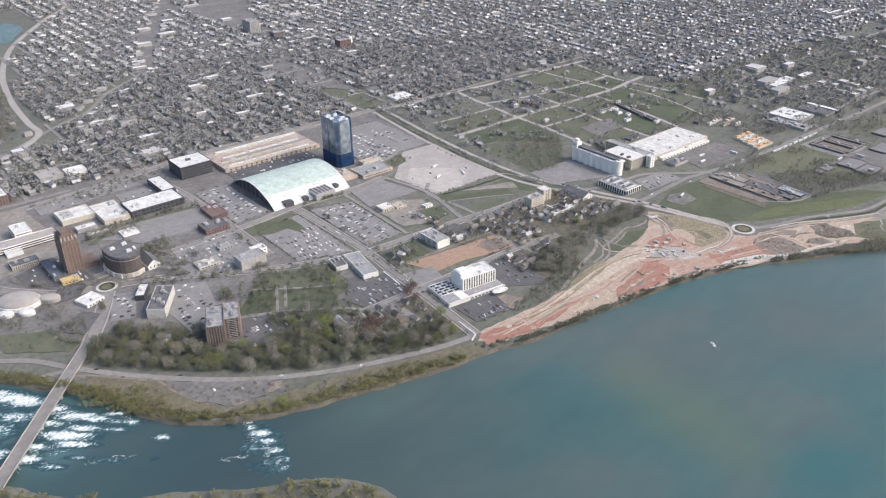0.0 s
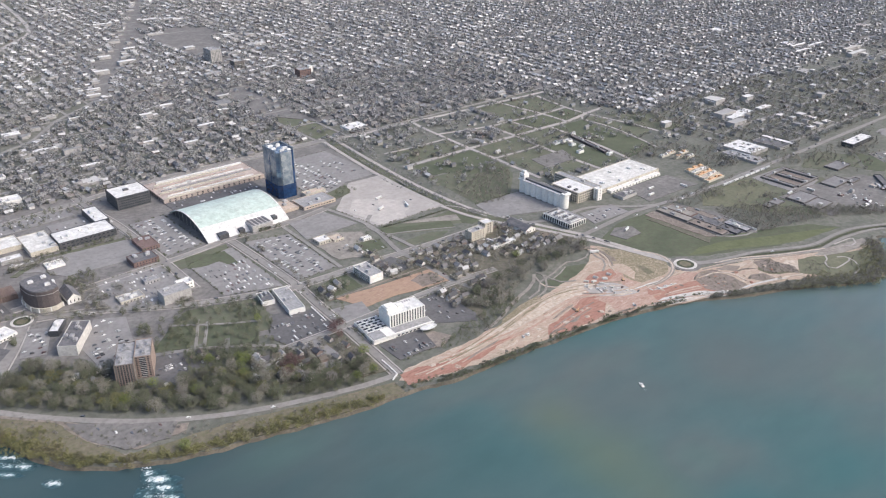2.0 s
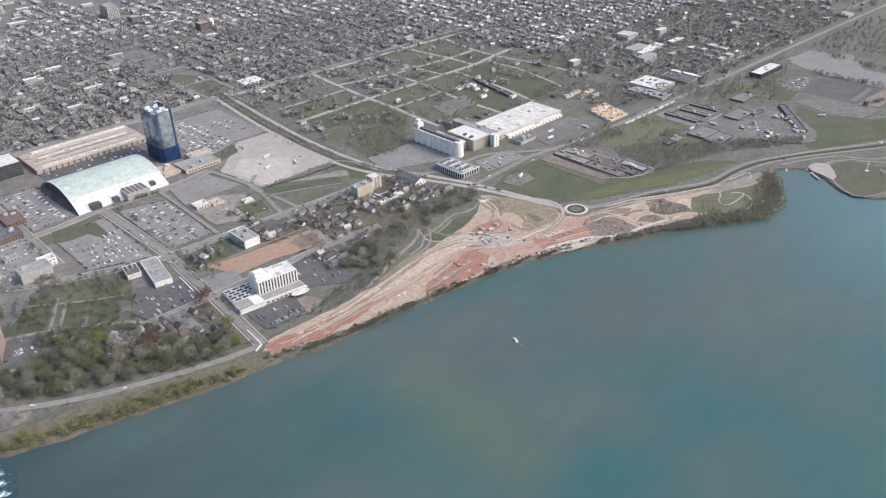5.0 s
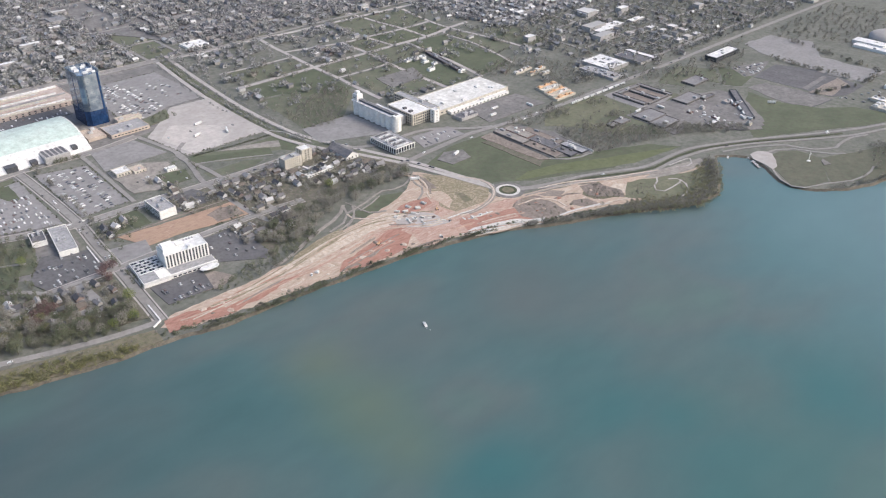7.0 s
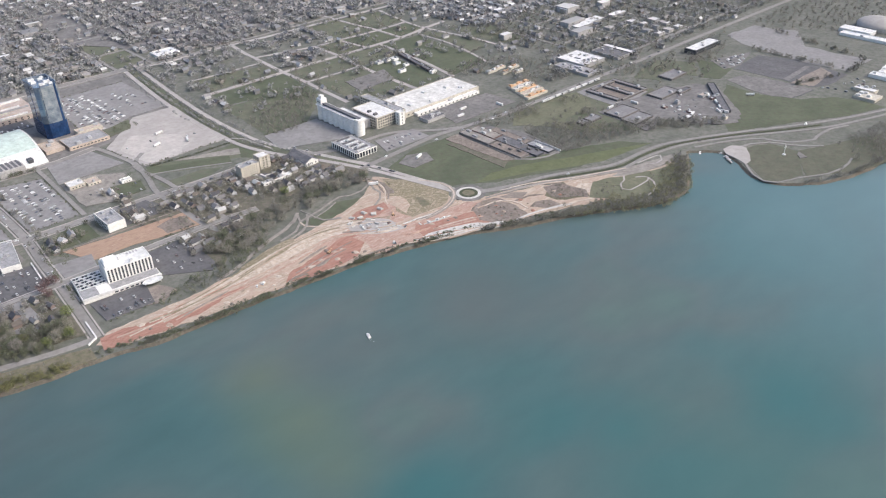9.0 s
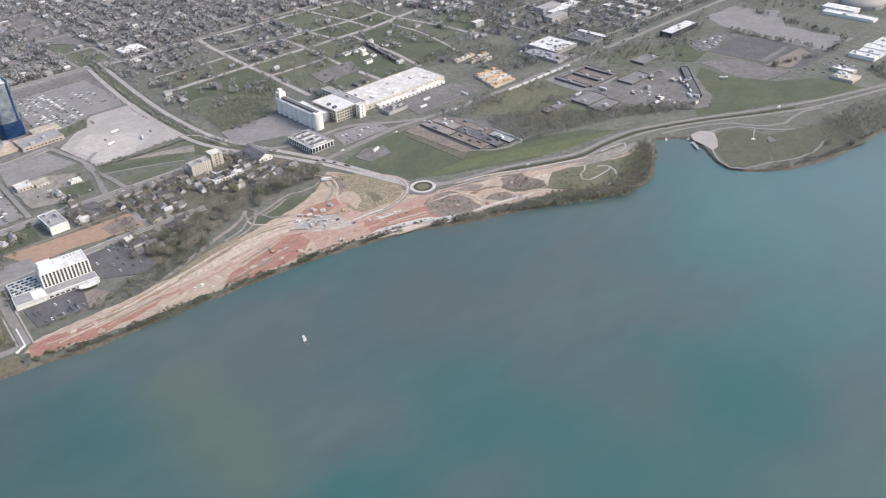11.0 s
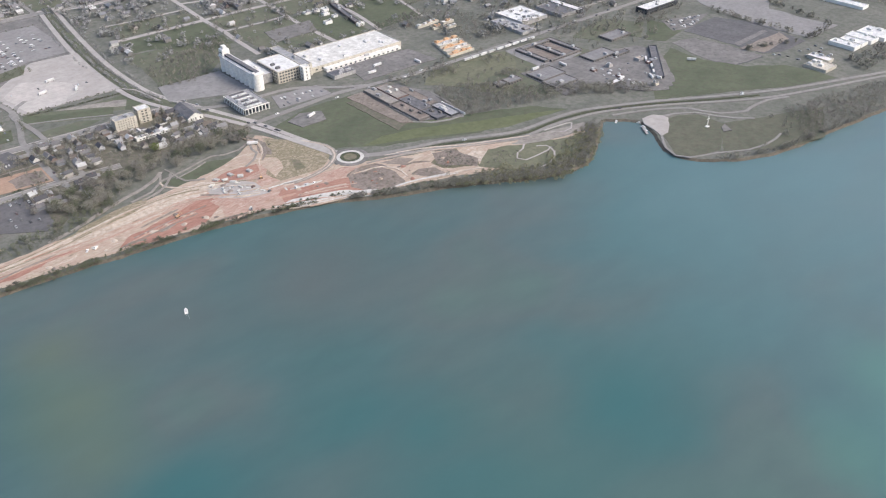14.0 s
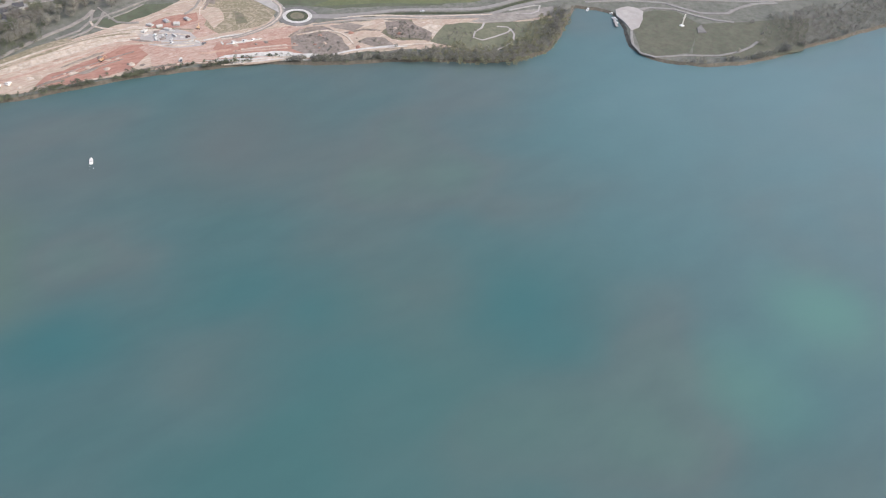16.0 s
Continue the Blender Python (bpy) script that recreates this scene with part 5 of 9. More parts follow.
def columned_building():
    root = building("columned_building", "grey stone power station with a colonnade and pale parapet roof", "building", 925, 972, 1090, 1164, 13, M_GREYWALL, M_GREYROOF, units=4, floors=0, seed=7)
    a, b, h = 23.5 * K, 37 * K, 13 * K
    for i in range(12):
        y = -b + 2 * b * (i + .5) / 12
        part("window", mesh_of("window", *box(-a - .1, -a + .1, y - 1.35, y + 1.35, 1.2, h - 2.2), M_WINDOW), root)
        part("column", mesh_of("column", *box(-a - .7, -a, y + b / 12 - .45, y + b / 12 + .45, -.3, h - 1.6), M_WHITEWALL), root)
    for i in range(7):
        x = -a + 2 * a * (i + .5) / 7
        part("window", mesh_of("window", *box(x - 1.4, x + 1.4, -b - .1, -b + .1, 1.2, h - 2.2), M_WINDOW), root)
        part("column", mesh_of("column", *box(x + a / 7 - .45, x + a / 7 + .45, -b - .7, -b, -.3, h - 1.6), M_WHITEWALL), root)
    for i in range(8):
        y = -b * .86 + 1.72 * b * i / 7
        part("skylight", mesh_of("skylight", *box(-a * .7, a * .55, y - .9, y + .9, h - .8, h + .5), M_DARKROOF if i % 2 else M_WHITEROOF), root)
    part("cornice", mesh_of("cornice", *joined(box(-a - 1, a + 1, -b - 1, -b - .05, h - 1.6, h - .6), box(-a - 1, -a - .05, -b - 1, b + 1, h - 1.55, h - .55)), M_WHITEWALL), root)


def white_hotel():
    root = building("hotel", "white slab hotel with vertical fins and low glazed wings", "hotel", 413.5, 479.5, 1010, 1044, 27, M_WHITEWALL, M_WHITEROOF, units=3, unitmat=M_WHITEROOF, rz=-7, seed=3)
    a, b, h = 33 * K, 17 * K, 27 * K
    fin = {s: mesh_of("fin", *box(-.78, .78, -.8 if s < 0 else 0, .8 if s > 0 else 0, 3, h - .4), M_WHITEWALL) for s in (-1, 1)}
    pane = mesh_of("window", *box(-1.15, 1.15, -.12, .12, -.95, .95), M_WINDOW)
    spandrel = mesh_of("spandrel", *box(-1.2, 1.2, -.16, .16, -.22, .22), M_GREYWALL)
    for s in (-1, 1):
        for i in range(14):
            part("fin", fin[s], root, loc=(-a + .5 + (2 * a - 1) * i / 13, s * b, 0))
        for fl in range(6):
            for i in range(13):
                x = -a + .5 + (2 * a - 1) * (i + .5) / 13
                part("window", pane, root, loc=(x, s * b, 5.1 + fl * 2.35))
                part("spandrel", spandrel, root, loc=(x, s * b, 3.95 + fl * 2.35))
    part("penthouse", mesh_of("penthouse", *joined(box(-a * .95, -a * .35, -b * .5, b * .8, h - .7, h + 3.2), box(-a * .9, -a * .6, -b * .2, b * .6, h + 3.2, h + 4.6), box(-a * .25, a * .1, -b * .1, b * .5, h - .7, h + 1.8)), M_WHITEWALL), root)
    for i in range(6):
        part("roof_fan", mesh_of("roof_fan", *box(-a * .1 + i * 3.2, -a * .1 + i * 3.2 + 1.5, b * .55, b * .8, h - .7, h + .5), M_STEEL), root)
    part("side_wing", mesh_of("side_wing", *box(-75 * K, -34 * K, -16 * K, 27 * K, -.3, 4.6), M_WHITEWALL), root)
    part("wing_roof", mesh_of("wing_roof", *box(-74 * K, -35 * K, -15 * K, 26 * K, 4.55, 4.8), M_GREYROOF), root, "dark glazed wing roof")
    for r in range(5):
        for c in range(9):
            part("skylight", mesh_of("skylight", *box((-73 + 4.2 * c) * K, (-70 + 4.2 * c) * K, (-13 + 7.6 * r) * K, (-8 + 7.6 * r) * K, 4.75, 5.3), M_WINDOW if (r + c) % 3 else M_STEEL), root)
    for r in range(6):
        part("roof_rib", mesh_of("roof_rib", *box(-74 * K, -35 * K, (-14.6 + 7.6 * r) * K, (-13.6 + 7.6 * r) * K, 4.75, 5.5), M_WHITEROOF), root, "white roof rib")
    part("front_wing", mesh_of("front_wing", *joined(box(-76 * K, -36 * K, -42 * K, -16.4 * K, -.3, 5.2), box(-35.6 * K, 36 * K, -40 * K, -18.6 * K, -.3, 3.8)), M_WHITEWALL), root)
    part("front_roof", mesh_of("front_roof", *joined(box(-75 * K, -52 * K, -41 * K, -17 * K, 5.1, 5.4), box(-34 * K, 35 * K, -36 * K, -19.4 * K, 3.7, 4.0)), M_GREYROOF), root)
    part("front_fascia", mesh_of("front_fascia", *joined(box(-76.4 * K, -36 * K, -43 * K, -42 * K, 3.2, 6.0), box(-36 * K, 37 * K, -41 * K, -40 * K, 2.6, 4.6)), M_WHITEROOF), root, "bright white fascia")
    for i in range(9):
        part("shop_window", mesh_of("shop_window", *box((-32 + 7.4 * i) * K, (-27 + 7.4 * i) * K, -40.2 * K, -39.8 * K, .6, 2.4), M_WINDOW), root)
    ov = [(20 * K + 15 * K * math.cos(2 * math.pi * i / 20), -50 * K + 7 * K * math.sin(2 * math.pi * i / 20)) for i in range(20)]
    cn = part("canopy", mesh_of("canopy", *prism(ov, 3.6, 4.5), M_WHITEROOF), root, "white oval entrance canopy")
    for x in (9, 31):
        part("post", mesh_of("post", *box(x * K - .3, x * K + .3, -50.5 * K, -49.5 * K, -.3, 3.6), M_WHITEWALL), cn)


def brick_tower():
    root = empty("brick_tower", -59 * K, 1531 * K)
    tagged(root, "brown brick stepped office tower with stone piers", "tower")
    for (a, b, z0, z1) in ((14, 20, -.3, 54), (13.2, 18, 54, 64), (11.5, 15, 64, 70), (8.5, 11, 70, 75)):
        nm = "setback" if z0 > 0 else "shaft"
        o = part(nm, mesh_of(nm, *box(-a * K, a * K, -b * K, b * K, z0 * K if z0 > 0 else z0, z1 * K), M_BRICK), root)
        for s in (-1, 1):
            for i in range(6):
                x = -a + 2 * a * i / 5
                part("pier", mesh_of("pier", *box(x * K - .3, x * K + .3, s * b * K - .25, s * b * K + .25, max(z0, 0) * K, (z1 + 1.5) * K), M_PIER), o)
                y = -b + 2 * b * i / 5
                part("pier", mesh_of("pier", *box(s * a * K - .25, s * a * K + .25, y * K - .3, y * K + .3, max(z0, 0) * K, (z1 + 1.5) * K), M_PIER), o)
    for x, y in ((-12.5, -17.5), (12.5, -17.5), (-12.5, 17.5), (12.5, 17.5), (-11, -14.3), (11, -14.3), (0, -18), (-6, -18), (6, -18)):
        part("pinnacle", mesh_of("pinnacle", *joined(box(x * K - .7, x * K + .7, y * K - .7, y * K + .7, 62 * K, 67.5 * K), box(x * K - .35, x * K + .35, y * K - .35, y * K + .35, 67.5 * K, 70 * K)), M_CREAM), root, "pale stone pinnacle")
    part("lower_wing", mesh_of("lower_wing", *box(15 * K, 40 * K, -20 * K, 18 * K, -.3, 10 * K), M_BRICK), root)


def curved_hotel():
    root = empty("curved_hotel", 10 * K, 1462 * K)
    tagged(root, "dark brown curved hotel block on a pale stone arcade", "hotel")
    pts = [(-22, 34), (-26, 5), (-20, -18), (-8, -30), (10, -33), (21, -27), (20, -8), (20, 34)]
    pts = [(x * K, y * K) for x, y in pts]
    part("body", mesh_of("body", *prism(smooth_line(pts, 5, True), 8 * K, 37 * K), M_DARKBRICK), root, "dark brown brick body")
    part("podium", mesh_of("podium", *prism([(x * 1.08, y * 1.06) for x, y in smooth_line(pts, 5, True)], -.3, 8 * K), M_CREAM), root, "pale stone podium")
    part("rim", mesh_of("rim", *prism([(x * .97, y * .97) for x, y in smooth_line(pts, 5, True)], 37 * K, 39 * K), M_DARKROOF), root)
    line = smooth_line(pts, 5, True)
    for i in range(0, len(line), 2):
        x, y = line[i]
        part("arcade_pier", mesh_of("arcade_pier", *box(x * 1.09 - .6, x * 1.09 + .6, y * 1.07 - .6, y * 1.07 + .6, -.3, 8.3 * K), M_WHITEWALL), root)
    part("ledge", mesh_of("ledge", *prism([(x * 1.015, y * 1.012) for x, y in smooth_line(pts, 5, True)], 31.4 * K, 32.2 * K), M_GREYWALL), root, "pale ledge line below the top")
    for i, (x, y) in enumerate(((-8, 10), (6, -8), (8, 14))):
        part("roof_unit", mesh_of("roof_unit", *joined(box(x - 3, x + 3, y - 2.5, y + 2.5, 38.9 * K, 42 * K), box(x - 2, x + 2, y - 1.5, y + 1.5, 42 * K, 43.4 * K)), M_WHITEROOF), root)
    part("stair_tower", mesh_of("stair_tower", *box(13, 15.5, -6, 0, 20 * K, 41 * K), M_WHITEWALL), root)


def domed_centre():
    root = empty("domed_building", -168 * K, 1462 * K, 0, -35)
    tagged(root, "low oval building with a pale domed roof and smaller wings", "building")
    def dome(cx, cy, a, b, h, base):
        v, f = [], []
        k, rings = 28, 7
        for i in range(rings + 1):
            t = math.pi / 2 * i / rings
            for j in range(k):
                q = 2 * math.pi * j / k
                v.append((cx + a * math.cos(t) * math.cos(q), cy + b * math.cos(t) * math.sin(q), base + h * math.sin(t)))
        o = len(v)
        v += [(cx + a * math.cos(2 * math.pi * j / k), cy + b * math.sin(2 * math.pi * j / k), -.3) for j in range(k)]
        for i in range(rings):
            f += [(i * k + j, i * k + (j + 1) % k, (i + 1) * k + (j + 1) % k, (i + 1) * k + j) for j in range(k)]
        f += [(o + j, o + (j + 1) % k, (j + 1) % k, j) for j in range(k)]
        return v, f
    part("dome", mesh_of("dome", *dome(0, 0, 34 * K, 26 * K, 5, 6), M_CONCRETE, smooth=True), root, "pale grey dome")
    part("dome_rim", mesh_of("dome_rim", *dome(0, 0, 36 * K, 28 * K, .8, 4.6), M_WHITEROOF), root)
    part("head_wing", mesh_of("head_wing", *dome(48 * K, 6 * K, 17 * K, 11 * K, 3, 5), M_CONCRETE, smooth=True), root)
    part("foot_wing", mesh_of("foot_wing", *dome(-8 * K, -36 * K, 13 * K, 9 * K, 3, 3), M_WHITEROOF, smooth=True), root)
    part("foot_wing", mesh_of("foot_wing", *dome(24 * K, -32 * K, 13 * K, 9 * K, 3, 3), M_WHITEROOF, smooth=True), root)


glass_tower()
vaulted_hall()
casino_wing()
grain_silos()
columned_building()
white_hotel()
brick_tower()
curved_hotel()
domed_centre()

B = building
B("office_block", "black glass office block with a white roof and dark roof slot", "building", 254, 327, 1775, 1842, 29, M_DARKWALL, M_WHITEROOF, 5, (2.2, 1.4), 3.4, 1, unitmat=M_DARKROOF, seed=11)
B("retail_building", "long dark-walled building with a bright white roof", "building", 97, 207, 1657, 1716, 15, M_DARKWALL, M_WHITEROOF, 2, (3, 1.6), 6, 4, unitmat=M_WHITEROOF, sides="sw", seed=12)
B("retail_wing", "white-roofed wing of the retail block", "building", 186, 215, 1716.6, 1800, 15, M_DARKWALL, M_WHITEROOF, 0, units=2, unitmat=M_WHITEROOF, seed=13)
B("mall_building", "low mall hall with a stained white roof", "building", -20, 44, 1712, 1768, 10, M_CREAM, M_OLDROOF, 0, units=4, seed=14)
B("mall_building", "low mall hall with a stained white roof", "building", 44.6, 96, 1660, 1752, 10, M_CREAM, M_OLDROOF, 0, units=5, seed=15)
B("mall_shed", "low grey shed with a white roof", "building", -8, 30, 1660, 1680, 8, M_GREYWALL, M_WHITEROOF, 0, units=1, seed=16)
B("office_slab", "pale office slab with a dark ribbed roof", "building", -4.5, 24.5, 1265, 1341, 18, M_KERB, M_DARKROOF, 5, (1.6, 1.4), 3.2, 6, sides="w", rz=-34, unitmat=M_GREYROOF, seed=17)
B("annex", "low annex with a bright white roof", "building", -8, 8, 1340, 1380, 10, M_DARKWALL, M_WHITEROOF, 0, units=2, rz=-34, unitmat=M_WHITEROOF, seed=18)
def apartment_pair():
    """A striped brown block and a paler taller one with a dark glazed recess, side by side."""
    low = B("apartment_block", "grey-brown apartment block with ribbed walls rising out of trees", "building", 29, 55, 1135, 1197, 36, M_BROWNWALL, M_GREYROOF, 10, (1.5, 1.2), 2.9, 6, sides="sw", rz=-25, unitmat=M_GREYROOF, seed=19)
    for i in range(8):
        x = (-13 + 26 * i / 7) * K
        part("pier", mesh_of("pier", *box(x - .3, x + .3, -31 * K - .45, -31 * K, -.3, 36 * K), M_PIER), low, "brownish vertical wall rib")
    for i in range(14):
        y = (-31 + 62 * i / 13) * K
        part("pier", mesh_of("pier", *box(-13 * K - .45, -13 * K, y - .3, y + .3, -.3, 36 * K), M_PIER), low, "brownish vertical wall rib")
    high = B("apartment_tower", "grey-brown apartment tower with a dark glazed recess", "building", 56, 80, 1137, 1187, 38, M_PIER, M_GREYROOF, 0, units=3, rz=-25, unitmat=M_GREYROOF, seed=20)
    part("recess", mesh_of("recess", *box(-5 * K, 4 * K, -25 * K - .12, -25 * K + .2, 1, 36 * K), M_WINDOW), high, "dark glazed recess")
    for fl in range(11):
        part("balcony", mesh_of("balcony", *box(-5 * K, 4 * K, -25 * K - .9, -25 * K - .1, 2 + fl * 2.2, 2.35 + fl * 2.2), M_GREYWALL), high)
        for x in (-9, 7.5):
            part("window", mesh_of("window", *box((x - 1.2) * K, (x + 1.2) * K, -25 * K - .1, -25 * K + .1, 2.4 + fl * 2.2, 3.6 + fl * 2.2), M_WINDOW), high)


apartment_pair()
B("office_building", "plain grey concrete office building with a white parapet", "building", 165, 214, 1322, 1352, 19, M_GREYWALL, M_GREYROOF, 0, units=2, seed=21)
B("roof_pavilion", "small white rooftop pavilion building", "building", 205, 232, 1352.6, 1372, 14, M_WHITEWALL, M_WHITEROOF, 2, (2, 1.4), 4, 1, sides="sw", seed=22)
B("motel", "grey-roofed motel bar with bright white end wall", "motel", 318, 346, 1155, 1240, 10, M_WHITEWALL, M_GREYROOF, 3, (1.6, 1.2), 3, 3, sides="we", rz=-10, seed=23)
B("motel_wing", "short motel wing with a white end wall and dark roof", "motel", 294, 316, 1211, 1246, 9, M_WHITEWALL, M_DARKROOF, 3, (1.6, 1.2), 3, 2, sides="w", rz=-10, seed=24)
B("office_building", "white office block with dark window bays", "building", 478, 507, 1162, 1216, 15, M_WHITEWALL, M_GREYROOF, 4, (1.4, 1.8), 2.6, 3, sides="w", seed=25)
B("apartment_building", "yellow brick apartment building with stair towers", "building", 730, 767, 1172, 1192, 22, M_CREAM, M_GREYROOF, 5, (1.2, 1.2), 3, 3, sides="sw", seed=26)
B("stair_tower", "yellow brick apartment tower beside its lower block", "building", 774, 796, 1181, 1202, 25, M_CREAM, M_WHITEROOF, 5, units=0, seed=27)
B("mill_building", "cream factory mill with rows of large windows and white roof", "factory", 1040, 1092, 1170, 1250, 24, M_CREAM, M_WHITEROOF, 4, (2.6, 2.2), 4.2, 2, unitmat=M_DARKROOF, sides="sw", seed=28)
B("mill_building", "cream brick factory block with rows of large windows", "factory", 1092.6, 1112, 1166, 1290, 24, M_CREAM, M_GREYROOF, 4, (2.6, 2.2), 4.2, 2, sides="swe", seed=29)
B("mill_tower", "pale factory stair tower", "factory", 1084, 1098, 1152, 1165, 27, M_WHITEWALL, M_WHITEROOF, 4, (1.6, 2), 4, 0, sides="sw", seed=30)
B("factory_link", "white-roofed low factory link", "factory", 1014, 1039, 1190, 1280, 18, M_GREYWALL, M_WHITEROOF, 0, units=4, unitmat=M_WHITEROOF, seed=31)
B("warehouse", "very long warehouse with a stained white roof", "warehouse", 1112.6, 1330, 1172, 1262, 11, M_CREAM, M_OLDROOF, 1, (3, 1.6), 9, 7, unitmat=M_WHITEROOF, sides="s", seed=32)
B("warehouse_annex", "low loading annex of the warehouse", "warehouse", 1140, 1320, 1160, 1171.5, 6, M_WHITEWALL, M_WHITEROOF, 1, (3, 2), 8, 1, sides="s", seed=33)
B("workshop", "low grey-walled workshop with dark roof", "building", 1130, 1178, 1118, 1145, 7, M_GREYWALL, M_DARKROOF, 0, units=3, seed=34)
for i in range(5):
    B("works_building", "long low shed under orange roofing", "building", 1364 + 5 * i, 1428 + 5 * i, 1056 + 17 * i, 1068 + 17 * i, 5 + i % 2, M_CREAM, (M_ORANGE, M_TAN, M_ORANGE, M_OLDROOF, M_ORANGE)[i], 0, units=4, unitmat=(M_ORANGE, M_WHITEROOF)[i % 2], seed=135 + i)
for i, (u, v) in enumerate(((1452, 1232), (1440, 1200), (1462, 1184), (1478, 1212), (1420, 1228))):
    B("works_building", "low building with orange and white roofing", "building", u, u + 30, v, v + 11, 5, M_CREAM, (M_ORANGE, M_GREYROOF, M_REDBRICK, M_WHITEROOF, M_TAN)[i], 0, units=3, unitmat=(M_WHITEROOF, M_ORANGE)[i % 2], seed=36 + 400 * i)
B("factory_hall", "large factory hall with a bright white roof", "factory", 1598, 1676, 1090, 1175, 9, M_GREYWALL, M_WHITEROOF, 0, units=3, seed=37)
B("factory_hall", "low grey-roofed factory hall", "factory", 1560, 1600, 1050, 1150, 6, M_GREYWALL, M_GREYROOF, 0, units=6, seed=38)
B("storage_hall", "long narrow hall with a white roof edge", "warehouse", 1748, 1768, 1065, 1155, 8, M_DARKWALL, M_WHITEROOF, 0, units=0, seed=39)
B("storage_hall", "dark-roofed long storage hall", "warehouse", 1700, 1747, 1070, 1150, 7, M_GREYWALL, M_DARKROOF, 0, units=2, seed=40)
B("office_building", "long office with a white roof on dark walls", "building", 1855, 1965, 956, 988, 12, M_DARKWALL, M_WHITEROOF, 2, (3, 1.6), 5, 2, sides="sw", seed=41)
for i, (u0, u1, v0, v1) in enumerate(((1985, 2010, 545, 600), (2014, 2040, 545, 592), (2044, 2074, 540, 596), (2078, 2130, 530, 590))):
    B("plant_hall", "white-roofed hall of a water plant", "plant", u0, u1, v0, v1, 8, M_WHITEWALL, M_WHITEROOF, 0, units=2, unitmat=M_WHITEROOF, seed=50 + i)
B("plant_office", "low cream office of the water plant", "building", 1840, 1880, 525, 570, 6, M_CREAM, M_CREAM, 0, units=4, unitmat=M_WHITEROOF, seed=55)
B("plant_office", "white-roofed low plant building", "building", 1885, 1905, 545, 590, 7, M_CREAM, M_WHITEROOF, 0, units=2, seed=56)
B("plant_shed", "long white plant shed", "warehouse", 2235, 2262, 655, 780, 7, M_WHITEWALL, M_WHITEROOF, 0, units=1, seed=57)
# courtyard school of low brick ranges
for i, (u0, u1, v0, v1, m) in enumerate(((1484, 1496, 912, 996, M_TARROOF), (1530, 1542, 912, 984, M_TARROOF), (1574, 1586, 906, 996, M_TARROOF), (1496.6, 1573.4, 985, 996, M_TARROOF), (1496.6, 1573.4, 906, 911.5, M_TARROOF),
                                       (1406, 1466, 810, 846, M_TARROOF), (1412, 1474, 848, 892, M_TARROOF), (1333, 1356, 884, 902, M_TARROOF), (1358, 1392, 881, 903, M_TARROOF), (1556, 1624, 850, 888, M_TARROOF), (1668, 1730, 900, 936, M_TARROOF), (1489, 1521, 752, 764, M_WHITEROOF), (1610, 1650, 838, 852, M_DARKROOF))):
    B("low_building", "low flat-roofed brick range with grey roof", "building", u0, u1, v0, v1, 5, M_BROWNWALL, m, 1, (2, 1.4), 5, 1, sides="sw", seed=60 + i)
# derelict factory: wide low roofs, partly open, over a cracked slab
for i, (u0, u1, v0, v1, h, w, m) in enumerate(((1136, 1158, 955, 1034, 5, M_BROWNWALL, M_TANLOT), (1136, 1160, 872, 952, 4, M_BROWNWALL, M_ROCK), (1160.6, 1186, 965, 1030, 5, M_REDBRICK, M_TANLOT), (1162, 1188, 900, 963, 4, M_BROWNWALL, M_DARKROOF), (1162, 1184, 856, 898, 4, M_DARKWALL, M_DARKROOF), (1189, 1208, 850, 905, 4, M_DARKWALL, M_GREYROOF), (1188, 1206, 908, 1000, 4, M_BROWNWALL, M_ROCK))):
    B("derelict_factory", "derelict brick factory shed with a stained patched roof", "ruin", u0, u1, v0, v1, h, w, m, 0, units=3, unitmat=(M_GREYROOF, M_BROWNWALL, M_OLDROOF)[i % 3], parapet=.3, seed=80 + i)
B("white_wall", "long white retaining wall beside the derelict factory", "wall", 1212, 1214, 842, 905, 4, M_WHITEWALL, M_WHITEROOF, 0, units=0, parapet=.2, seed=89)
# blocks round the hall and tower
B("parking_deck", "tan concrete podium beside the glass tower", "building", 560, 640, 1520, 1572, 8, M_TAN, M_GREYROOF, 1, (3, 1.4), 5, 2, sides="sw", seed=90)
B("porte_cochere", "tan canopy building beside the tower", "building", 600, 652, 1578, 1598, 9, M_CREAM, M_TAN, 0, units=2, seed=91)
B("low_building", "low tan service building", "building", 520, 556, 1535, 1585, 7, M_TAN, M_TAN, 0, units=2, seed=92)
B("church_hall", "small cream hall with a white roof", "building", 492, 520, 1352, 1378, 8, M_CREAM, M_WHITEROOF, 1, (1.4, 2), 4, 1, sides="sw", seed=93)
B("low_building", "low tan building beside the car park", "building", 522, 545, 1345, 1368, 6, M_CREAM, M_TAN, 1, (1.4, 1.4), 4, 1, sides="sw", seed=94)
B("white_house", "small white house with white roofs on a lawn", "house", 569, 588, 1312, 1324, 6, M_WHITEWALL, M_WHITEROOF, 1, (1, 1.2), 3, 0, sides="sw", seed=95)
B("red_building", "low dark red brick building", "building", 215, 250, 1545, 1600, 9, M_REDBRICK, M_REDBRICK, 2, (1.4, 1.4), 4, 2, sides="sw", seed=96)
B("red_building", "dark red building with a dark roof", "building", 178, 226, 1492, 1530, 10, M_REDBRICK, M_DARKROOF, 2, (1.4, 1.4), 4, 3, sides="sw", seed=97)
B("low_building", "low pale building beside the avenue", "building", 108, 150, 1372, 1398, 6, M_CREAM, M_GREYROOF, 1, (2, 1.4), 4, 5, sides="sw", unitmat=M_WHITEROOF, seed=98)
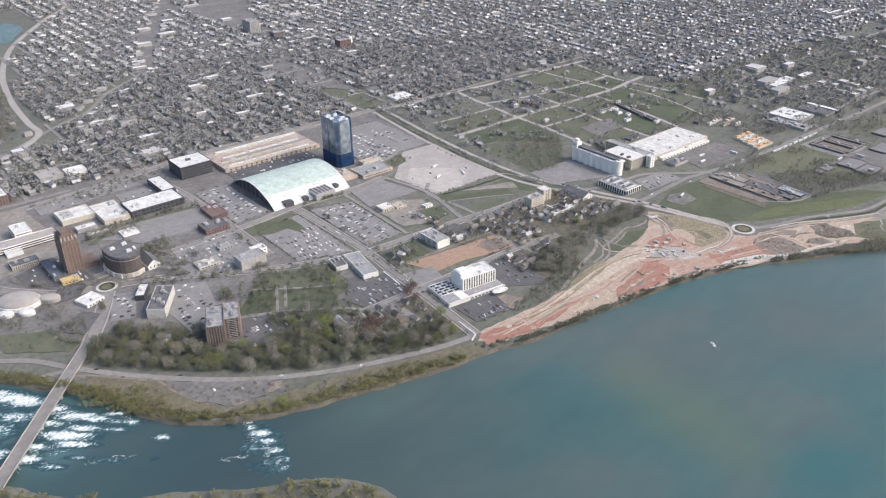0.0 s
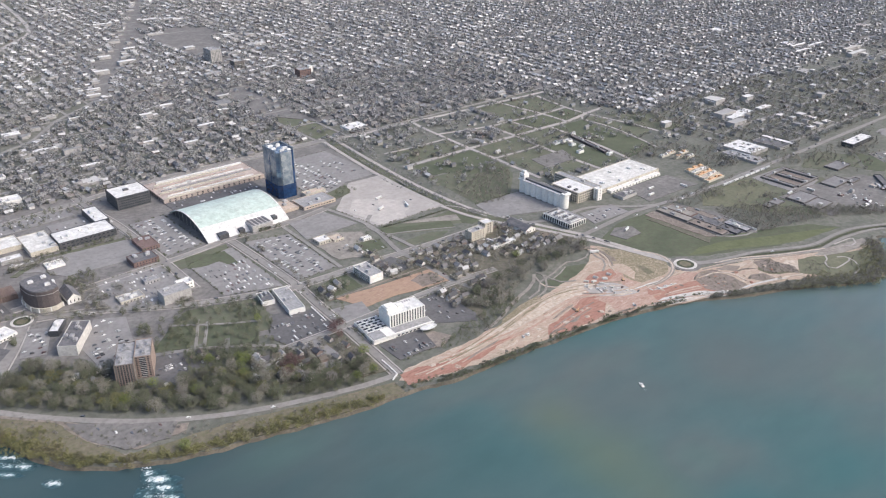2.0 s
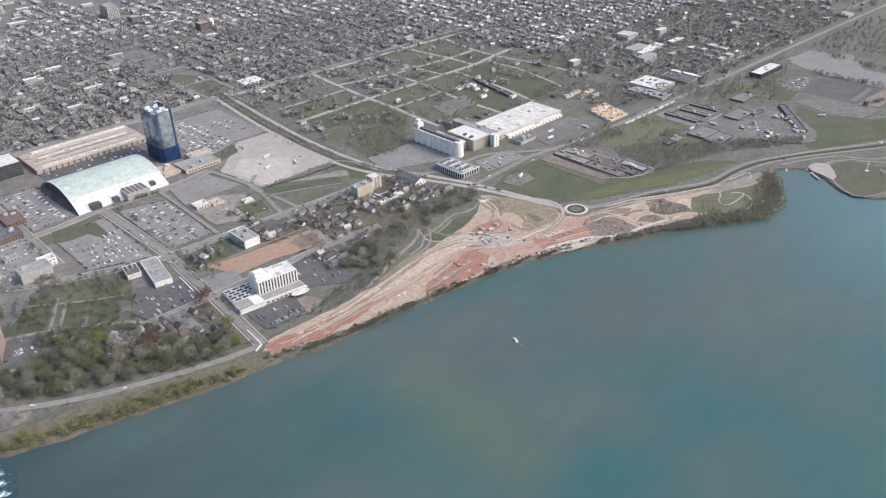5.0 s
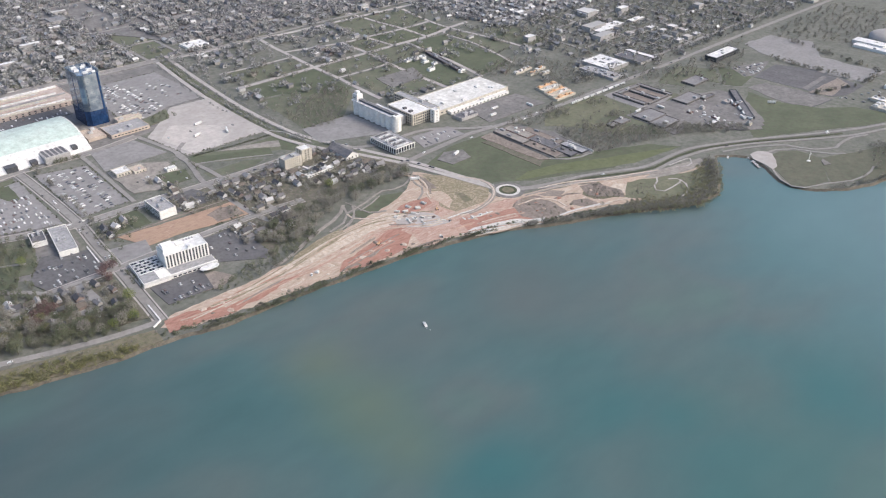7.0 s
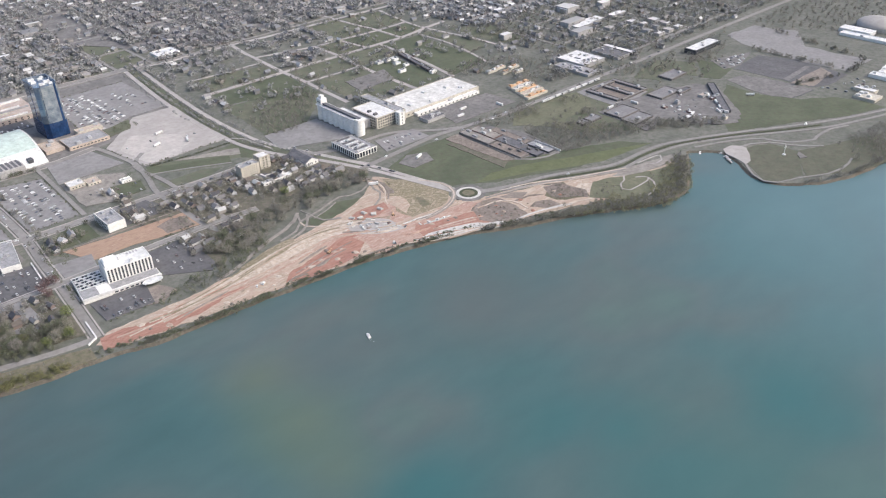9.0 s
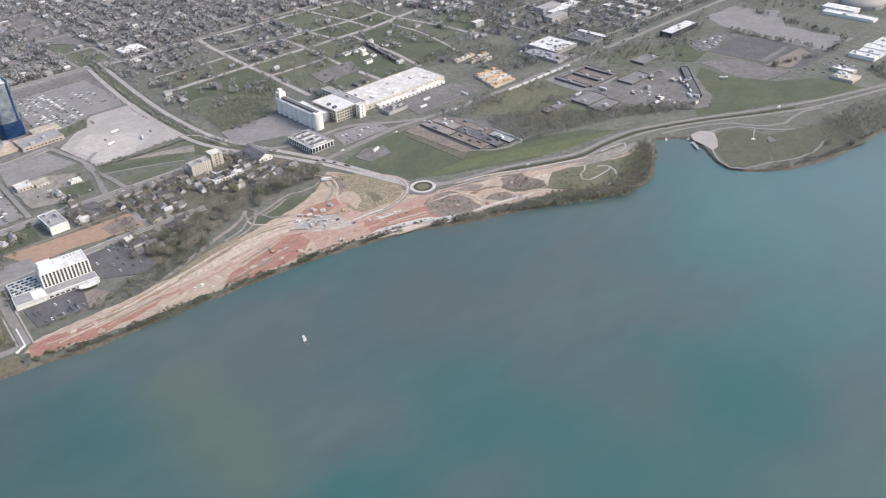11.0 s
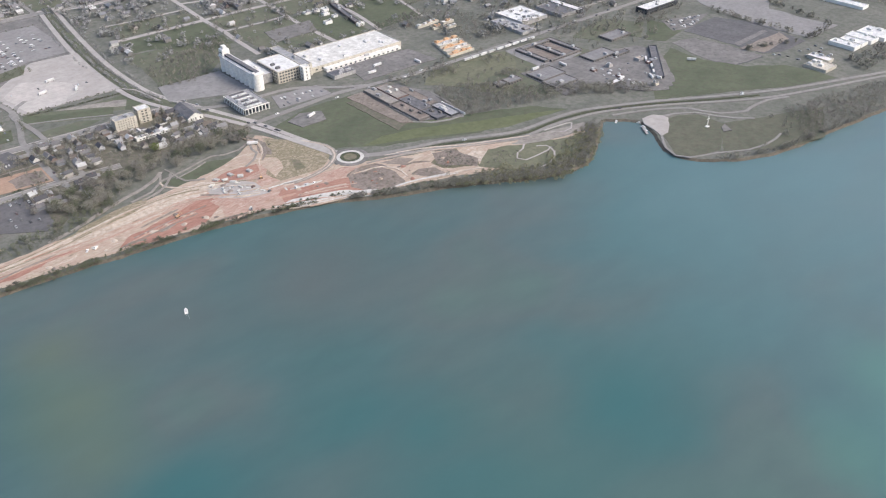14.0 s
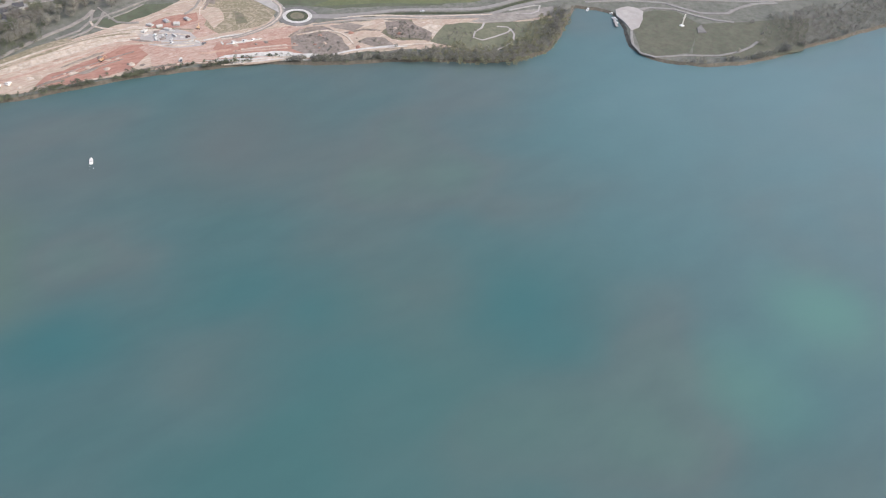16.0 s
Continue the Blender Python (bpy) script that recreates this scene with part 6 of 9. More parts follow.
B("white_pavilion", "low white fan-shaped pavilion", "building", -92, -58, 1380, 1412, 6, M_WHITEWALL, M_WHITEROOF, 1, (2, 1.6), 4, 1, sides="sw", rz=20, seed=99)
B("market_tent", "row of white tent roofs on the plaza", "tent", 52, 84, 1585, 1612, 5, M_WHITEWALL, M_WHITEROOF, 0, units=4, unitmat=M_WHITEROOF, seed=100)
B("long_shed", "long dark storage shed along the yard", "shed", 1638, 1654, 690, 850, 6, M_DARKWALL, M_DARKROOF, 0, units=0, rz=-47, seed=310)
B("garage_tower", "white tiered stair block of the parking garage", "parking garage", -110, -80, 1693, 1740, 20, M_WHITEWALL, M_WHITEROOF, 4, (3, 1.2), 4, 1, sides="sw", strip=True, seed=301)
B("station_hall", "long low hall under a slate blue roof", "building", -101, -84, 1496, 1578, 8, M_BROWNWALL, M_BLUEROOF, 1, (1.6, 1.6), 4, 2, sides="we", seed=302)
B("plaza_shed", "long low shed with a pale roof edge", "building", 0, 42, 1630, 1640, 5, M_GREYWALL, M_WHITEROOF, 0, units=1, seed=303)
B("shop", "low brown brick shop with a dark roof", "building", -10, 26, 1505, 1530, 8, M_BRICK, M_DARKROOF, 1, (1.6, 1.6), 4, 2, sides="sw", seed=304)
B("low_building", "low grey building in the car park", "building", 168, 196, 1415, 1432, 6, M_GREYWALL, M_GREYROOF, 1, (1.4, 1.4), 4, 2, sides="sw", seed=305)
B("visitor_kiosk", "small white pavilion among trees", "building", -28, -14, 1200, 1212, 4, M_WHITEWALL, M_WHITEROOF, 0, units=1, seed=306)
B("garage", "long tiered pale concrete parking garage", "parking garage", -260, -44, 1660, 1692, 14, M_WHITEWALL, M_CONCRETE, 3, (3, 1.6), 4, 2, sides="sw", strip=True, seed=101)
B("office_building", "dark low office with a ribbed pale front", "building", -146, -98, 1584, 1612, 9, M_CREAM, M_DARKROOF, 2, (1, 2.4), 2.4, 2, sides="sw", seed=102)
B("yellow_shop", "small yellow building beside the brick tower", "building", -94, -64, 1474, 1490, 8, M_YELLOW, M_YELLOW, 1, (1.4, 1.4), 4, 1, sides="sw", seed=103)
B("white_shed", "white-roofed shed in a gravel lot", "building", -140, -112, 1640, 1690, 8, M_WHITEWALL, M_WHITEROOF, 0, units=1, seed=104)
B("red_block", "red brick block at the edge of downtown", "building", -120, -70, 1895, 1950, 20, M_REDBRICK, M_WHITEROOF, 4, (1.4, 1.4), 4, 2, sides="sw", seed=105)
B("theatre", "grey hall with a pale flat roof", "building", 10, 60, 1960, 2010, 12, M_GREYWALL, M_CONCRETE, 0, units=2, seed=106)
B("theatre_wing", "white-roofed hall beside the parking", "building", 66, 110, 1955, 1990, 10, M_WHITEWALL, M_WHITEROOF, 0, units=2, unitmat=M_WHITEROOF, seed=107)
# far apartment tower and chimney
B("apartment_tower", "far pale apartment tower above the houses", "building", 1000, 1040, 2870, 2930, 46, M_GREYWALL, M_GREYROOF, 10, (2, 1.3), 4, 2, sides="sw", seed=108)
B("chimney_block", "far white slender tower block", "building", 1175, 1187, 2492, 2506, 34, M_WHITEWALL, M_WHITEROOF, 0, units=0, seed=109)
B("apartment_block", "far dark apartment block above the houses", "building", 1024, 1062, 2740, 2775, 26, M_BROWNWALL, M_GREYROOF, 6, (2, 1.3), 4, 2, sides="sw", seed=208)
B("school_block", "far dull red brick school block", "building", 1136, 1180, 2490, 2524, 26, M_REDBRICK, M_GREYROOF, 5, (2, 1.4), 4, 2, sides="sw", seed=209)
B("large_store", "far low store with a white roof", "building", 940, 1000, 1910, 1955, 6, M_WHITEWALL, M_WHITEROOF, 0, units=2, unitmat=M_WHITEROOF, seed=110)


def oval_arena():
    root = empty("domed_tank_building", 2360 * K, 735 * K)
    tagged(root, "round plant building with a pale shallow domed roof", "building")
    k, rings, a, h = 32, 6, 52 * K, 12
    v, f = [], []
    for i in range(rings + 1):
        t = math.pi / 2 * i / rings
        v += [(a * math.cos(t) * math.cos(2 * math.pi * j / k), a * math.cos(t) * math.sin(2 * math.pi * j / k), 7 + h * math.sin(t)) for j in range(k)]
    for i in range(rings):
        f += [(i * k + j, i * k + (j + 1) % k, (i + 1) * k + (j + 1) % k, (i + 1) * k + j) for j in range(k)]
    part("dome", mesh_of("dome", v, f, M_CONCRETE, smooth=True), root, "pale shallow dome")
    part("drum", mesh_of("drum", *ring(0, 0, a * .9, a * .985, -.3, 7.2, 32), M_GREYWALL), root)
    part("side_hall", mesh_of("side_hall", *box(-95 * K, -60 * K, -20 * K, 60 * K, -.3, 7), M_WHITEROOF), root)


oval_arena()


def bridge():
    ax, ay, bx, by = -560, 722, -118, 1270
    d = Vector((bx - ax, by - ay)).normalized()
    Lb = math.hypot(bx - ax, by - ay) * K
    root = empty("bridge", ax * K, ay * K, 0, math.degrees(math.atan2(d.y, d.x)))
    tagged(root, "long pale concrete arch road bridge over the rapids", "bridge")
    w = 9 * K
    part("deck", mesh_of("deck", *box(0, Lb, -w, w, 1.6, 2.6), M_ROAD), root)
    for s in (-1, 1):
        part("parapet", mesh_of("parapet", *box(0, Lb, s * w - .3, s * w + .3, 2.4, 3.6), M_CONCRETE), root)
    for i in range(12):
        x = Lb * i / 11
        part("pier", mesh_of("pier", *joined(box(x - 1.4, x + 1.4, -w + .4, w - .4, -4, 1.6), box(x - 2.6, x + 2.6, -w + .6, w - .6, -.2, 1.5)), M_CONCRETE), root)


bridge()


# far dark row building with sheds in the vacant blocks
B("row_building", "long dark low row building in a vacant block", "building", 1350, 1362, 1340, 1486, 6, M_DARKBRICK, M_DARKROOF, 1, (1.6, 1.4), 5, 3, sides="sw", rz=-12, seed=150)
for i, (u, v, w, l) in enumerate(((1296, 1474, 18, 12), (1336, 1466, 14, 16), (1294, 1388, 18, 10), (1322, 1440, 16, 12), (1318, 1472, 14, 12), (1340, 1330, 16, 9), (1330, 1415, 12, 10))):
    B("low_building", "low pale shed in a vacant block", "building", u - w / 2, u + w / 2, v - l / 2, v + l / 2, 5 + i % 3, M_WHITEWALL, (M_GREYROOF, M_WHITEROOF)[i % 2], 0, units=1, seed=151 + i)


# gabled hall and shops beside the yellow apartments
def gabled_hall(name, label, u0, u1, v0, v1, h, rise):
    root = empty(name, K * (u0 + u1) / 2, K * (v0 + v1) / 2)
    tagged(root, label, "hall")
    a, b, h, r = K * (u1 - u0) / 2, K * (v1 - v0) / 2, h * K, rise * K
    wall = ([(-a, -b, -.3), (a, -b, -.3), (a, b, -.3), (-a, b, -.3), (-a, -b, h), (a, -b, h), (a, b, h), (-a, b, h), (0, -b, h + r), (0, b, h + r)], [(0, 1, 5, 8, 4), (2, 3, 7, 9, 6), (1, 2, 6, 5), (3, 0, 4, 7)])
    part("wall", mesh_of("wall", *wall, M_WHITEWALL), root)
    for s in (-1, 1):
        v = [(s * (a + .5), -b - .4, h - .2), (0, -b - .4, h + r + .1), (0, b + .4, h + r + .1), (s * (a + .5), b + .4, h - .2)]
        v += [(x, y, z + .35) for x, y, z in v]
        part("roof_slope", mesh_of("roof_slope", v, [(0, 1, 2, 3), (4, 7, 6, 5), (0, 4, 5, 1), (1, 5, 6, 2), (2, 6, 7, 3), (3, 7, 4, 0)], M_DARKROOF), root)
    for i in range(3):
        part("window", mesh_of("window", *box(-a * .6 + i * a * .6 - .6, -a * .6 + i * a * .6 + .6, -b - .1, -b + .1, h * .3, h * .8), M_WINDOW), root)


gabled_hall("stone_church", "old grey stone church with a steep dark roof", 40, 62, 1432, 1478, 9, 9)
gabled_hall("gabled_hall", "white-ended hall with a long dark pitched roof", 838, 866, 1130, 1188, 8, 7)
B("shop_row", "low row of shops with a white parapet", "shop", 742, 800, 1120, 1130, 6, M_WHITEWALL, M_WHITEROOF, 1, (2, 1.4), 4, 2, sides="sw", seed=160)
rnd = random.Random(9)
for i in range(26):
    u, v = rnd.uniform(1425, 1670), rnd.uniform(700, 890)
    if inside((u, v), [(1480, 800), (1560, 690), (1680, 800), (1640, 860), (1550, 875)]) and not any(inside((u, v), rect(*q)) for q in ((1484, 1526, 748, 768), (1545, 1660, 834, 892))):
        w, l = rnd.uniform(8, 26), rnd.uniform(6, 14)
        B("yard_shed", "small shed in the works yard", "shed", u - w / 2, u + w / 2, v - l / 2, v + l / 2, rnd.uniform(4, 7), rnd.choice((M_GREYWALL, M_CREAM, M_REDBRICK)), rnd.choice((M_GREYROOF, M_WHITEROOF, M_TAN)), 0, units=1, seed=170 + i)

# ---- trees ----
def twig_cloud(rs, centres, sizes):
    """Small three-cornered sprays of twigs and buds, turned all ways, round the centres."""
    n = len(centres)
    d = rs.normal(size=(n, 3, 3))
    d /= np.linalg.norm(d, axis=2, keepdims=True)
    d[..., 2] *= .7
    v = (centres[:, None] + d * sizes[:, None, None]).reshape(-1, 3)
    return v, np.arange(3 * n).reshape(n, 3)


def crown_points(rs, n, r, h):
    """n places in an uneven ellipsoid of radius r and height h, thicker towards the outside."""
    d = rs.normal(size=(n, 3))
    d /= np.linalg.norm(d, axis=1, keepdims=True)
    q = d * rs.uniform(.2, 1.15, (n, 1)) ** .55
    lobes = 1 + .25 * np.sin(3 * np.arctan2(d[:, 1], d[:, 0]) + rs.uniform(0, 6)) * (1 - abs(d[:, 2]))
    q[:, :2] *= r * lobes[:, None]
    q[:, 2] *= h / 2
    return q


def fast_mesh(name, v, f, mats):
    me = bpy.data.meshes.new(name)
    me.vertices.add(len(v))
    me.vertices.foreach_set("co", np.asarray(v, np.float32).ravel())
    me.loops.add(f.size)
    me.loops.foreach_set("vertex_index", f.ravel().astype(np.int32))
    me.polygons.add(len(f))
    me.polygons.foreach_set("loop_start", np.arange(0, f.size, f.shape[1], dtype=np.int32))
    for m in mats:
        me.materials.append(m)
    me.update(calc_edges=True)
    me.validate()
    return me


def trunk_mesh(h, r, seed):
    rnd = random.Random(seed)
    v, f = [], []
    def limb(a, b, ra, rb):
        o = len(v)
        for p, rr in ((a, ra), (b, rb)):
            for i in range(6):
                q = i * math.pi / 3
                v.append((p[0] + rr * math.cos(q), p[1] + rr * math.sin(q), p[2]))
        f.extend([(o + i, o + (i + 1) % 6, o + 6 + (i + 1) % 6, o + 6 + i) for i in range(6)])
    limb((0, 0, -.4), (0, 0, h * .45), r, r * .7)
    limb((0, 0, h * .45), (.3, .2, h * .85), r * .7, r * .2)
    for i in range(6):
        q, z = i * 1.05 + rnd.random(), h * rnd.uniform(.35, .55)
        limb((0, 0, z), (math.cos(q) * h * .25, math.sin(q) * h * .25, z + h * rnd.uniform(.2, .33)), r * .4, r * .1)
    return mesh_of("trunk", v, f, M_BARK)


def tree_kind(name, seed, h, r, mat, label, n=1450):
    rs = np.random.RandomState(seed)
    root = empty(name, 0, 0)
    tagged(root, label, "tree")
    part("trunk", trunk_mesh(h, h * .025, seed), root)
    c = crown_points(rs, n, r, h * .75)
    c[:, 2] += h * .6
    v, f = twig_cloud(rs, c, rs.uniform(.055, .115, n) * r)
    part("crown", fast_mesh("crown", v, f, [mat]), root)
    return root


def tree_stuff(name, pts, heights, mat, n, label, seed, base=0.0, wide=.36):
    rs = np.random.RandomState(seed)
    P = np.array(pts, float)
    H = np.array(heights, float)
    m = len(P)
    n = int(n * 1.7) * 7 if n >= 8 else n * 7
    c = np.concatenate([crown_points(rs, n, 1.0, 1.0)[None] for _ in range(12)])[rs.randint(0, 12, m)]
    R = H * wide * rs.uniform(.8, 1.2, m)
    a = rs.uniform(0, 6.28, m)
    x = c[..., 0] * np.cos(a)[:, None] - c[..., 1] * np.sin(a)[:, None]
    y = c[..., 0] * np.sin(a)[:, None] + c[..., 1] * np.cos(a)[:, None]
    C = np.stack([P[:, :1] + x * R[:, None], P[:, 1:2] + y * R[:, None], base + H[:, None] * (.52 + .85 * c[..., 2])], -1).reshape(-1, 3)
    S = np.repeat(R, n) * rs.uniform(.7, 1.3, m * n) * (2.9 if n > 90 else 3.3) / n ** .5
    v, f = twig_cloud(rs, C, S)
    ob = new(name, fast_mesh(name, v, f, [mat]))
    return tagged(ob, label, "trees", kind="stuff")


def scatter(poly, gap, seed, jitter=.9):
    """Uneven places inside a plan polygon, about gap metres apart, in metres."""
    rnd = random.Random(seed)
    q = plan(poly)
    x0, x1 = min(p[0] for p in q), max(p[0] for p in q)
    y0, y1 = min(p[1] for p in q), max(p[1] for p in q)
    out = []
    for i in range(int((x1 - x0) / gap) + 1):
        for j in range(int((y1 - y0) / gap) + 1):
            p = (x0 + (i + rnd.uniform(-.5, .5) * jitter) * gap, y0 + (j + (.5 if i % 2 else 0) + rnd.uniform(-.5, .5) * jitter) * gap)
            if inside(p, q):
                out.append(p)
    return out


KEEP_CLEAR = [[(8, 1148), (15, 1138), (40, 1127), (72, 1129), (84, 1160), (105, 1205), (60, 1225), (30, 1200)], [(43, 1112), (60, 1100), (92, 1092), (122, 1141), (85, 1165)], rect(288, 360, 1140, 1252), rect(-25, 30, 1262, 1352), rect(10, 100, 1230, 1360), rect(75, 150, 1095, 1185)]
KEEP_CLEAR = [plan(q) for q in KEEP_CLEAR]


def clear(p):
    return not any(inside(p, q) for q in KEEP_CLEAR)


FOREST_RIVER = [(-122, 1262), (-62, 1292), (8, 1218), (60, 1180), (130, 1145), (193, 1050), (250, 1010), (330, 960), (340, 918), (298, 927), (220, 950), (142, 981), (72, 1019), (4, 1066), (-68, 1137), (-136, 1216)]
FOREST_PARK = [(560, 985), (600, 1030), (690, 1030), (780, 1048), (890, 1045), (905, 1015), (880, 1003), (800, 996), (735, 990), (690, 972), (600, 945)]
KINDS = [tree_kind("tree", 21 + i, h, r, m, lab) for i, (h, r, m, lab) in enumerate((
    (13, 6.0, M_FOREST, "budding grey-brown broadleaf tree in a dense grove"), (11, 5.4, M_FOREST, "budding olive broadleaf tree in a dense grove"),
    (14, 6.2, M_BARE, "tall bare-twigged broadleaf tree in a grove"), (9, 4.8, M_SHRUB, "yellow-green budding tree near the water"), (11, 5.4, M_BARE, "bare grey broadleaf tree among houses")))]
rnd = random.Random(5)
near_spots = [p for p in scatter(FOREST_RIVER, 9.5, 1) if clear(p)]
PARK_WALKS = [plan(q) for q in (smooth_line([(620, 947), (683, 968), (728, 999)], 8), smooth_line([(715, 972), (764, 981), (810, 994), (854, 985), (878, 997)], 8), smooth_line([(726, 997), (714, 970), (674, 946)], 8))]
PARK_LAWN = plan([(706, 961), (750, 965), (790, 978), (838, 950), (787, 944), (750, 913)])
park_spots = [p for p in scatter(FOREST_PARK, 10.5, 2) if not inside(p, PARK_LAWN) and not any(math.hypot(p[0] - x, p[1] - y) < 6.5 for q in PARK_WALKS for x, y in q)]
rnd.shuffle(near_spots)
rnd.shuffle(park_spots)
M_MAROON = foliage("maroon_leaf_mat", [(0.13, 0.085, 0.085), (0.165, 0.11, 0.105), (0.19, 0.135, 0.125)], 8)
M_FRESH = foliage("fresh_leaf_mat", [(0.15, 0.18, 0.075), (0.19, 0.22, 0.085), (0.23, 0.25, 0.10)], 8)
for q, (kind_of, mat, lab, spots_at) in enumerate((("maroon_tree", M_MAROON, "dark maroon-leaved tree among houses", [(224, 1027), (236, 1022), (248, 1024), (239, 1035), (347, 1079), (356, 1076), (336, 1066), (217, 1005), (338, 1048)]), ("fresh_tree", M_FRESH, "fresh yellow-green tree in early leaf", [(170, 1049), (322, 936), (34, 950), (338, 983), (294, 936), (10, 1095), (144, 1067), (97, 1050), (261, 1176), (751, 1068), (176, 1071), (189, 1080), (184, 1094), (146, 1114), (56, 1108)]))):
    proto = tree_kind(kind_of, 71 + q, 13, 6.2, mat, lab)
    for k2, (u, v) in enumerate(spots_at):
        m = pose(u * K, v * K, 0, 0, 0, 70 * k2) @ Matrix.Scale(.8 + .07 * (k2 % 4), 4)
        if k2:
            copy_thing(proto, pose(0, 0, 0)).matrix_basis = m
        else:
            proto.matrix_basis = m
own = [(p, rnd.choice((0, 1, 1, 2, 3))) for p in near_spots[:190]] + [(p, rnd.choice((0, 2, 4, 4))) for p in park_spots[:60]]
used = set()
for p, q in own:
    m = pose(p[0], p[1], 0, 0, 0, rnd.uniform(0, 360)) @ Matrix.Scale(rnd.uniform(.75, 1.2), 4)
    if q not in used:
        KINDS[q].matrix_basis = m
        tagged(KINDS[q], group="trees of the riverside groves")
        used.add(q)
    else:
        t = copy_thing(KINDS[q], pose(0, 0, 0))
        t.matrix_basis = m
park_rest = park_spots[60:]
tree_stuff("bare_thicket", park_rest, [rnd.uniform(4, 8) for _ in park_rest], M_BARE, 12, "bare pale grey thicket round park paths", 33)
rest = near_spots[190:] + [p for p in scatter(FOREST_RIVER, 8, 31) if clear(p)]
tree_stuff("undergrowth", rest, [rnd.uniform(5, 10) for _ in rest], M_FOREST, 14, "thicket of budding trees and undergrowth along the river", 3)


def along(pts, gap, spread, seed):
    rnd = random.Random(seed)
    out = []
    for (ax, ay), (bx, by) in zip(pts, pts[1:]):
        L = math.hypot(bx - ax, by - ay) * K
        for i in range(int(L / gap)):
            s = rnd.random()
            out.append((K * (ax + (bx - ax) * s) + rnd.gauss(0, spread), K * (ay + (by - ay) * s) + rnd.gauss(0, spread)))
    return out


bank_low = scatter([(-150, 1190), (-112, 1155), (-60, 1095), (-10, 1040), (60, 995), (220, 930), (330, 897), (330, 884), (190, 900), (110, 936), (28, 952), (-20, 976), (-64, 1040), (-105, 1090), (-135, 1140)], 8.5, 341)
tree_stuff("bank_scrub", bank_low, [random.uniform(1.2, 4) for _ in bank_low], M_WOODS, 8, "low brown scrub on the worn river bank", 342, wide=.5)
# river bank: yellow-green bushes downstream, thin brush along the works, bare woods on the point
bank1 = along([(-249, 1272), (-193, 1200), (-141, 1125), (-115, 1062), (-72, 1004), (-22, 972), (24, 945), (70, 930), (106, 923), (150, 909), (200, 896), (262, 882), (300, 874)], 1.0, 3.6, 41)
bank1 += scatter([(-250, 1253), (-203, 1204), (-175, 1147), (-138, 1077), (-98, 1020), (-32, 955), (-23, 970), (-77, 1033), (-108, 1088), (-145, 1122), (-176, 1190), (-207, 1242), (-241, 1289)], 5.4, 141) + scatter([(60, 948), (110, 940), (150, 932), (240, 908), (262, 882), (190, 894), (110, 922), (66, 932)], 5.0, 142)
bank1 += scatter([(-171, 1175), (-141, 1151), (-111, 1104), (-84, 1071), (-85, 1037), (-104, 1024), (-126, 1056), (-155, 1093), (-180, 1128)], 5.5, 681) + scatter([(-117, 1132), (-90, 1108), (-93, 1089), (-118, 1105)], 5, 682)
tree_stuff("bank_bushes", bank1, [random.uniform(2.5, 7) for _ in bank1], M_SHRUB, 10, "yellow-green bushes and small trees along the river bank", 42, wide=.45)
bank2 = along([(330, 880), (408, 854), (475, 845), (547, 838), (621, 827), (703, 818), (783, 797), (867, 775), (941, 733), (1024, 697)], 2.2, 2.0, 43)
for u, v, k in ((537, 829, 26), (503, 836, 16), (591, 825, 16), (633, 816, 14), (718, 806, 22), (762, 795, 22), (450, 840, 18), (400, 849, 18), (470, 838, 16), (350, 868, 16), (860, 768, 14), (980, 706, 18)):
    bank2 += [(u * K + random.gauss(0, 9), v * K + random.gauss(0, 2.0)) for _ in range(k)]
rb2 = random.Random(431)
for (ax, ay), (bx, by) in zip([(335, 872), (408, 848), (475, 840), (547, 832), (621, 820), (703, 811), (783, 790), (867, 766), (941, 726)], [(408, 848), (475, 840), (547, 832), (621, 820), (703, 811), (783, 790), (867, 766), (941, 726), (1024, 690)]):
    for _ in range(rb2.choice((2, 3, 4))):
        q, k = rb2.random(), rb2.randint(5, 26)
        x, y = ax + (bx - ax) * q, ay + (by - ay) * q
        bank2 += [(x * K + rb2.gauss(0, 5.5), y * K + rb2.gauss(-1.0, 1.6)) for _ in range(k)]
tree_stuff("bank_brush", bank2, [random.uniform(1.0, 3.8) for _ in bank2], M_FOREST, 9, "thin brown and olive brush along the works' shore", 44, wide=.5)
bank3 = along([(1024, 690), (1103, 648), (1150, 618), (1190, 602), (1253, 604), (1307, 638), (1345, 668)], 0.7, 5.0, 45) + along([(900, 742), (960, 713), (1024, 682), (1103, 638), (1150, 608), (1190, 592)], 1.2, 2.0, 145)
tree_stuff("bank_trees", bank3, [random.uniform(3, 7.5) for _ in bank3], M_WOODS, 12, "olive and grey trees along the inlet's shore", 46)
thicket = scatter([(1052, 676), (1139, 665), (1173, 629), (1237, 641), (1284, 666), (1354, 675), (1341, 642), (1278, 598), (1219, 573), (1166, 580), (1094, 625), (1039, 665)], 5.6, 651)
tree_stuff("thicket", thicket, [random.uniform(2.2, 6.5) for _ in thicket], M_OLIVE, 10, "olive thicket along the inlet's shore", 652, wide=.48)
works_brush = scatter([(1060, 746), (1089, 763), (1117, 755), (1109, 733), (1118, 713), (1106, 692), (1087, 705), (1062, 727)], 4.2, 601) + scatter([(1121, 690), (1158, 707), (1180, 694), (1190, 690), (1170, 657), (1120, 672)], 5.5, 602) + scatter([(1240, 668), (1290, 660), (1345, 672), (1310, 640), (1250, 625), (1200, 640)], 6.5, 603)
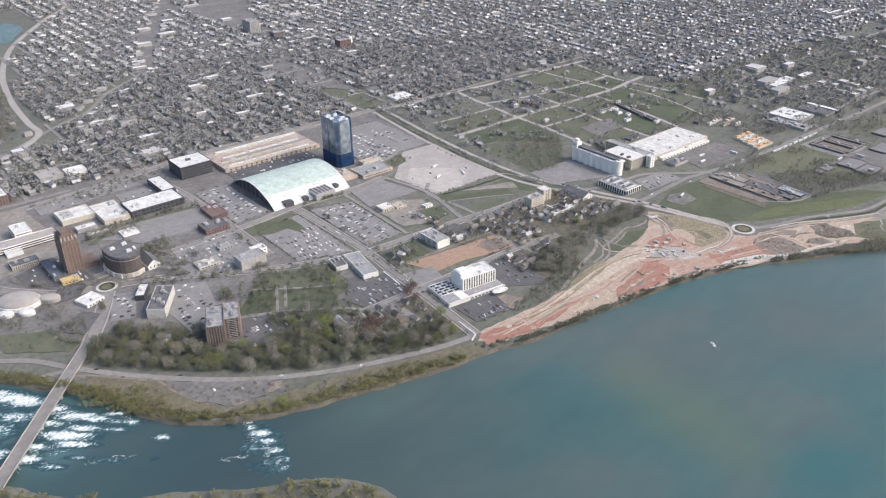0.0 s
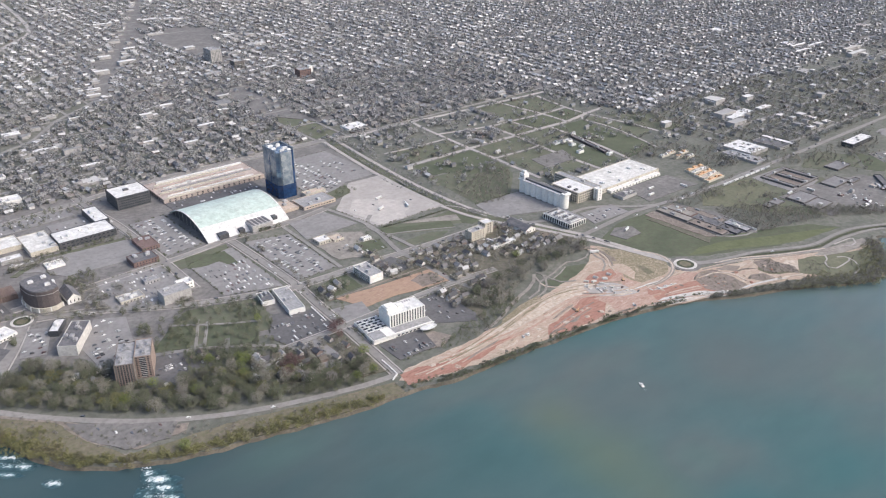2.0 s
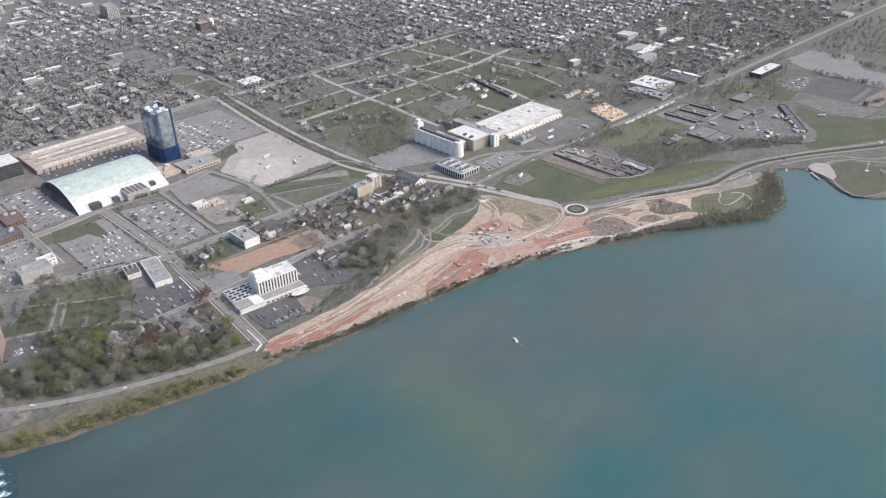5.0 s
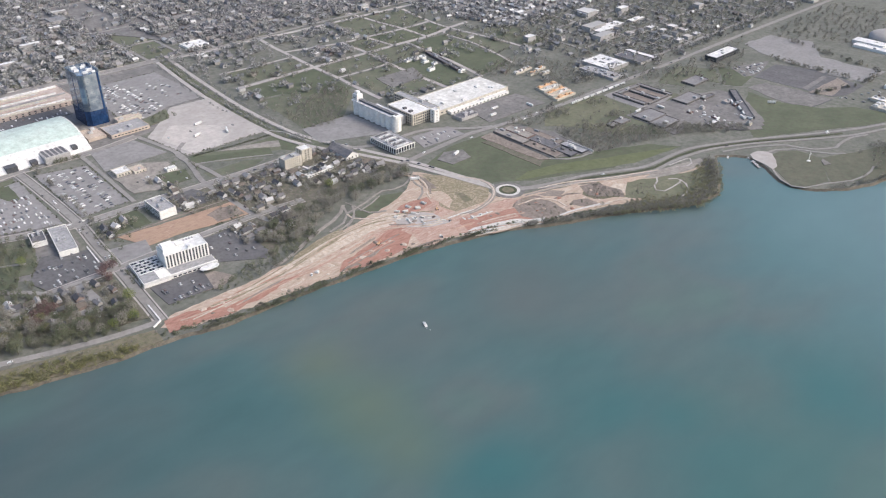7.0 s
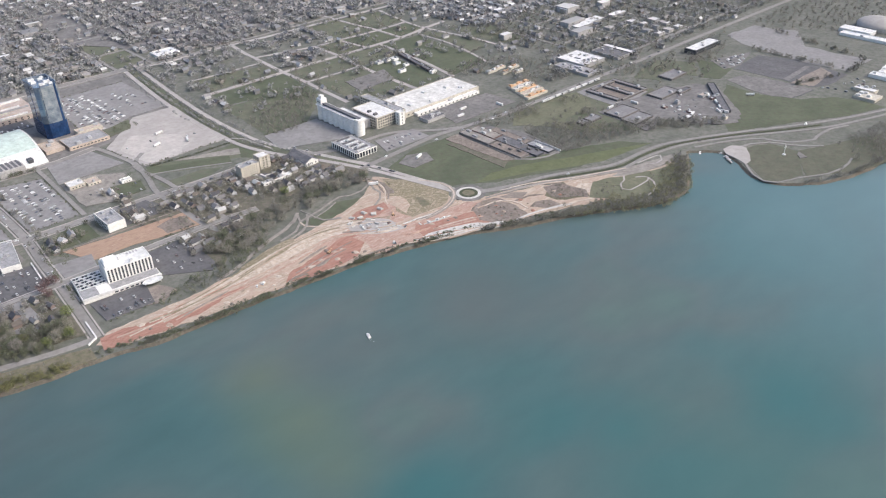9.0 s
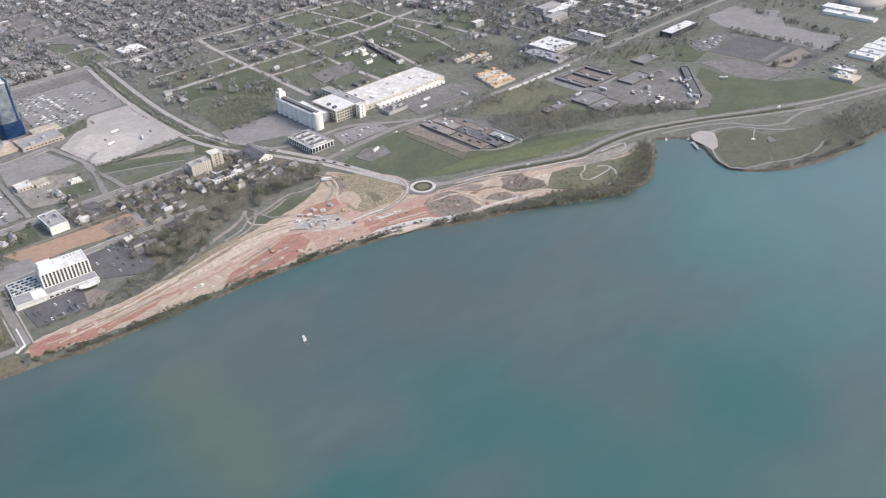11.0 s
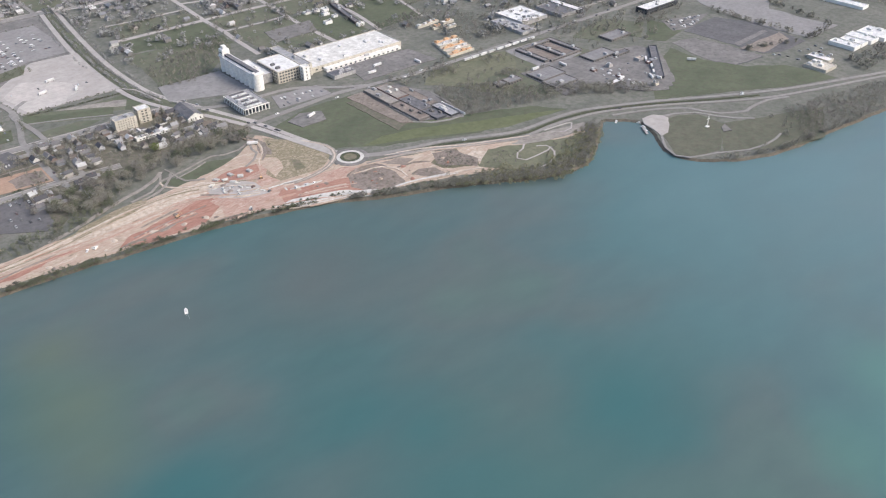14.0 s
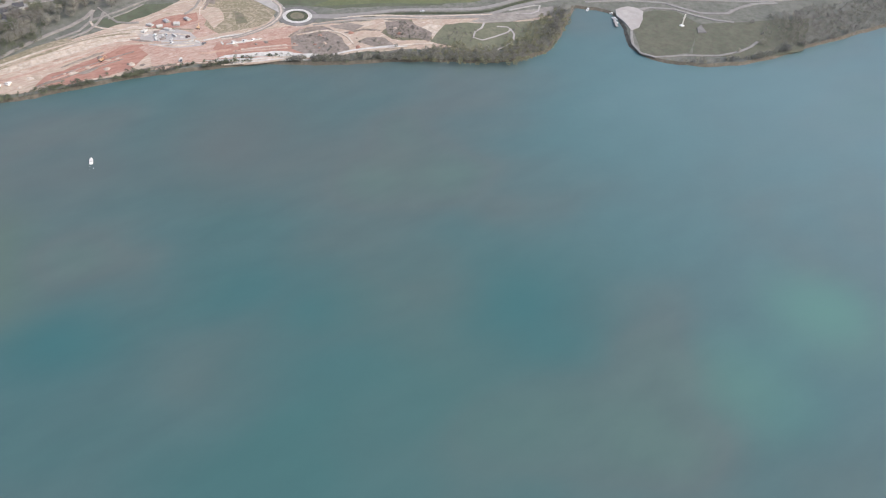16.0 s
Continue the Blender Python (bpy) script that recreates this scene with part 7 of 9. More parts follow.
works_brush += scatter([(930, 770), (945, 795), (985, 792), (990, 740), (975, 722), (942, 735)], 8, 604) + scatter([(1014, 737), (1032, 743), (1052, 730), (1050, 710)], 6, 605) + along([(880, 1010), (892, 985), (900, 965)], 2.5, 2.5, 606)
tree_stuff("works_brush", works_brush, [random.uniform(1.0, 3.2) for _ in works_brush], M_WOODS, 8, "low brown and olive brush on worked ground", 607, wide=.55)
woods_r = scatter([(1638, 490), (1704, 476), (1878, 438), (2300, 270), (2290, 215), (1960, 315), (1833, 367), (1715, 388), (1636, 404), (1560, 412), (1600, 440)], 6.2, 47) + scatter([(1470, 440), (1560, 420), (1620, 470), (1600, 500), (1560, 440)], 11, 147) + along([(1400, 462), (1440, 438), (1513, 412), (1612, 400), (1715, 386)], 2.2, 1.6, 148)
tree_stuff("woods", woods_r, [random.uniform(3, 8) for _ in woods_r], M_WOODS, 12, "bare grey riverside woods with olive buds", 48)
wood_l = scatter([(1205, 835), (1330, 800), (1420, 770), (1520, 690), (1560, 700), (1470, 790), (1380, 850), (1310, 935), (1232, 965)], 6.0, 49)
tree_stuff("woods", wood_l, [random.uniform(4, 9) for _ in wood_l], M_WOODS, 12, "bare brown woods behind the parkway", 50)
scrub = scatter([(872, 1300), (934, 1285), (1064, 1400), (1072, 1480), (960, 1420), (870, 1400)], 7.5, 51)
tree_stuff("scrub_trees", scrub, [random.uniform(4, 9) for _ in scrub], M_WOODS, 10, "bare brown scrub trees in the rough field", 52)
hot = scatter([(430, 905), (560, 915), (640, 945), (660, 990), (600, 1000), (560, 960), (450, 930)], 6.0, 53)
tree_stuff("scrub_trees", hot, [random.uniform(3, 8) for _ in hot], M_FOREST, 12, "dark olive scrub on the slope below the hotel", 54)
isle = scatter([(-790, 910), (-500, 715), (-150, 615), (15, 650), (44, 720), (28, 762), (-16, 806), (-80, 834), (-180, 904), (-262, 976), (-308, 1032), (-400, 1088), (-520, 1122)], 7.6, 55)
isle = [p for p in isle if not inside(p, plan([(-60, 775), (25, 735), (10, 700), (-90, 735)]))]
tree_stuff("island_trees", isle, [random.uniform(5, 10) for _ in isle], M_SHRUB, 7, "budding olive trees covering the island", 56, base=-.6)
park = scatter([(188, 1290), (305, 1250), (275, 1140), (90, 1200), (150, 1262)], 13, 57) + scatter([(120, 1180), (260, 1130), (250, 1075), (140, 1110)], 10, 58)
park += scatter([(95, 1195), (148, 1168), (186, 1240), (140, 1258)], 11, 357) + scatter([(200, 1130), (236, 1195), (265, 1172), (226, 1110)], 14, 358) + scatter([(232, 1241), (298, 1216), (274, 1182), (227, 1205)], 9, 359) + scatter([(90, 1190), (150, 1158), (240, 1094), (262, 1060), (200, 1056), (150, 1110)], 9, 361)
park += scatter([(198, 1001), (229, 1078), (262, 1062), (262, 1000), (330, 965), (330, 930), (246, 980)], 9, 360)
park += scatter([(127, 1163), (159, 1150), (218, 1109), (175, 1062), (162, 998), (98, 1048), (98, 1094)], 7.5, 671) + scatter([(215, 1021), (234, 987), (270, 965), (298, 946), (321, 948), (305, 919), (230, 936), (184, 971)], 8, 672) + scatter([(163, 1268), (178, 1247), (199, 1284), (186, 1306)], 6, 673) + scatter([(91, 1258), (106, 1246), (118, 1275), (105, 1285)], 5.5, 674) + scatter([(106, 1218), (146, 1186), (180, 1250), (137, 1279)], 12, 675)
tree_stuff("park_trees", park, [random.uniform(5, 10) for _ in park], M_FOREST, 16, "scattered olive trees of the downtown park", 59)
blvd = along([(864, 1907), (838, 1676), (824, 1485), (828, 1322), (850, 1235), (884, 1140)], 3.2, .7, 60) + along([(852, 1907), (826, 1676), (812, 1485), (816, 1322), (838, 1232)], 3.2, .7, 160) + along([(882, 1890), (858, 1676), (844, 1485), (848, 1330)], 6.5, 1.0, 61) + along([(832, 1900), (800, 1676), (792, 1485)], 8, 1.0, 62)
tree_stuff("avenue_trees", blvd, [random.uniform(3, 6) for _ in blvd], M_HAZETREES, 8, "rows of small bare trees along the boulevard", 63)
campus = scatter([(1280, 960), (1345, 1075), (1600, 1030), (1660, 900), (1560, 720), (1420, 770), (1330, 840)], 19, 64) + scatter([(1180, 1050), (1340, 1050), (1330, 1000), (1230, 985)], 9, 65)
campus += scatter([(1430, 1100), (1590, 1060), (1590, 1200), (1500, 1330), (1350, 1290), (1360, 1240), (1440, 1240)], 9, 66)
KEEP_CLEAR2 = [plan(rect(*q)) for q in ((1655, 1740, 890, 948), (1465, 1588, 890, 1010), (1398, 1480, 800, 896), (1328, 1400, 876, 908), (1476, 1690, 690, 862), (1540, 1640, 845, 895), (1362, 1424, 1050, 1090), (1440, 1490, 1205, 1235), (1558, 1680, 1048, 1178))]
campus += scatter([(1276, 1016), (1315, 987), (1350, 1010), (1320, 1044)], 7, 661) + scatter([(1394, 1000), (1402, 988), (1424, 1004), (1418, 1015)], 6, 662) + scatter([(1419, 985), (1432, 973), (1460, 993), (1449, 1004)], 6, 663) + scatter([(1373, 923), (1388, 907), (1419, 931), (1402, 943)], 6, 664)
campus += scatter([(1639, 971), (1682, 919), (1763, 949), (1797, 1003), (1720, 1019)], 10, 665) + scatter([(1602, 1007), (1647, 980), (1712, 1021), (1677, 1050)], 8, 666) + scatter([(1784, 941), (1840, 904), (1919, 939), (1869, 982)], 9, 667) + scatter([(1432, 777), (1476, 731), (1502, 743), (1455, 784)], 6, 668) + scatter([(1481, 1113), (1530, 1076), (1573, 1133), (1542, 1152)], 8, 669)
campus = [p for p in campus if not any(inside(p, q) for q in KEEP_CLEAR2)]
tree_stuff("campus_trees", campus, [random.uniform(4, 9) for _ in campus], M_WOODS, 12, "scattered bare and olive trees among low buildings", 67)
downtown = along([(10, 1398), (83, 1362), (181, 1300), (281, 1255), (355, 1230)], 9, 2, 68) + along([(222, 1346), (222, 1480), (216, 1640)], 11, 1.5, 69) + along([(60, 1560), (0, 1540)], 5, 4, 70)
downtown += scatter([(50, 1440), (120, 1480), (70, 1530), (40, 1480)], 8, 71) + scatter([(-240, 1340), (-150, 1290), (-110, 1330), (-120, 1400), (-240, 1400)], 15, 72)
downtown += scatter([(370, 1095), (475, 1180), (475, 1225), (370, 1225)], 12, 73) + along([(360, 1000), (368, 1100)], 6, 1.5, 74) + scatter([(555, 1300), (620, 1280), (620, 1340), (560, 1345)], 13, 75)
downtown += along([(-40, 1600), (60, 1650), (215, 1630)], 4, 2.5, 170) + along([(222, 1610), (222, 1640)], 4, 1, 171) + along([(-20, 1395), (60, 1365), (150, 1315)], 6, 2, 172) + scatter([(60, 1490), (120, 1510), (110, 1540), (60, 1530)], 6, 173) + along([(-110, 1440), (-60, 1440), (-20, 1450)], 5, 1.5, 174) + along([(-75, 1330), (-60, 1380)], 5, 1, 175) + along([(100, 1420), (60, 1390)], 5, 2, 176) + scatter([(-230, 1400), (-190, 1380), (-160, 1420), (-220, 1440)], 7, 177) + along([(380, 1490), (480, 1480)], 5, 1, 178) + along([(90, 1640), (200, 1645)], 5, 2, 179)
downtown += scatter([(90, 1800), (250, 1850), (250, 1880), (-60, 1845)], 10, 76) + along([(-300, 1905), (200, 1915), (600, 1925)], 7, 4, 77) + scatter([(650, 1530), (715, 1545), (700, 1580), (660, 1570)], 8, 78)
grey = scatter([(62, 1523), (111, 1510), (99, 1407), (70, 1366), (44, 1427), (37, 1460)], 7, 501) + scatter([(117, 1447), (154, 1444), (137, 1374), (98, 1381)], 8, 502) + scatter([(5, 1662), (94, 1634), (91, 1596), (-11, 1614)], 6.5, 503) + scatter([(-140, 1482), (-103, 1451), (-119, 1373), (-154, 1371)], 8, 504) + scatter([(-152, 1348), (-98, 1355), (-113, 1284), (-158, 1274)], 7, 505) + scatter([(204, 1290), (307, 1230), (303, 1206), (205, 1251)], 9, 506)
grey += along([(-42, 1436), (17, 1410), (144, 1342), (214, 1308)], 4.5, 2, 507) + along([(-158, 1548), (-107, 1467), (-46, 1452)], 5, 2, 508) + along([(397, 1496), (393, 1362), (393, 1212)], 6, 1.5, 509)
tree_stuff("bare_street_trees", grey, [random.uniform(4, 9) for _ in grey], M_WOODS, 11, "bare grey trees round downtown buildings", 510)
downtown += [(u * K, v * K) for u, v in ((188, 1308), (194, 1312), (182, 1312), (200, 1310), (96, 1262), (102, 1258), (92, 1256), (108, 1262), (50, 1215), (85, 1215))]
tree_stuff("street_trees", downtown, [random.uniform(3, 8) for _ in downtown], M_FOREST, 12, "scattered street trees downtown", 79)

edges = []
for q in ([(258, 1290), (258, 1440), (358, 1458), (356, 1255), (258, 1290)], [(386, 1256), (386, 1462), (474, 1438), (468, 1256), (386, 1256)], [(243, 1500), (243, 1690), (318, 1690), (324, 1508), (243, 1500)], [(115, 1480), (222, 1478), (222, 1335), (150, 1335)],
          [(262, 1078), (250, 1120), (290, 1180)], [(632, 1352), (812, 1350)], [(610, 1545), (630, 1815), (800, 1815)], [(481, 985), (482, 1062), (556, 1062), (556, 965)], [(372, 930), (442, 926)], [(862, 1308), (985, 1304)], [(632, 1352), (612, 1480)], [(425, 1076), (533, 1084), (604, 1090)]):
    edges += along(q, 3.6, .5, 83)
edges += along([(637, 1342), (714, 1332), (800, 1327)], .9, .5, 84)
tree_stuff("hedge_shrubs", edges, [random.uniform(1.2, 3) for _ in edges], M_FOREST, 6, "low hedges and young trees edging car parks", 84, wide=.45)

# ---- houses ----
def house_kind(seed, w, l, h, rise, ell):
    """A gabled timber house with a rear ell and porch; ridge along y."""
    root = empty("house", 0, 0)
    tagged(root, "weathered two-storey timber house with a shingled gable roof", "house")
    def gable(x0, x1, y0, y1, h, rise, ov=.45):
        xm = (x0 + x1) / 2
        wall = ([(x0, y0, -.3), (x1, y0, -.3), (x1, y1, -.3), (x0, y1, -.3), (x0, y0, h), (x1, y0, h), (x1, y1, h), (x0, y1, h), (xm, y0, h + rise), (xm, y1, h + rise)],
                [(0, 1, 5, 8, 4), (2, 3, 7, 9, 6), (1, 2, 6, 5), (3, 0, 4, 7)])
        k = rise / (xm - x0)
        e = h - ov * k
        rv = []
        for y in (y0 - ov, y1 + ov):
            rv += [(x0 - ov, y, e + .05), (xm, y, h + rise + .05), (x1 + ov, y, e + .05), (x1 + ov, y, e + .3), (xm, y, h + rise + .32), (x0 - ov, y, e + .3)]
        rf = [(5, 4, 10, 11), (4, 3, 9, 10), (0, 6, 7, 1), (1, 7, 8, 2), (0, 5, 11, 6), (2, 8, 9, 3), (0, 1, 4, 5), (1, 2, 3, 4), (6, 11, 10, 7), (7, 10, 9, 8)]
        return wall, (rv, rf)
    w1, r1 = gable(-w / 2, w / 2, -l / 2, l / 2, h, rise)
    part("wall", mesh_of("wall", *w1, M_OWNWALL), root)
    part("roof", mesh_of("roof", *r1, M_OWNROOF), root)
    w2, r2 = gable(-w * .36, w * .36, l / 2 + .05, l / 2 + ell, h * .62, rise * .7)
    part("ell", mesh_of("ell", *w2, M_OWNWALL), root)
    part("ell_roof", mesh_of("ell_roof", *r2, M_OWNROOF), root)
    part("porch", mesh_of("porch", *joined(box(-w * .48, w * .48, -l / 2 - 2.2, -l / 2 - .05, 2.5, 2.9), box(-w * .46, -w * .42, -l / 2 - 2.1, -l / 2 - 1.9, -.3, 2.5), box(w * .42, w * .46, -l / 2 - 2.1, -l / 2 - 1.9, -.3, 2.5)), M_OWNROOF), root)
    part("chimney", mesh_of("chimney", *box(w * .12, w * .12 + .8, l * .1, l * .1 + .8, h, h + rise + 1.0), M_REDBRICK), root)
    return root


HOUSES = [house_kind(0, 8, 11, 5.6, 3.4, 4), house_kind(1, 7.2, 12, 5.8, 3.0, 3.5), house_kind(2, 9.5, 10, 5.0, 3.2, 4.5), house_kind(3, 7.6, 13.5, 4.6, 3.6, 3)]
spots = []
rnd = random.Random(8)
for u, v0, v1 in ((528, 1166, 1222), (540, 1232, 1300), (588, 1160, 1220), (616, 1000, 1210), (640, 1010, 1210), (664, 1070, 1210), (690, 1070, 1205), (716, 1070, 1200), (738, 1070, 1165), (575, 1000, 1068), (556, 1010, 1066)):
    v = v0
    while v < v1:
        if abs(v - 1070) > 9 and rnd.random() < .8:
            spots.append((u + rnd.uniform(-5, 5), v, rnd.choice((90, -90, 0)) + rnd.uniform(-9, 9)))
        v += rnd.uniform(17, 24)
for u, v in ((318, 1050), (300, 1000), (285, 1030), (262, 1045), (318, 985), (330, 1020), (240, 1060), (225, 1035), (205, 1065), (275, 1060), (395, 1190), (412, 1185), (395, 1165), (430, 1195), (-5, 1180), (10, 1200), (160, 1120), (145, 1140)):
    spots.append((u, v, rnd.uniform(-12, 12)))
for u, v in ((207, 1077), (211, 1063), (193, 1053), (205, 1044), (181, 1029), (211, 1011), (261, 1044), (235, 996), (241, 982), (229, 1059), (280, 1009), (256, 1018)):
    spots.append((u, v, rnd.choice((0, 90)) + rnd.uniform(-12, 12)))
for u, v in ((796, 1070), (815, 1078), (835, 1088), (855, 1095), (870, 1072), (1345, 1500), (1385, 1495), (1395, 1450), (1150, 1600), (1180, 1640), (1300, 1620), (1130, 1520), (1000, 1600), (960, 1640), (1500, 1640), (770, 1130), (790, 1140), (812, 1130), (832, 1140), (775, 1100), (800, 1095), (825, 1100), (848, 1110), (765, 1075), (790, 1068), (840, 1075), (860, 1085), (815, 1165), (838, 1168), (808, 1195), (830, 1185)):
    spots.append((u, v, rnd.choice((0, 90)) + rnd.uniform(-8, 8)))
placed = set()
for i, (u, v, a) in enumerate(spots):
    q = rnd.randrange(4)
    m = pose(u * K, v * K, 0, 0, 0, a) @ Matrix.Scale(rnd.uniform(.78, .98), 4)
    if q not in placed:
        HOUSES[q].matrix_basis = m
        tagged(HOUSES[q], group="houses of the riverside streets")
        placed.add(q)
    else:
        copy_thing(HOUSES[q], m)
yard = []
for u, v, a in spots:
    for _ in range(9):
        if rnd.random() < .8:
            yard.append((u * K + rnd.choice((-1, 1)) * rnd.uniform(6, 10), v * K + rnd.uniform(-9, 9)))
yard += scatter([(520, 1160), (600, 1232), (700, 1214), (850, 1190), (905, 1050), (780, 1045), (690, 1030), (600, 1000), (556, 1062)], 15, 811)
tree_stuff("yard_trees", yard, [rnd.uniform(4, 9) for _ in yard], M_BARE, 11, "bare and olive yard trees among houses", 81)

lots = []
for q, kind in VACANT:
    lots += along(q + q[:1], (14, 7)[kind], 2.5, rnd.randrange(999)) + scatter(q, (80, 26)[kind], rnd.randrange(999))
lots += scatter(rect(868, 1076, 1400, 1500), 16, 402)
tree_stuff("lot_trees", lots, [rnd.uniform(3, 8) for _ in lots], M_WOODS, 8, "scattered bare trees round vacant city blocks", 85)

# the city beyond: blocks of small houses, flat-roofed shops and bare street trees
FIELDS = [q for q, _ in VACANT] + [rect(835, 930, 1905, 2520), rect(930, 1010, 1900, 1965), rect(1000, 1070, 2860, 2990), rect(1165, 1195, 2480, 2515), rect(860, 1090, 1270, 1510),
          [(2081, 988), (2168, 962), (2091, 654), (1963, 630), (1994, 915)], rect(1592, 1780, 1040, 1180), rect(-130, -60, 1890, 1955), rect(0, 115, 1950, 2015), rect(1845, 1975, 950, 995), rect(1430, 1600, 1040, 1252)]
AVENUES = [smooth_line(q, 18) for q in ([(-60, 2150), (160, 2325), (253, 2385), (354, 2518), (511, 2660), (634, 2894), (736, 3119), (863, 3375), (1014, 3678), (1300, 4300)], [(-23, 2163), (60, 2235), (104, 2300), (104, 2400), (121, 2621), (163, 2875), (232, 3113), (324, 3328), (510, 3635), (655, 3856), (720, 4250), (760, 4700)])]


BLOCK_STREETS = (([(885, 1592), (1004, 1592), (1098, 1592), (1180, 1593), (1265, 1590), (1389, 1590), (1464, 1588), (1573, 1606), (1640, 1612)], 8.5), ([(1122, 1865), (1112, 1793), (1108, 1734), (1099, 1590), (1098, 1502), (1092, 1422), (1088, 1330)], 7.5),
               ([(1262, 1700), (1262, 1590), (1250, 1482), (1245, 1395), (1244, 1282)], 7.5), ([(1389, 1590), (1388, 1545), (1376, 1403), (1355, 1278)], 7.0), ([(1573, 1606), (1519, 1579), (1519, 1476), (1500, 1364), (1479, 1288)], 5.0),
               ([(1445, 1906), (1450, 1799), (1463, 1683), (1464, 1588)], 6.5), ([(1588, 1827), (1565, 1687), (1564, 1600), (1587, 1452), (1592, 1369)], 6.0), ([(1338, 1695), (1350, 1590)], 6.0), ([(1100, 1497), (1186, 1492), (1250, 1494)], 4.5),
               ([(1108, 1734), (1262, 1696), (1338, 1692), (1463, 1683), (1565, 1687)], 6.0), ([(850, 1888), (951, 1868), (1107, 1868), (1230, 1858), (1445, 1852), (1640, 1846)], 9.0), ([(905, 1700), (1000, 1692), (1108, 1690)], 5.0))
BLOCK_POINTS = [p for q, _ in BLOCK_STREETS for p in smooth_line(q, 12)]
NO_BUILD = [[(-200, 3900), (500, 3900), (420, 3520), (300, 3310), (200, 3180), (-200, 3200)], [(1143, 3570), (1255, 3477), (1132, 3023), (1009, 3005), (977, 3347)], rect(840, 1010, 1150, 1320), [(2081, 1000), (2190, 975), (2110, 640), (1950, 615), (1980, 920)], rect(1130, 1345, 1040, 1270), rect(1010, 1120, 1150, 1300), rect(1140, 1285, 1355, 1440), rect(1320, 1405, 1320, 1485), rect(860, 1090, 1270, 1400)]


def built_up(u, v):
    """How densely the plan is built at a place: 1 houses, 0 none."""
    ang = math.degrees(math.atan2(v, u + 360))
    if math.hypot(u + 150, v) > 5300 or ang > 88 or ang < 10:
        return 0
    if any(inside((u, v), q) for q in NO_BUILD):
        return 0
    if any(inside((u, v), q) for q in FIELDS):
        return 0.07
    for line in AVENUES:
        for x, y in line:
            if abs(x - u) < 20 and abs(y - v) < 20:
                return 0
    if v < 1905 and u < 865:
        return 0
    if u > 1560 and v < 1500:
        return 0 if v < 1045 else 0.22
    if v < 1260:
        return 0
    if v < 1880 and u < 1640:
        if any(abs(x - u) < 13 and abs(y - v) < 13 for x, y in BLOCK_POINTS):
            return 0
        if 1105 < u < 1245 and 1605 < v < 1700:
            return 1.0
        return 0.5 if u < 1095 or v > 1705 else 0.2
    if u < 140 and v > 2250:
        return 0.1
    return 0.95


hv, hf, hm = [], [], []
tp, th = [], []
flat_v, flat_f, flat_m = [], [], []
rnd = random.Random(77)
BU, BV = 86.5, 158.5


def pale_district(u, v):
    """Far districts: light roofs, wide streets and fewer trees, partly standing in for haze."""
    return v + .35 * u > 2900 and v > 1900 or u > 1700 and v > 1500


def add_house(x, y, w, l, h, rise, a):
    o = len(hv)
    c, s = math.cos(a), math.sin(a)
    for px, py, pz in ((-w, -l, 0), (w, -l, 0), (w, l, 0), (-w, l, 0), (-w, -l, h), (w, -l, h), (w, l, h), (-w, l, h), (0, -l, h + rise), (0, l, h + rise)):
        hv.append((x + px * c - py * s, y + px * s + py * c, pz))
    hf.extend([(o, o + 1, o + 5, o + 8, o + 4), (o + 2, o + 3, o + 7, o + 9, o + 6), (o + 1, o + 2, o + 6, o + 5), (o + 3, o, o + 4, o + 7)])
    hm.extend([0, 0, 0, 0])
    o2 = len(hv)
    e = .5
    k = e * rise / w
    for px, py, pz in ((-w - e, -l - e, h - k + .1), (0, -l - e, h + rise + .1), (w + e, -l - e, h - k + .1), (-w - e, l + e, h - k + .1), (0, l + e, h + rise + .1), (w + e, l + e, h - k + .1)):
        hv.append((x + px * c - py * s, y + px * s + py * c, pz))
    hf.extend([(o2, o2 + 1, o2 + 4, o2 + 3), (o2 + 1, o2 + 2, o2 + 5, o2 + 4)])
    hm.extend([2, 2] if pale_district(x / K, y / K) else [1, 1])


def add_flat(x, y, w, l, h, top=1):
    v, f = box(x - w, x + w, y - l, y + l, -.2, h)
    o = len(flat_v)
    flat_v.extend(v)
    flat_f.extend([[i + o for i in q] for q in f])
    flat_m.extend([top, 0, 0, 0, 0, 0])


street_pieces = []
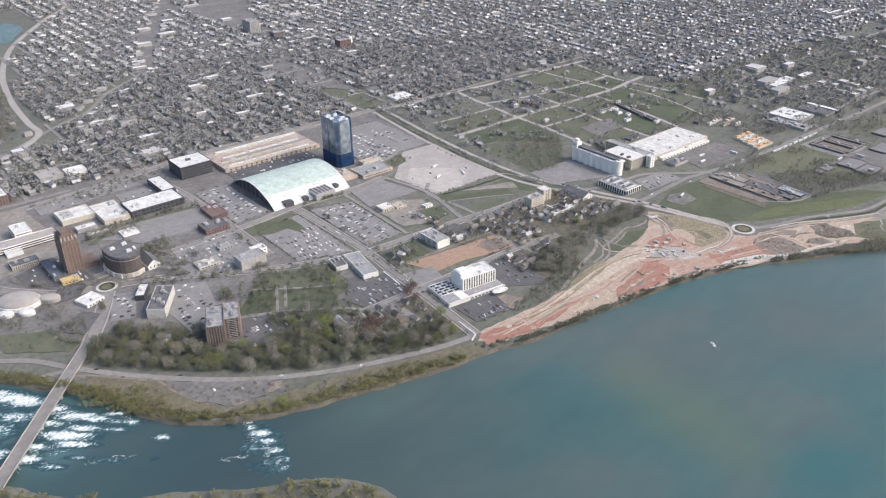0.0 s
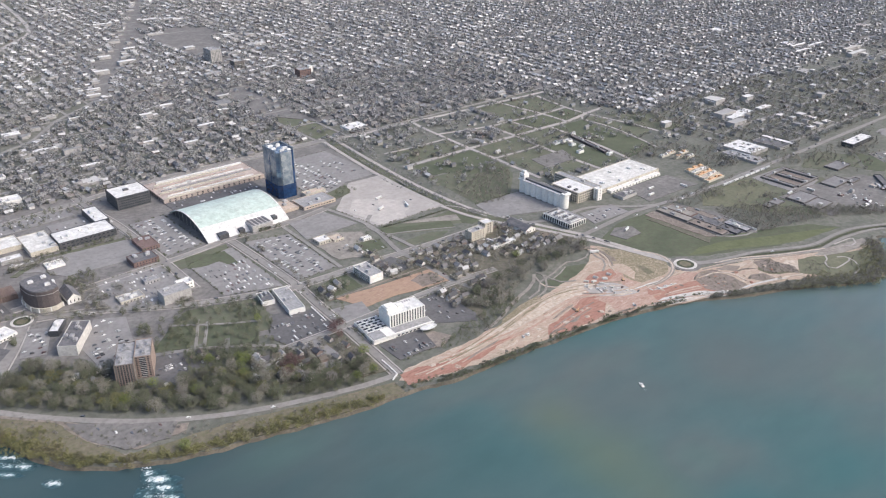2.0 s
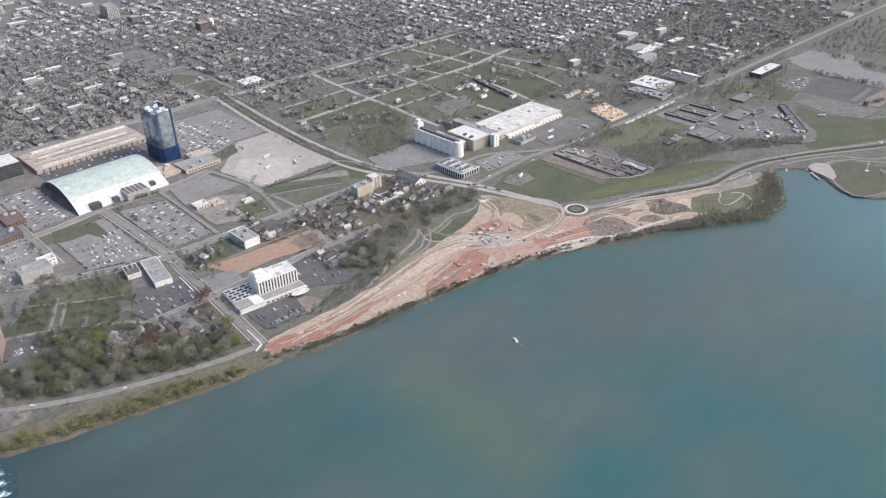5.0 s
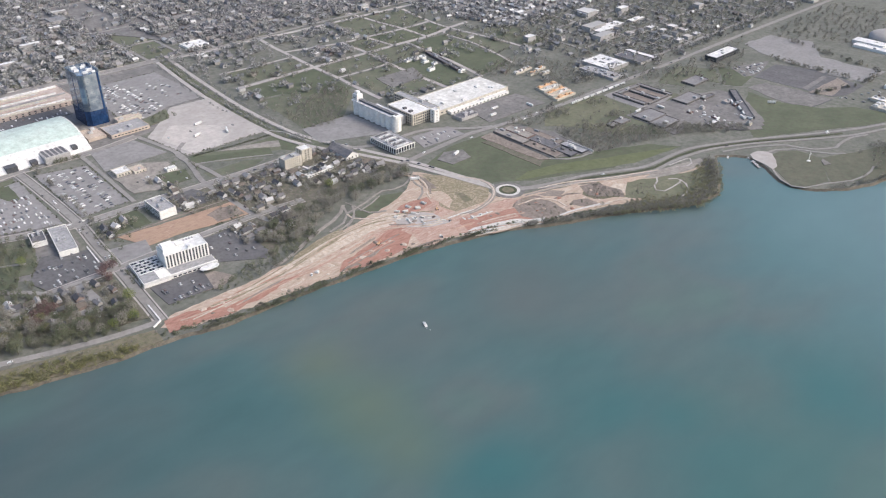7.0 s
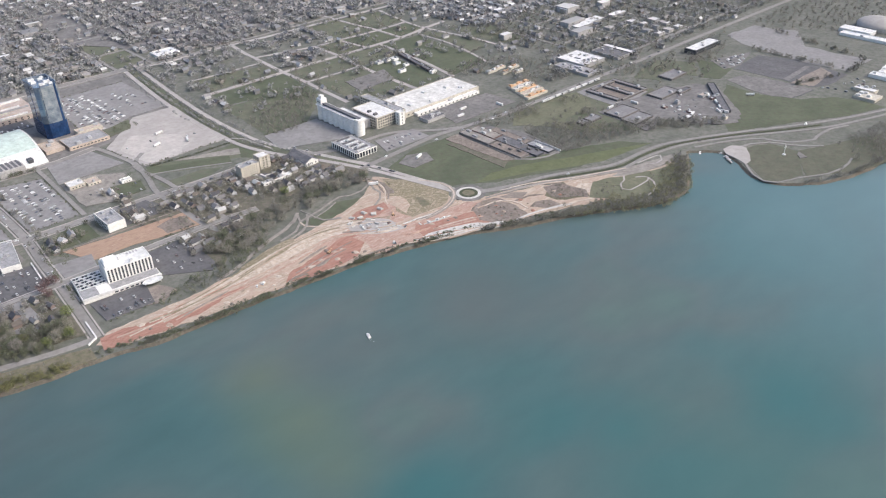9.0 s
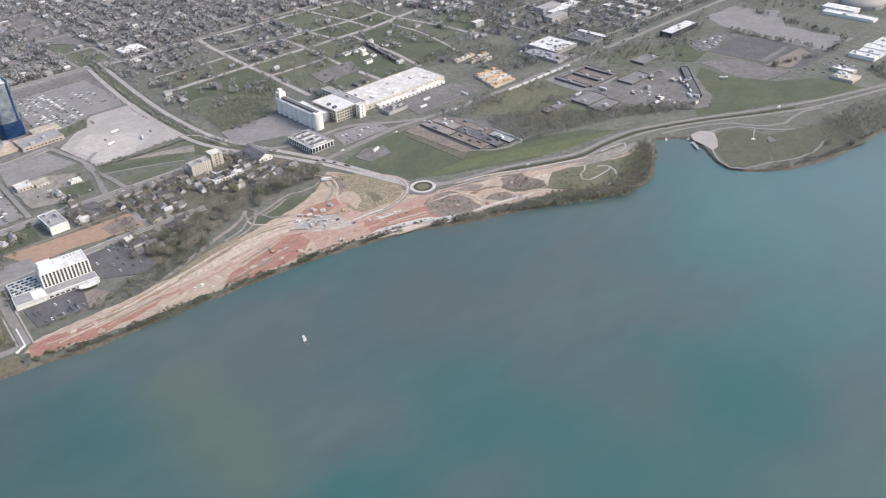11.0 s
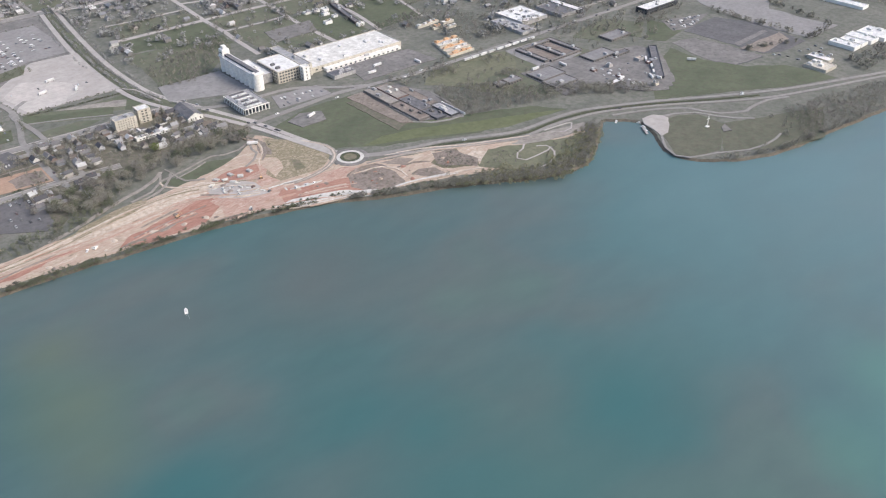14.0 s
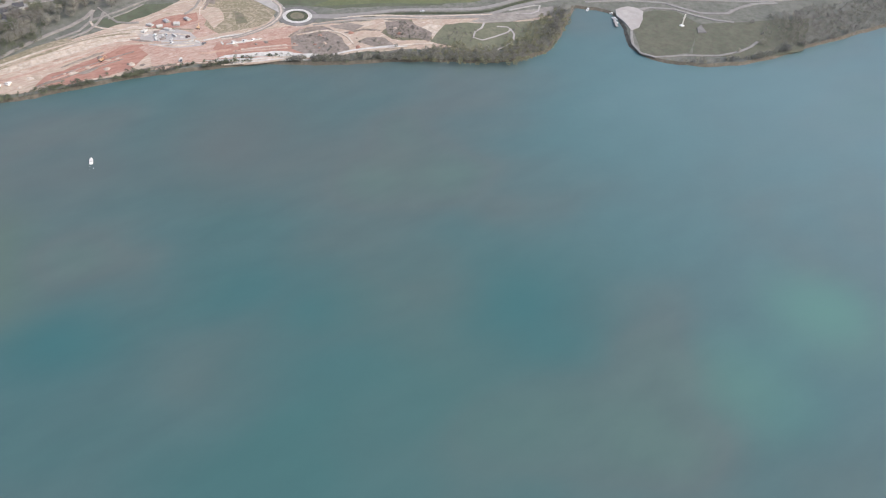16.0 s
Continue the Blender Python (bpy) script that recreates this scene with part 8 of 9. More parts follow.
for bi in range(-4, 52):
    u0 = 1086 + BU * (bi - 13)
    for bj in range(-6, 22):
        v0 = 1563 + BV * (bj)
        uc, vc = u0 + BU / 2, v0 + BV / 2
        dens = built_up(uc, vc)
        if dens <= 0 and max(built_up(u0 + 10, v0 + 10), built_up(u0 + 70, v0 + 140)) <= 0:
            continue
        shops = rnd.random() < .04
        for side in (0, 1):
            u = u0 + (20 if side == 0 else BU - 20)
            v = v0 + 14
            while v < v0 + BV - 8:
                d = built_up(u, v)
                if shops and rnd.random() < .5 and d > .2:
                    add_flat(u * K, (v + 10) * K, rnd.uniform(4, 9), rnd.uniform(4, 8), rnd.uniform(4, 7))
                    v += 38
                    continue
                if rnd.random() < d * (.86 + .3 * noise.noise((u * .004, v * .004, 5))):
                    add_house(u * K + rnd.uniform(-4, 4), v * K + rnd.uniform(-2, 2), rnd.uniform(2.9, 4.1), rnd.uniform(4.0, 6), rnd.uniform(3.2, 5.2), rnd.uniform(1.8, 3.2), (0 if rnd.random() < .35 else math.pi / 2) + rnd.gauss(0, .1))
                    if rnd.random() < .3:
                        add_house(u * K + (13 if side == 0 else -13) + rnd.uniform(-2, 2), v * K + rnd.uniform(-3, 3), 2.2, 3, 2.6, 1.0, rnd.choice((0, math.pi / 2)))
                v += rnd.uniform(15, 19)
        for _ in range(int(56 + 24 * noise.noise((u0 * .005, v0 * .005, 9)))):
            u, v = u0 + rnd.uniform(0, BU), v0 + rnd.uniform(6, BV - 6)
            d = built_up(u, v)
            if pale_district(u, v) and rnd.random() < .34:
                continue
            if d > 0 and rnd.random() < max(d, .13) and not (d < .05 and rnd.random() < .85):
                tp.append((u * K, v * K))
                th.append(rnd.uniform(5, 12.5))
        if not (v0 < 1860 and 840 < u0 < 1640) and (built_up(u0, vc) > .1 or built_up(u0 + 3, v0 + 5) > .1):
            street_pieces.append(ribbon(plan([(u0, v0), (u0, v0 + BV)]), 9.0 if pale_district(u0, v0) else 6.0, -.2, .72, False))
            street_pieces.append(ribbon(plan([(u0, v0), (u0 + BU, v0)]), 9.0 if pale_district(u0, v0) else 6.5, -.2, .75, False))
tagged(new("city_streets", mesh_of("city_streets", *joined(*street_pieces), M_ROAD)), "grey grid of residential streets", "street", kind="structure")
block_streets = [ribbon(plan(q), w, -.2, .36 + .01 * w, True) for q, w in BLOCK_STREETS]
tagged(new("block_streets", mesh_of("block_streets", *joined(*block_streets), M_CONCRETE)), "pale worn concrete streets between vacant blocks", "street", kind="structure")
tagged(new("city_houses", mesh_of("city_houses", hv, hf, [M_HOUSEWALL, M_HOUSEROOF, M_PALEHAZEROOF], hm)), "blocks of small gabled houses reaching to the distance", "houses", kind="stuff")
near = [i for i, p in enumerate(tp) if p[1] < 2700 * K]
far = [i for i, p in enumerate(tp) if p[1] >= 2700 * K and i % 5]
tree_stuff("city_trees", [tp[i] for i in near], [th[i] for i in near], M_HAZETREES, 5, "bare grey street and yard trees of the city", 91, wide=.46)
tree_stuff("city_trees", [tp[i] for i in far], [th[i] for i in far], M_HAZETREES, 3, "bare grey trees of the distant city", 191, wide=.46)
for line in AVENUES[:1]:
    for x, y in line:
        if rnd.random() < .3:
            o = rnd.choice((-1, 1)) * rnd.uniform(20, 30)
            add_flat((x + o) * K, (y - o * .6) * K, rnd.uniform(4, 11), rnd.uniform(4, 8), rnd.uniform(4, 7))
for _ in range(170):
    u, v = rnd.uniform(0, 3600), rnd.uniform(1050, 4600)
    if built_up(u, v) > .2:
        s = rnd.choice((1, 1, 1, 1.6, 2.4))
        add_flat(u * K, v * K, rnd.uniform(5, 10) * s, rnd.uniform(3, 7) * s, rnd.uniform(4, 8))
for u, v, w, l in ((1944, 1430, 40, 45), (1850, 1330, 70, 30), (1800, 1260, 60, 26), (2050, 1380, 36, 20), (2250, 1250, 26, 22), (1640, 1380, 30, 18), (1500, 1900, 30, 16), (2900, 1450, 110, 20), (2960, 1500, 110, 18), (640, 2960, 50, 20), (760, 3050, 60, 26), (820, 2420, 40, 14), (560, 2380, 36, 16), (480, 2250, 40, 12), (300, 2210, 44, 14)):
    add_flat(u * K, v * K, w * K / 2, l * K / 2, 10)
for u, v, w, l in ((1143, 3782, 60, 26), (1200, 3740, 60, 22), (1240, 3701, 50, 20), (891, 4259, 70, 24), (934, 3792, 80, 20), (2076, 2919, 46, 20), (2144, 2735, 40, 18), (851, 3258, 46, 22), (1037, 3140, 40, 26), (728, 3182, 44, 22), (1258, 3250, 50, 18), (1417, 3117, 70, 14),
                   (2923, 1628, 130, 14), (2798, 1607, 110, 14), (2721, 1610, 90, 12), (2860, 1660, 100, 12), (1950, 1427, 60, 34), (1900, 1309, 80, 30), (1844, 1292, 60, 22), (2003, 1298, 60, 18), (1808, 1562, 30, 18), (542, 2762, 46, 14), (521, 2703, 46, 14), (249, 2265, 60, 18), (217, 2450, 44, 30),
                   (403, 2498, 40, 12), (645, 2456, 56, 16), (657, 2197, 50, 14), (1124, 2665, 60, 14), (1055, 2660, 40, 14), (855, 2787, 40, 14), (1126, 2408, 34, 16), (470, 2160, 40, 12), (560, 2080, 36, 12), (300, 2080, 44, 14), (760, 2300, 30, 12)):
    add_flat(u * K, v * K, w * K / 2, l * K / 2, rnd.uniform(5, 8), 2)
tagged(new("shops_and_works", mesh_of("shops_and_works", flat_v, flat_f, [M_GREYWALL, M_FLATROOF, M_WHITEROOF], flat_m)), "scattered flat-roofed shops and works among houses", "buildings", kind="stuff")
far_wood = scatter([(1600, 1045), (1860, 1045), (2500, 1045), (2900, 1300), (2300, 1500), (1620, 1500)], 13, 92) + scatter([(1700, 850), (1990, 930), (2080, 1010), (1700, 1015)], 17, 93) + scatter([(2170, 990), (2600, 1000), (2700, 500), (2300, 640)], 15, 94) + scatter([(-80, 2150), (60, 2350), (110, 2610), (160, 2941), (215, 3120), (100, 3120), (-200, 2700), (-150, 2200)], 8, 95)
far_wood += along([(1985, 905), (1990, 640), (2085, 650)], 5, 2, 96) + along([(2170, 960), (2095, 660)], 5, 2, 97) + along([(1830, 690), (1950, 650)], 4, 2, 98) + scatter([(1900, 480), (2080, 480), (2200, 540), (2140, 520), (1930, 530)], 8, 99)
tree_stuff("far_woods", far_wood, [rnd.uniform(5, 10) for _ in far_wood], M_WOODS, 7, "bare woods and hedgerows beyond the works", 100)

# ---- cars ----
def car_profile(l, w, h):
    """Side outline swept across: bonnet, screen, roof, tail."""
    pr = [(-.5, .16), (-.5, .52), (-.30, .60), (-.20, 1.0), (.22, 1.0), (.36, .60), (.5, .55), (.5, .16)]
    v = []
    for s in (-1, 1):
        v += [(x * l, s * w / 2 * (.82 if z > .9 else 1.0), z * h) for x, z in pr]
    k = len(pr)
    f = [list(range(k))[::-1], list(range(k, 2 * k))] + [(i, (i + 1) % k, k + (i + 1) % k, k + i) for i in range(k)]
    return v, f


M_TYRE = surf("tyre_mat", (0.02, 0.02, 0.02), (0.03, 0.03, 0.03), (0.04, 0.04, 0.04), 1, .2)


def car_kind(l, w, h, label):
    body = new("car", mesh_of("car", *car_profile(l, w, h), M_CARS))
    tagged(body, label, "car", group="cars in the car parks")
    part("windscreen", mesh_of("windscreen", [(-.325 * l, -w * .41, .63 * h + .02), (-.325 * l, w * .41, .63 * h + .02), (-.24 * l, w * .37, .97 * h + .02), (-.24 * l, -w * .37, .97 * h + .02)], [(0, 3, 2, 1)], M_WINDOW), body)
    part("rear_window", mesh_of("rear_window", [(.385 * l, -w * .41, .63 * h + .02), (.385 * l, w * .41, .63 * h + .02), (.265 * l, w * .37, .97 * h + .02), (.265 * l, -w * .37, .97 * h + .02)], [(0, 1, 2, 3)], M_WINDOW), body)
    k = 10
    for sx in (-.31, .31):
        for sy in (-1, 1):
            v = [(sx * l + .33 * math.cos(2 * math.pi * i / k), sy * w * q, .33 + .33 * math.sin(2 * math.pi * i / k)) for q in (.40, .51) for i in range(k)]
            f = [(i, (i + 1) % k, k + (i + 1) % k, k + i) for i in range(k)] + [list(range(k, 2 * k)), list(range(k))[::-1]]
            part("wheel", mesh_of("wheel", v, f, M_TYRE), body)
    return body


CARS = [car_kind(4.6, 1.85, 1.5, "parked saloon car on asphalt"), car_kind(4.8, 1.95, 1.8, "parked sport utility car on asphalt")]
rnd = random.Random(12)
bays = []


def fill_lot(poly, fill, across=False, rows=15.5, bay=2.8, order=1):
    q = plan(poly)
    x0, x1 = min(p[0] for p in q), max(p[0] for p in q)
    y0, y1 = min(p[1] for p in q), max(p[1] for p in q)
    a = y0 if not across else x0
    a += 4
    while a < (y1 if not across else x1) - 2:
        for off, turn in ((0, 90), (5.2, -90)):
            b = (x0 if not across else y0) + 2
            run = rnd.uniform(.4, 1.3)
            while b < (x1 if not across else y1) - 1:
                p = (b, a + off) if not across else (a + off, b)
                if rnd.random() < .12:
                    run = rnd.uniform(.3, 1.5)
                if rnd.random() < .8 * fill * run and inside(p, q):
                    bays.append((order, p[0] + rnd.uniform(-.2, .2), p[1] + rnd.uniform(-.3, .3), (turn if not across else turn + 90) + rnd.choice((0, 180)) + rnd.uniform(-2, 2)))
                b += bay
        a += rows


fill_lot([(378, 940), (378, 986), (446, 980), (436, 934)], .35, order=0)
fill_lot([(486, 990), (486, 1056), (550, 1056), (550, 970)], .22, order=0)
fill_lot([(268, 1084), (256, 1120), (292, 1170), (350, 1144), (346, 1082)], .3, order=0)
fill_lot([(16, 1275), (55, 1345), (94, 1328), (66, 1206), (18, 1196)], .4, True, order=1)
fill_lot([(-66, 1312), (-40, 1384), (-11, 1372), (-38, 1302)], .35, True, order=1)
fill_lot([(80, 1134), (88, 1186), (130, 1172), (144, 1110)], .4, order=1)
fill_lot([(-62, 1100), (-20, 1056), (40, 1012), (26, 992), (-24, 1004)], .12, order=1)
fill_lot([(-140, 1558), (-78, 1588), (-52, 1508), (-48, 1470), (-97, 1478), (-132, 1522)], .3, order=2)
fill_lot([(-14, 1162), (10, 1200), (28, 1196), (12, 1142)], .5, True, order=1)
fill_lot([(45, 1108), (84, 1158), (118, 1140), (90, 1094)], .35, True, order=1)
fill_lot([(120, 1350), (160, 1360), (160, 1320), (130, 1320)], .3, order=2)
fill_lot([(115, 1730), (115, 1785), (180, 1785), (180, 1730)], .3, order=4)
fill_lot([(-30, 1794), (-30, 1834), (165, 1852), (168, 1816)], .2, order=4)
fill_lot([(264, 1296), (264, 1400), (352, 1400), (350, 1266)], .5, order=2)
fill_lot([(392, 1262), (392, 1452), (468, 1430), (462, 1262)], .45, True, order=2)
fill_lot([(352, 1702), (352, 1742), (550, 1742), (550, 1702)], .25, order=4)
fill_lot([(270, 1058), (306, 1062), (306, 1004), (290, 980)], .25, order=0)
fill_lot([(249, 1510), (249, 1684), (312, 1684), (318, 1515)], .4, True, order=3)
fill_lot([(70, 1425), (118, 1472), (216, 1472), (216, 1345), (152, 1345)], .18, order=3)
fill_lot([(510, 1170), (510, 1215), (565, 1218), (580, 1170)], .4, order=2)
fill_lot([(617, 1560), (636, 1805), (700, 1805), (716, 1610)], .6, True, order=4)
fill_lot([(700, 1640), (700, 1760), (780, 1760), (790, 1640)], .18, True, order=4)
fill_lot([(990, 1080), (1002, 1122), (1084, 1114), (1084, 1076)], .4, order=3)
fill_lot([(640, 1370), (640, 1480), (780, 1560), (790, 1380)], .012, order=4)
fill_lot([(1822, 860), (1851, 905), (1950, 872), (1865, 848)], .55, order=4)
fill_lot([(1840, 575), (1850, 640), (1960, 610), (1940, 560)], .2, order=4)
fill_lot([(1535, 845), (1625, 845), (1675, 828), (1560, 700), (1490, 768)], .13, order=4)
fill_lot([(500, 1280), (506, 1340), (590, 1300), (590, 1262)], .12, order=3)
for pts, gap in (([(-140, 1200), (0, 1053), (136, 969), (294, 916)], 60), ([(353, 973), (367, 1158), (372, 1412)], 26), ([(16, 1406), (181, 1310), (361, 1240), (662, 1218), (783, 1212)], 30), ([(834, 1322), (892, 1146), (948, 956)], 26), ([(1027, 822), (1215, 745), (1446, 679), (1754, 514)], 90), ([(962, 1056), (1258, 1040), (1817, 1030)], 34), ([(604, 1210), (606, 1080)], 12), ([(231, 1346), (231, 1518), (212, 1820)], 20)):
    for (ax, ay), (bx, by) in zip(pts, pts[1:]):
        L = math.hypot(bx - ax, by - ay) * K
        nx, ny = (by - ay) / L * K, -(bx - ax) / L * K
        for i in range(int(L / gap)):
            s, o = rnd.random(), rnd.choice((-2.2, 2.2))
            bays.append((0, K * (ax + (bx - ax) * s) + nx * o, K * (ay + (by - ay) * s) + ny * o, math.degrees(math.atan2(by - ay, bx - ax))))
bays.sort(key=lambda b: b[0])
GROUND_Z = 0.45
cvs, cfs = [], []
for i, (_, x, y, a) in enumerate(bays):
    if i < 225:
        q = 0 if rnd.random() < .55 else 1
        if i < 2:
            CARS[i].matrix_basis = pose(x, y, GROUND_Z, 0, 0, a)
        else:
            copy_thing(CARS[q], pose(x, y, GROUND_Z, 0, 0, a))
    else:
        v, f = car_profile(4.6, 1.85, 1.55)
        c, s = math.cos(math.radians(a)), math.sin(math.radians(a))
        o = len(cvs)
        cvs += [(x + px * c - py * s, y + px * s + py * c, pz + .1) for px, py, pz in v]
        cfs += [[k + o for k in g] for g in f]
tagged(new("parked_cars", mesh_of("parked_cars", cvs, cfs, M_CARSTUFF)), "many parked cars of mixed colours in car parks", "cars", kind="stuff")

# ---- rapids: broken white water below the bridge ----
rs = np.random.RandomState(4)
fv, ff = [], []
FLOW = Vector((-.74, .67))


def foam_streak(u, v, length, width, n):
    """A few bent threads of white water, strung out along the flow."""
    threads = max(3, int(width / .55))
    for q in range(threads):
        off, bend, start = rs.uniform(-1, 1) * width, rs.uniform(-.03, .03), rs.uniform(-.5, .3) * length
        run = length * rs.uniform(.7, 1.6)
        for _ in range(max(6, n // threads)):
            a = start + (rs.uniform(-.5, .5) if rs.rand() < .7 else rs.normal(0, .2)) * run
            b = off + bend * a * a + rs.normal(0, .35 + .05 * width)
            x, y = u * K + FLOW.x * a - FLOW.y * b, v * K + FLOW.y * a + FLOW.x * b
            l, w = rs.uniform(.3, 1.6), rs.uniform(.12, .4)
            o, k = len(fv), 6
            for i in range(k):
                g = 2 * math.pi * i / k
                r = rs.uniform(.55, 1.2)
                p, t = l * r * math.cos(g), w * r * math.sin(g)
                fv.append((x + FLOW.x * p - FLOW.y * t, y + FLOW.y * p + FLOW.x * t, WATER_Z - .05))
            fv.append((x, y, WATER_Z + rs.uniform(.03, .35)))
            ff.extend([(o + i, o + (i + 1) % k, o + k) for i in range(k)])


for u, v, l, w, n in ((-245, 1215, 14, 6, 130), (-226, 1179, 14, 7, 190), (-204, 1150, 12, 5, 110), (-186, 1106, 22, 5, 210), (-160, 1085, 16, 3, 70), (-140, 1066, 9, 3, 36), (-243, 1118, 14, 6, 130), (-216, 1080, 20, 6, 220), (-200, 1098, 22, 4, 150),
                      (-258, 1080, 12, 6, 130), (-231, 1062, 16, 5, 120), (-205, 1052, 8, 3, 50), (-282, 1062, 8, 5, 60), (-251, 1042, 8, 3, 36), (-175, 998, 12, 3, 24), (-205, 1010, 9, 2, 16), (-115, 1002, 5, 3, 30), (-22, 948, 6, 5, 60), (-24, 922, 8, 7, 110), (-23, 893, 5, 7, 60), (-22, 865, 5, 7, 56), (-25, 848, 5, 5, 36),
                      (-72, 908, 8, 3, 14), (-300, 1110, 16, 8, 150), (-290, 1160, 16, 8, 160), (-340, 1150, 20, 10, 160), (-30, 880, 4, 10, 26), (-58, 898, 6, 3, 12)):
    foam_streak(u, v, l * K * 1.5, w * K * 1.5, int(n * .25))

def rapids_mat():
    """Dark fast water broken by threads and sheets of foam where the water is rough."""
    m, n, l, p = node_mat("rapids_mat")
    g = n.new("ShaderNodeNewGeometry")
    at = n.new("ShaderNodeAttribute")
    at.attribute_name = "rough_water"
    mp = n.new("ShaderNodeMapping")
    mp.inputs["Rotation"].default_value = (0, 0, math.radians(42))
    mp.inputs["Scale"].default_value = (.55, 1.0, 1)
    l.new(g.outputs["Position"], mp.inputs["Vector"])
    t = n.new("ShaderNodeTexNoise")
    t.inputs["Scale"].default_value = .24
    t.inputs["Detail"].default_value = 6.0
    t.inputs["Roughness"].default_value = .62
    t.inputs["Distortion"].default_value = 1.9
    l.new(mp.outputs[0], t.inputs["Vector"])
    a = n.new("ShaderNodeMath")
    a.operation = "MULTIPLY_ADD"
    a.inputs[1].default_value = 2.3
    l.new(t.outputs[0], a.inputs[0])
    b = n.new("ShaderNodeMath")
    b.operation = "SUBTRACT"
    b.inputs[1].default_value = 1.36
    l.new(at.outputs["Fac"], b.inputs[0])
    l.new(b.outputs[0], a.inputs[2])
    r = ramp_of(n, [(.30, (.026, .066, .078)), (.46, (.10, .19, .20)), (.60, (.45, .53, .54)), (.80, (.80, .83, .83))])
    l.new(a.outputs[0], r.inputs[0])
    l.new(r.outputs[0], p.inputs["Base Color"])
    p.inputs["Roughness"].default_value = .35
    bp = n.new("ShaderNodeBump")
    bp.inputs["Strength"].default_value = .6
    bp.inputs["Distance"].default_value = 1.0
    l.new(t.outputs[0], bp.inputs["Height"])
    l.new(bp.outputs[0], p.inputs["Normal"])
    return m


ROUGH = [(-256, 1232, 22, 7, .9), (-245, 1212, 22, 8, 1.0), (-232, 1190, 24, 9, 1.0), (-252, 1165, 24, 8, .8), (-208, 1150, 16, 6, 1.0), (-222, 1122, 14, 6, .8), (-190, 1114, 22, 6, 1.0), (-172, 1093, 16, 5, 1.0), (-146, 1084, 12, 3, .9), (-136, 1054, 9, 4, .9), (-150, 1066, 12, 3, .8),
         (-214, 1084, 26, 7, 1.1), (-190, 1082, 16, 5, 1.0), (-160, 1054, 14, 3, .8), (-250, 1086, 16, 6, .9), (-211, 1060, 20, 5, 1.0), (-266, 1070, 14, 7, 1.0), (-246, 1035, 12, 4, .8), (-216, 1031, 12, 3, .7), (-188, 1001, 14, 4, .55), (-117, 998, 8, 4, .95), (-140, 964, 7, 5, .4), (-290, 1160, 26, 12, .9), (-330, 1200, 40, 20, .8), (-300, 1110, 22, 10, .9), (-200, 1132, 18, 6, .7), (-228, 1150, 18, 6, .7),
         (-22, 944, 12, 5, .8), (-14, 922, 14, 5, 1.0), (-16, 905, 12, 5, .9), (-17, 882, 9, 5, .8), (-16, 858, 12, 5, .7), (-12, 838, 10, 6, 1.0), (-36, 905, 16, 10, .45), (-36, 860, 18, 10, .45)]


def rapids_sheet(cu, cv, along_m, across_m, step_a, step_b):
    na, nb = int(2 * along_m / step_a), int(2 * across_m / step_b)
    v, val = [], []
    for i in range(na + 1):
        for j in range(nb + 1):
            a, b = -along_m + i * step_a, -across_m + j * step_b
            x, y = cu * K + FLOW.x * a - FLOW.y * b, cv * K + FLOW.y * a + FLOW.x * b
            w = 0.0
            for ru, rv, la, lb, k in ROUGH:
                dx, dy = x - ru * K, y - rv * K
                da, db = (dx * FLOW.x + dy * FLOW.y) / (la * K), (-dx * FLOW.y + dy * FLOW.x) / (lb * K)
                q = da * da + db * db
                if q < 9:
                    w = max(w, 1.08 * k * math.exp(-.36 * q))
            rim = min(1.0, (along_m - abs(a)) / 8, (across_m - abs(b)) / 8)
            w *= max(0.0, rim)
            v.append((x, y, WATER_Z - .10 + .42 * w + .5 * w * noise.noise((x * .22, y * .22, 2))))
            val.append(w)
    f = [(i * (nb + 1) + j, (i + 1) * (nb + 1) + j, (i + 1) * (nb + 1) + j + 1, i * (nb + 1) + j + 1) for i in range(na) for j in range(nb)]
    me = mesh_of("rapids", v, f, M_RAPIDS, smooth=True)
    me.attributes.new("rough_water", "FLOAT", "POINT").data.foreach_set("value", val)
    return tagged(new("rapids", me), "fast dark water torn into white foam over ledges", "rapids", kind="structure")


M_RAPIDS = rapids_mat()
rapids_sheet(-225, 1120, 125, 82, 2.4, 1.6)
rapids_sheet(-24, 892, 30, 60, 2.0, 1.5)
tagged(new("rapids_foam", mesh_of("rapids_foam", fv, ff, M_FOAM)), "broken white water streaming over the river's ledges", "rapids", kind="stuff")

# white walls at the street corners
def white_wall(pts):
    root = empty("barrier", pts[0][0] * K, pts[0][1] * K, .3)
    tagged(root, "low white concrete barrier along the street", "barrier")
    for (ax, ay), (bx, by) in zip(pts, pts[1:]):
        o = [((x - pts[0][0]) * K, (y - pts[0][1]) * K) for x, y in ((ax, ay), (bx, by))]
        part("wall", mesh_of("wall", *ribbon(o, 1.1, -.3, 1.2, False), M_WHITEWALL), root)
        part("coping", mesh_of("coping", *ribbon(o, 1.4, 1.2, 1.35, False), M_WHITEROOF), root)


white_wall([(350, 952), (346, 908), (332, 900)])
white_wall([(353, 1159), (348, 1105)])
fence = empty("fence", 760 * K, 1153 * K, .3, 0)
tagged(fence, "long low white wall below the apartment building", "fence")
part("wall", mesh_of("wall", *box(-35, 35, -.3, .3, -.3, 1.6), M_WHITEWALL), fence)
part("coping", mesh_of("coping", *box(-35.1, 35.1, -.4, .4, 1.6, 1.75), M_WHITEROOF), fence)

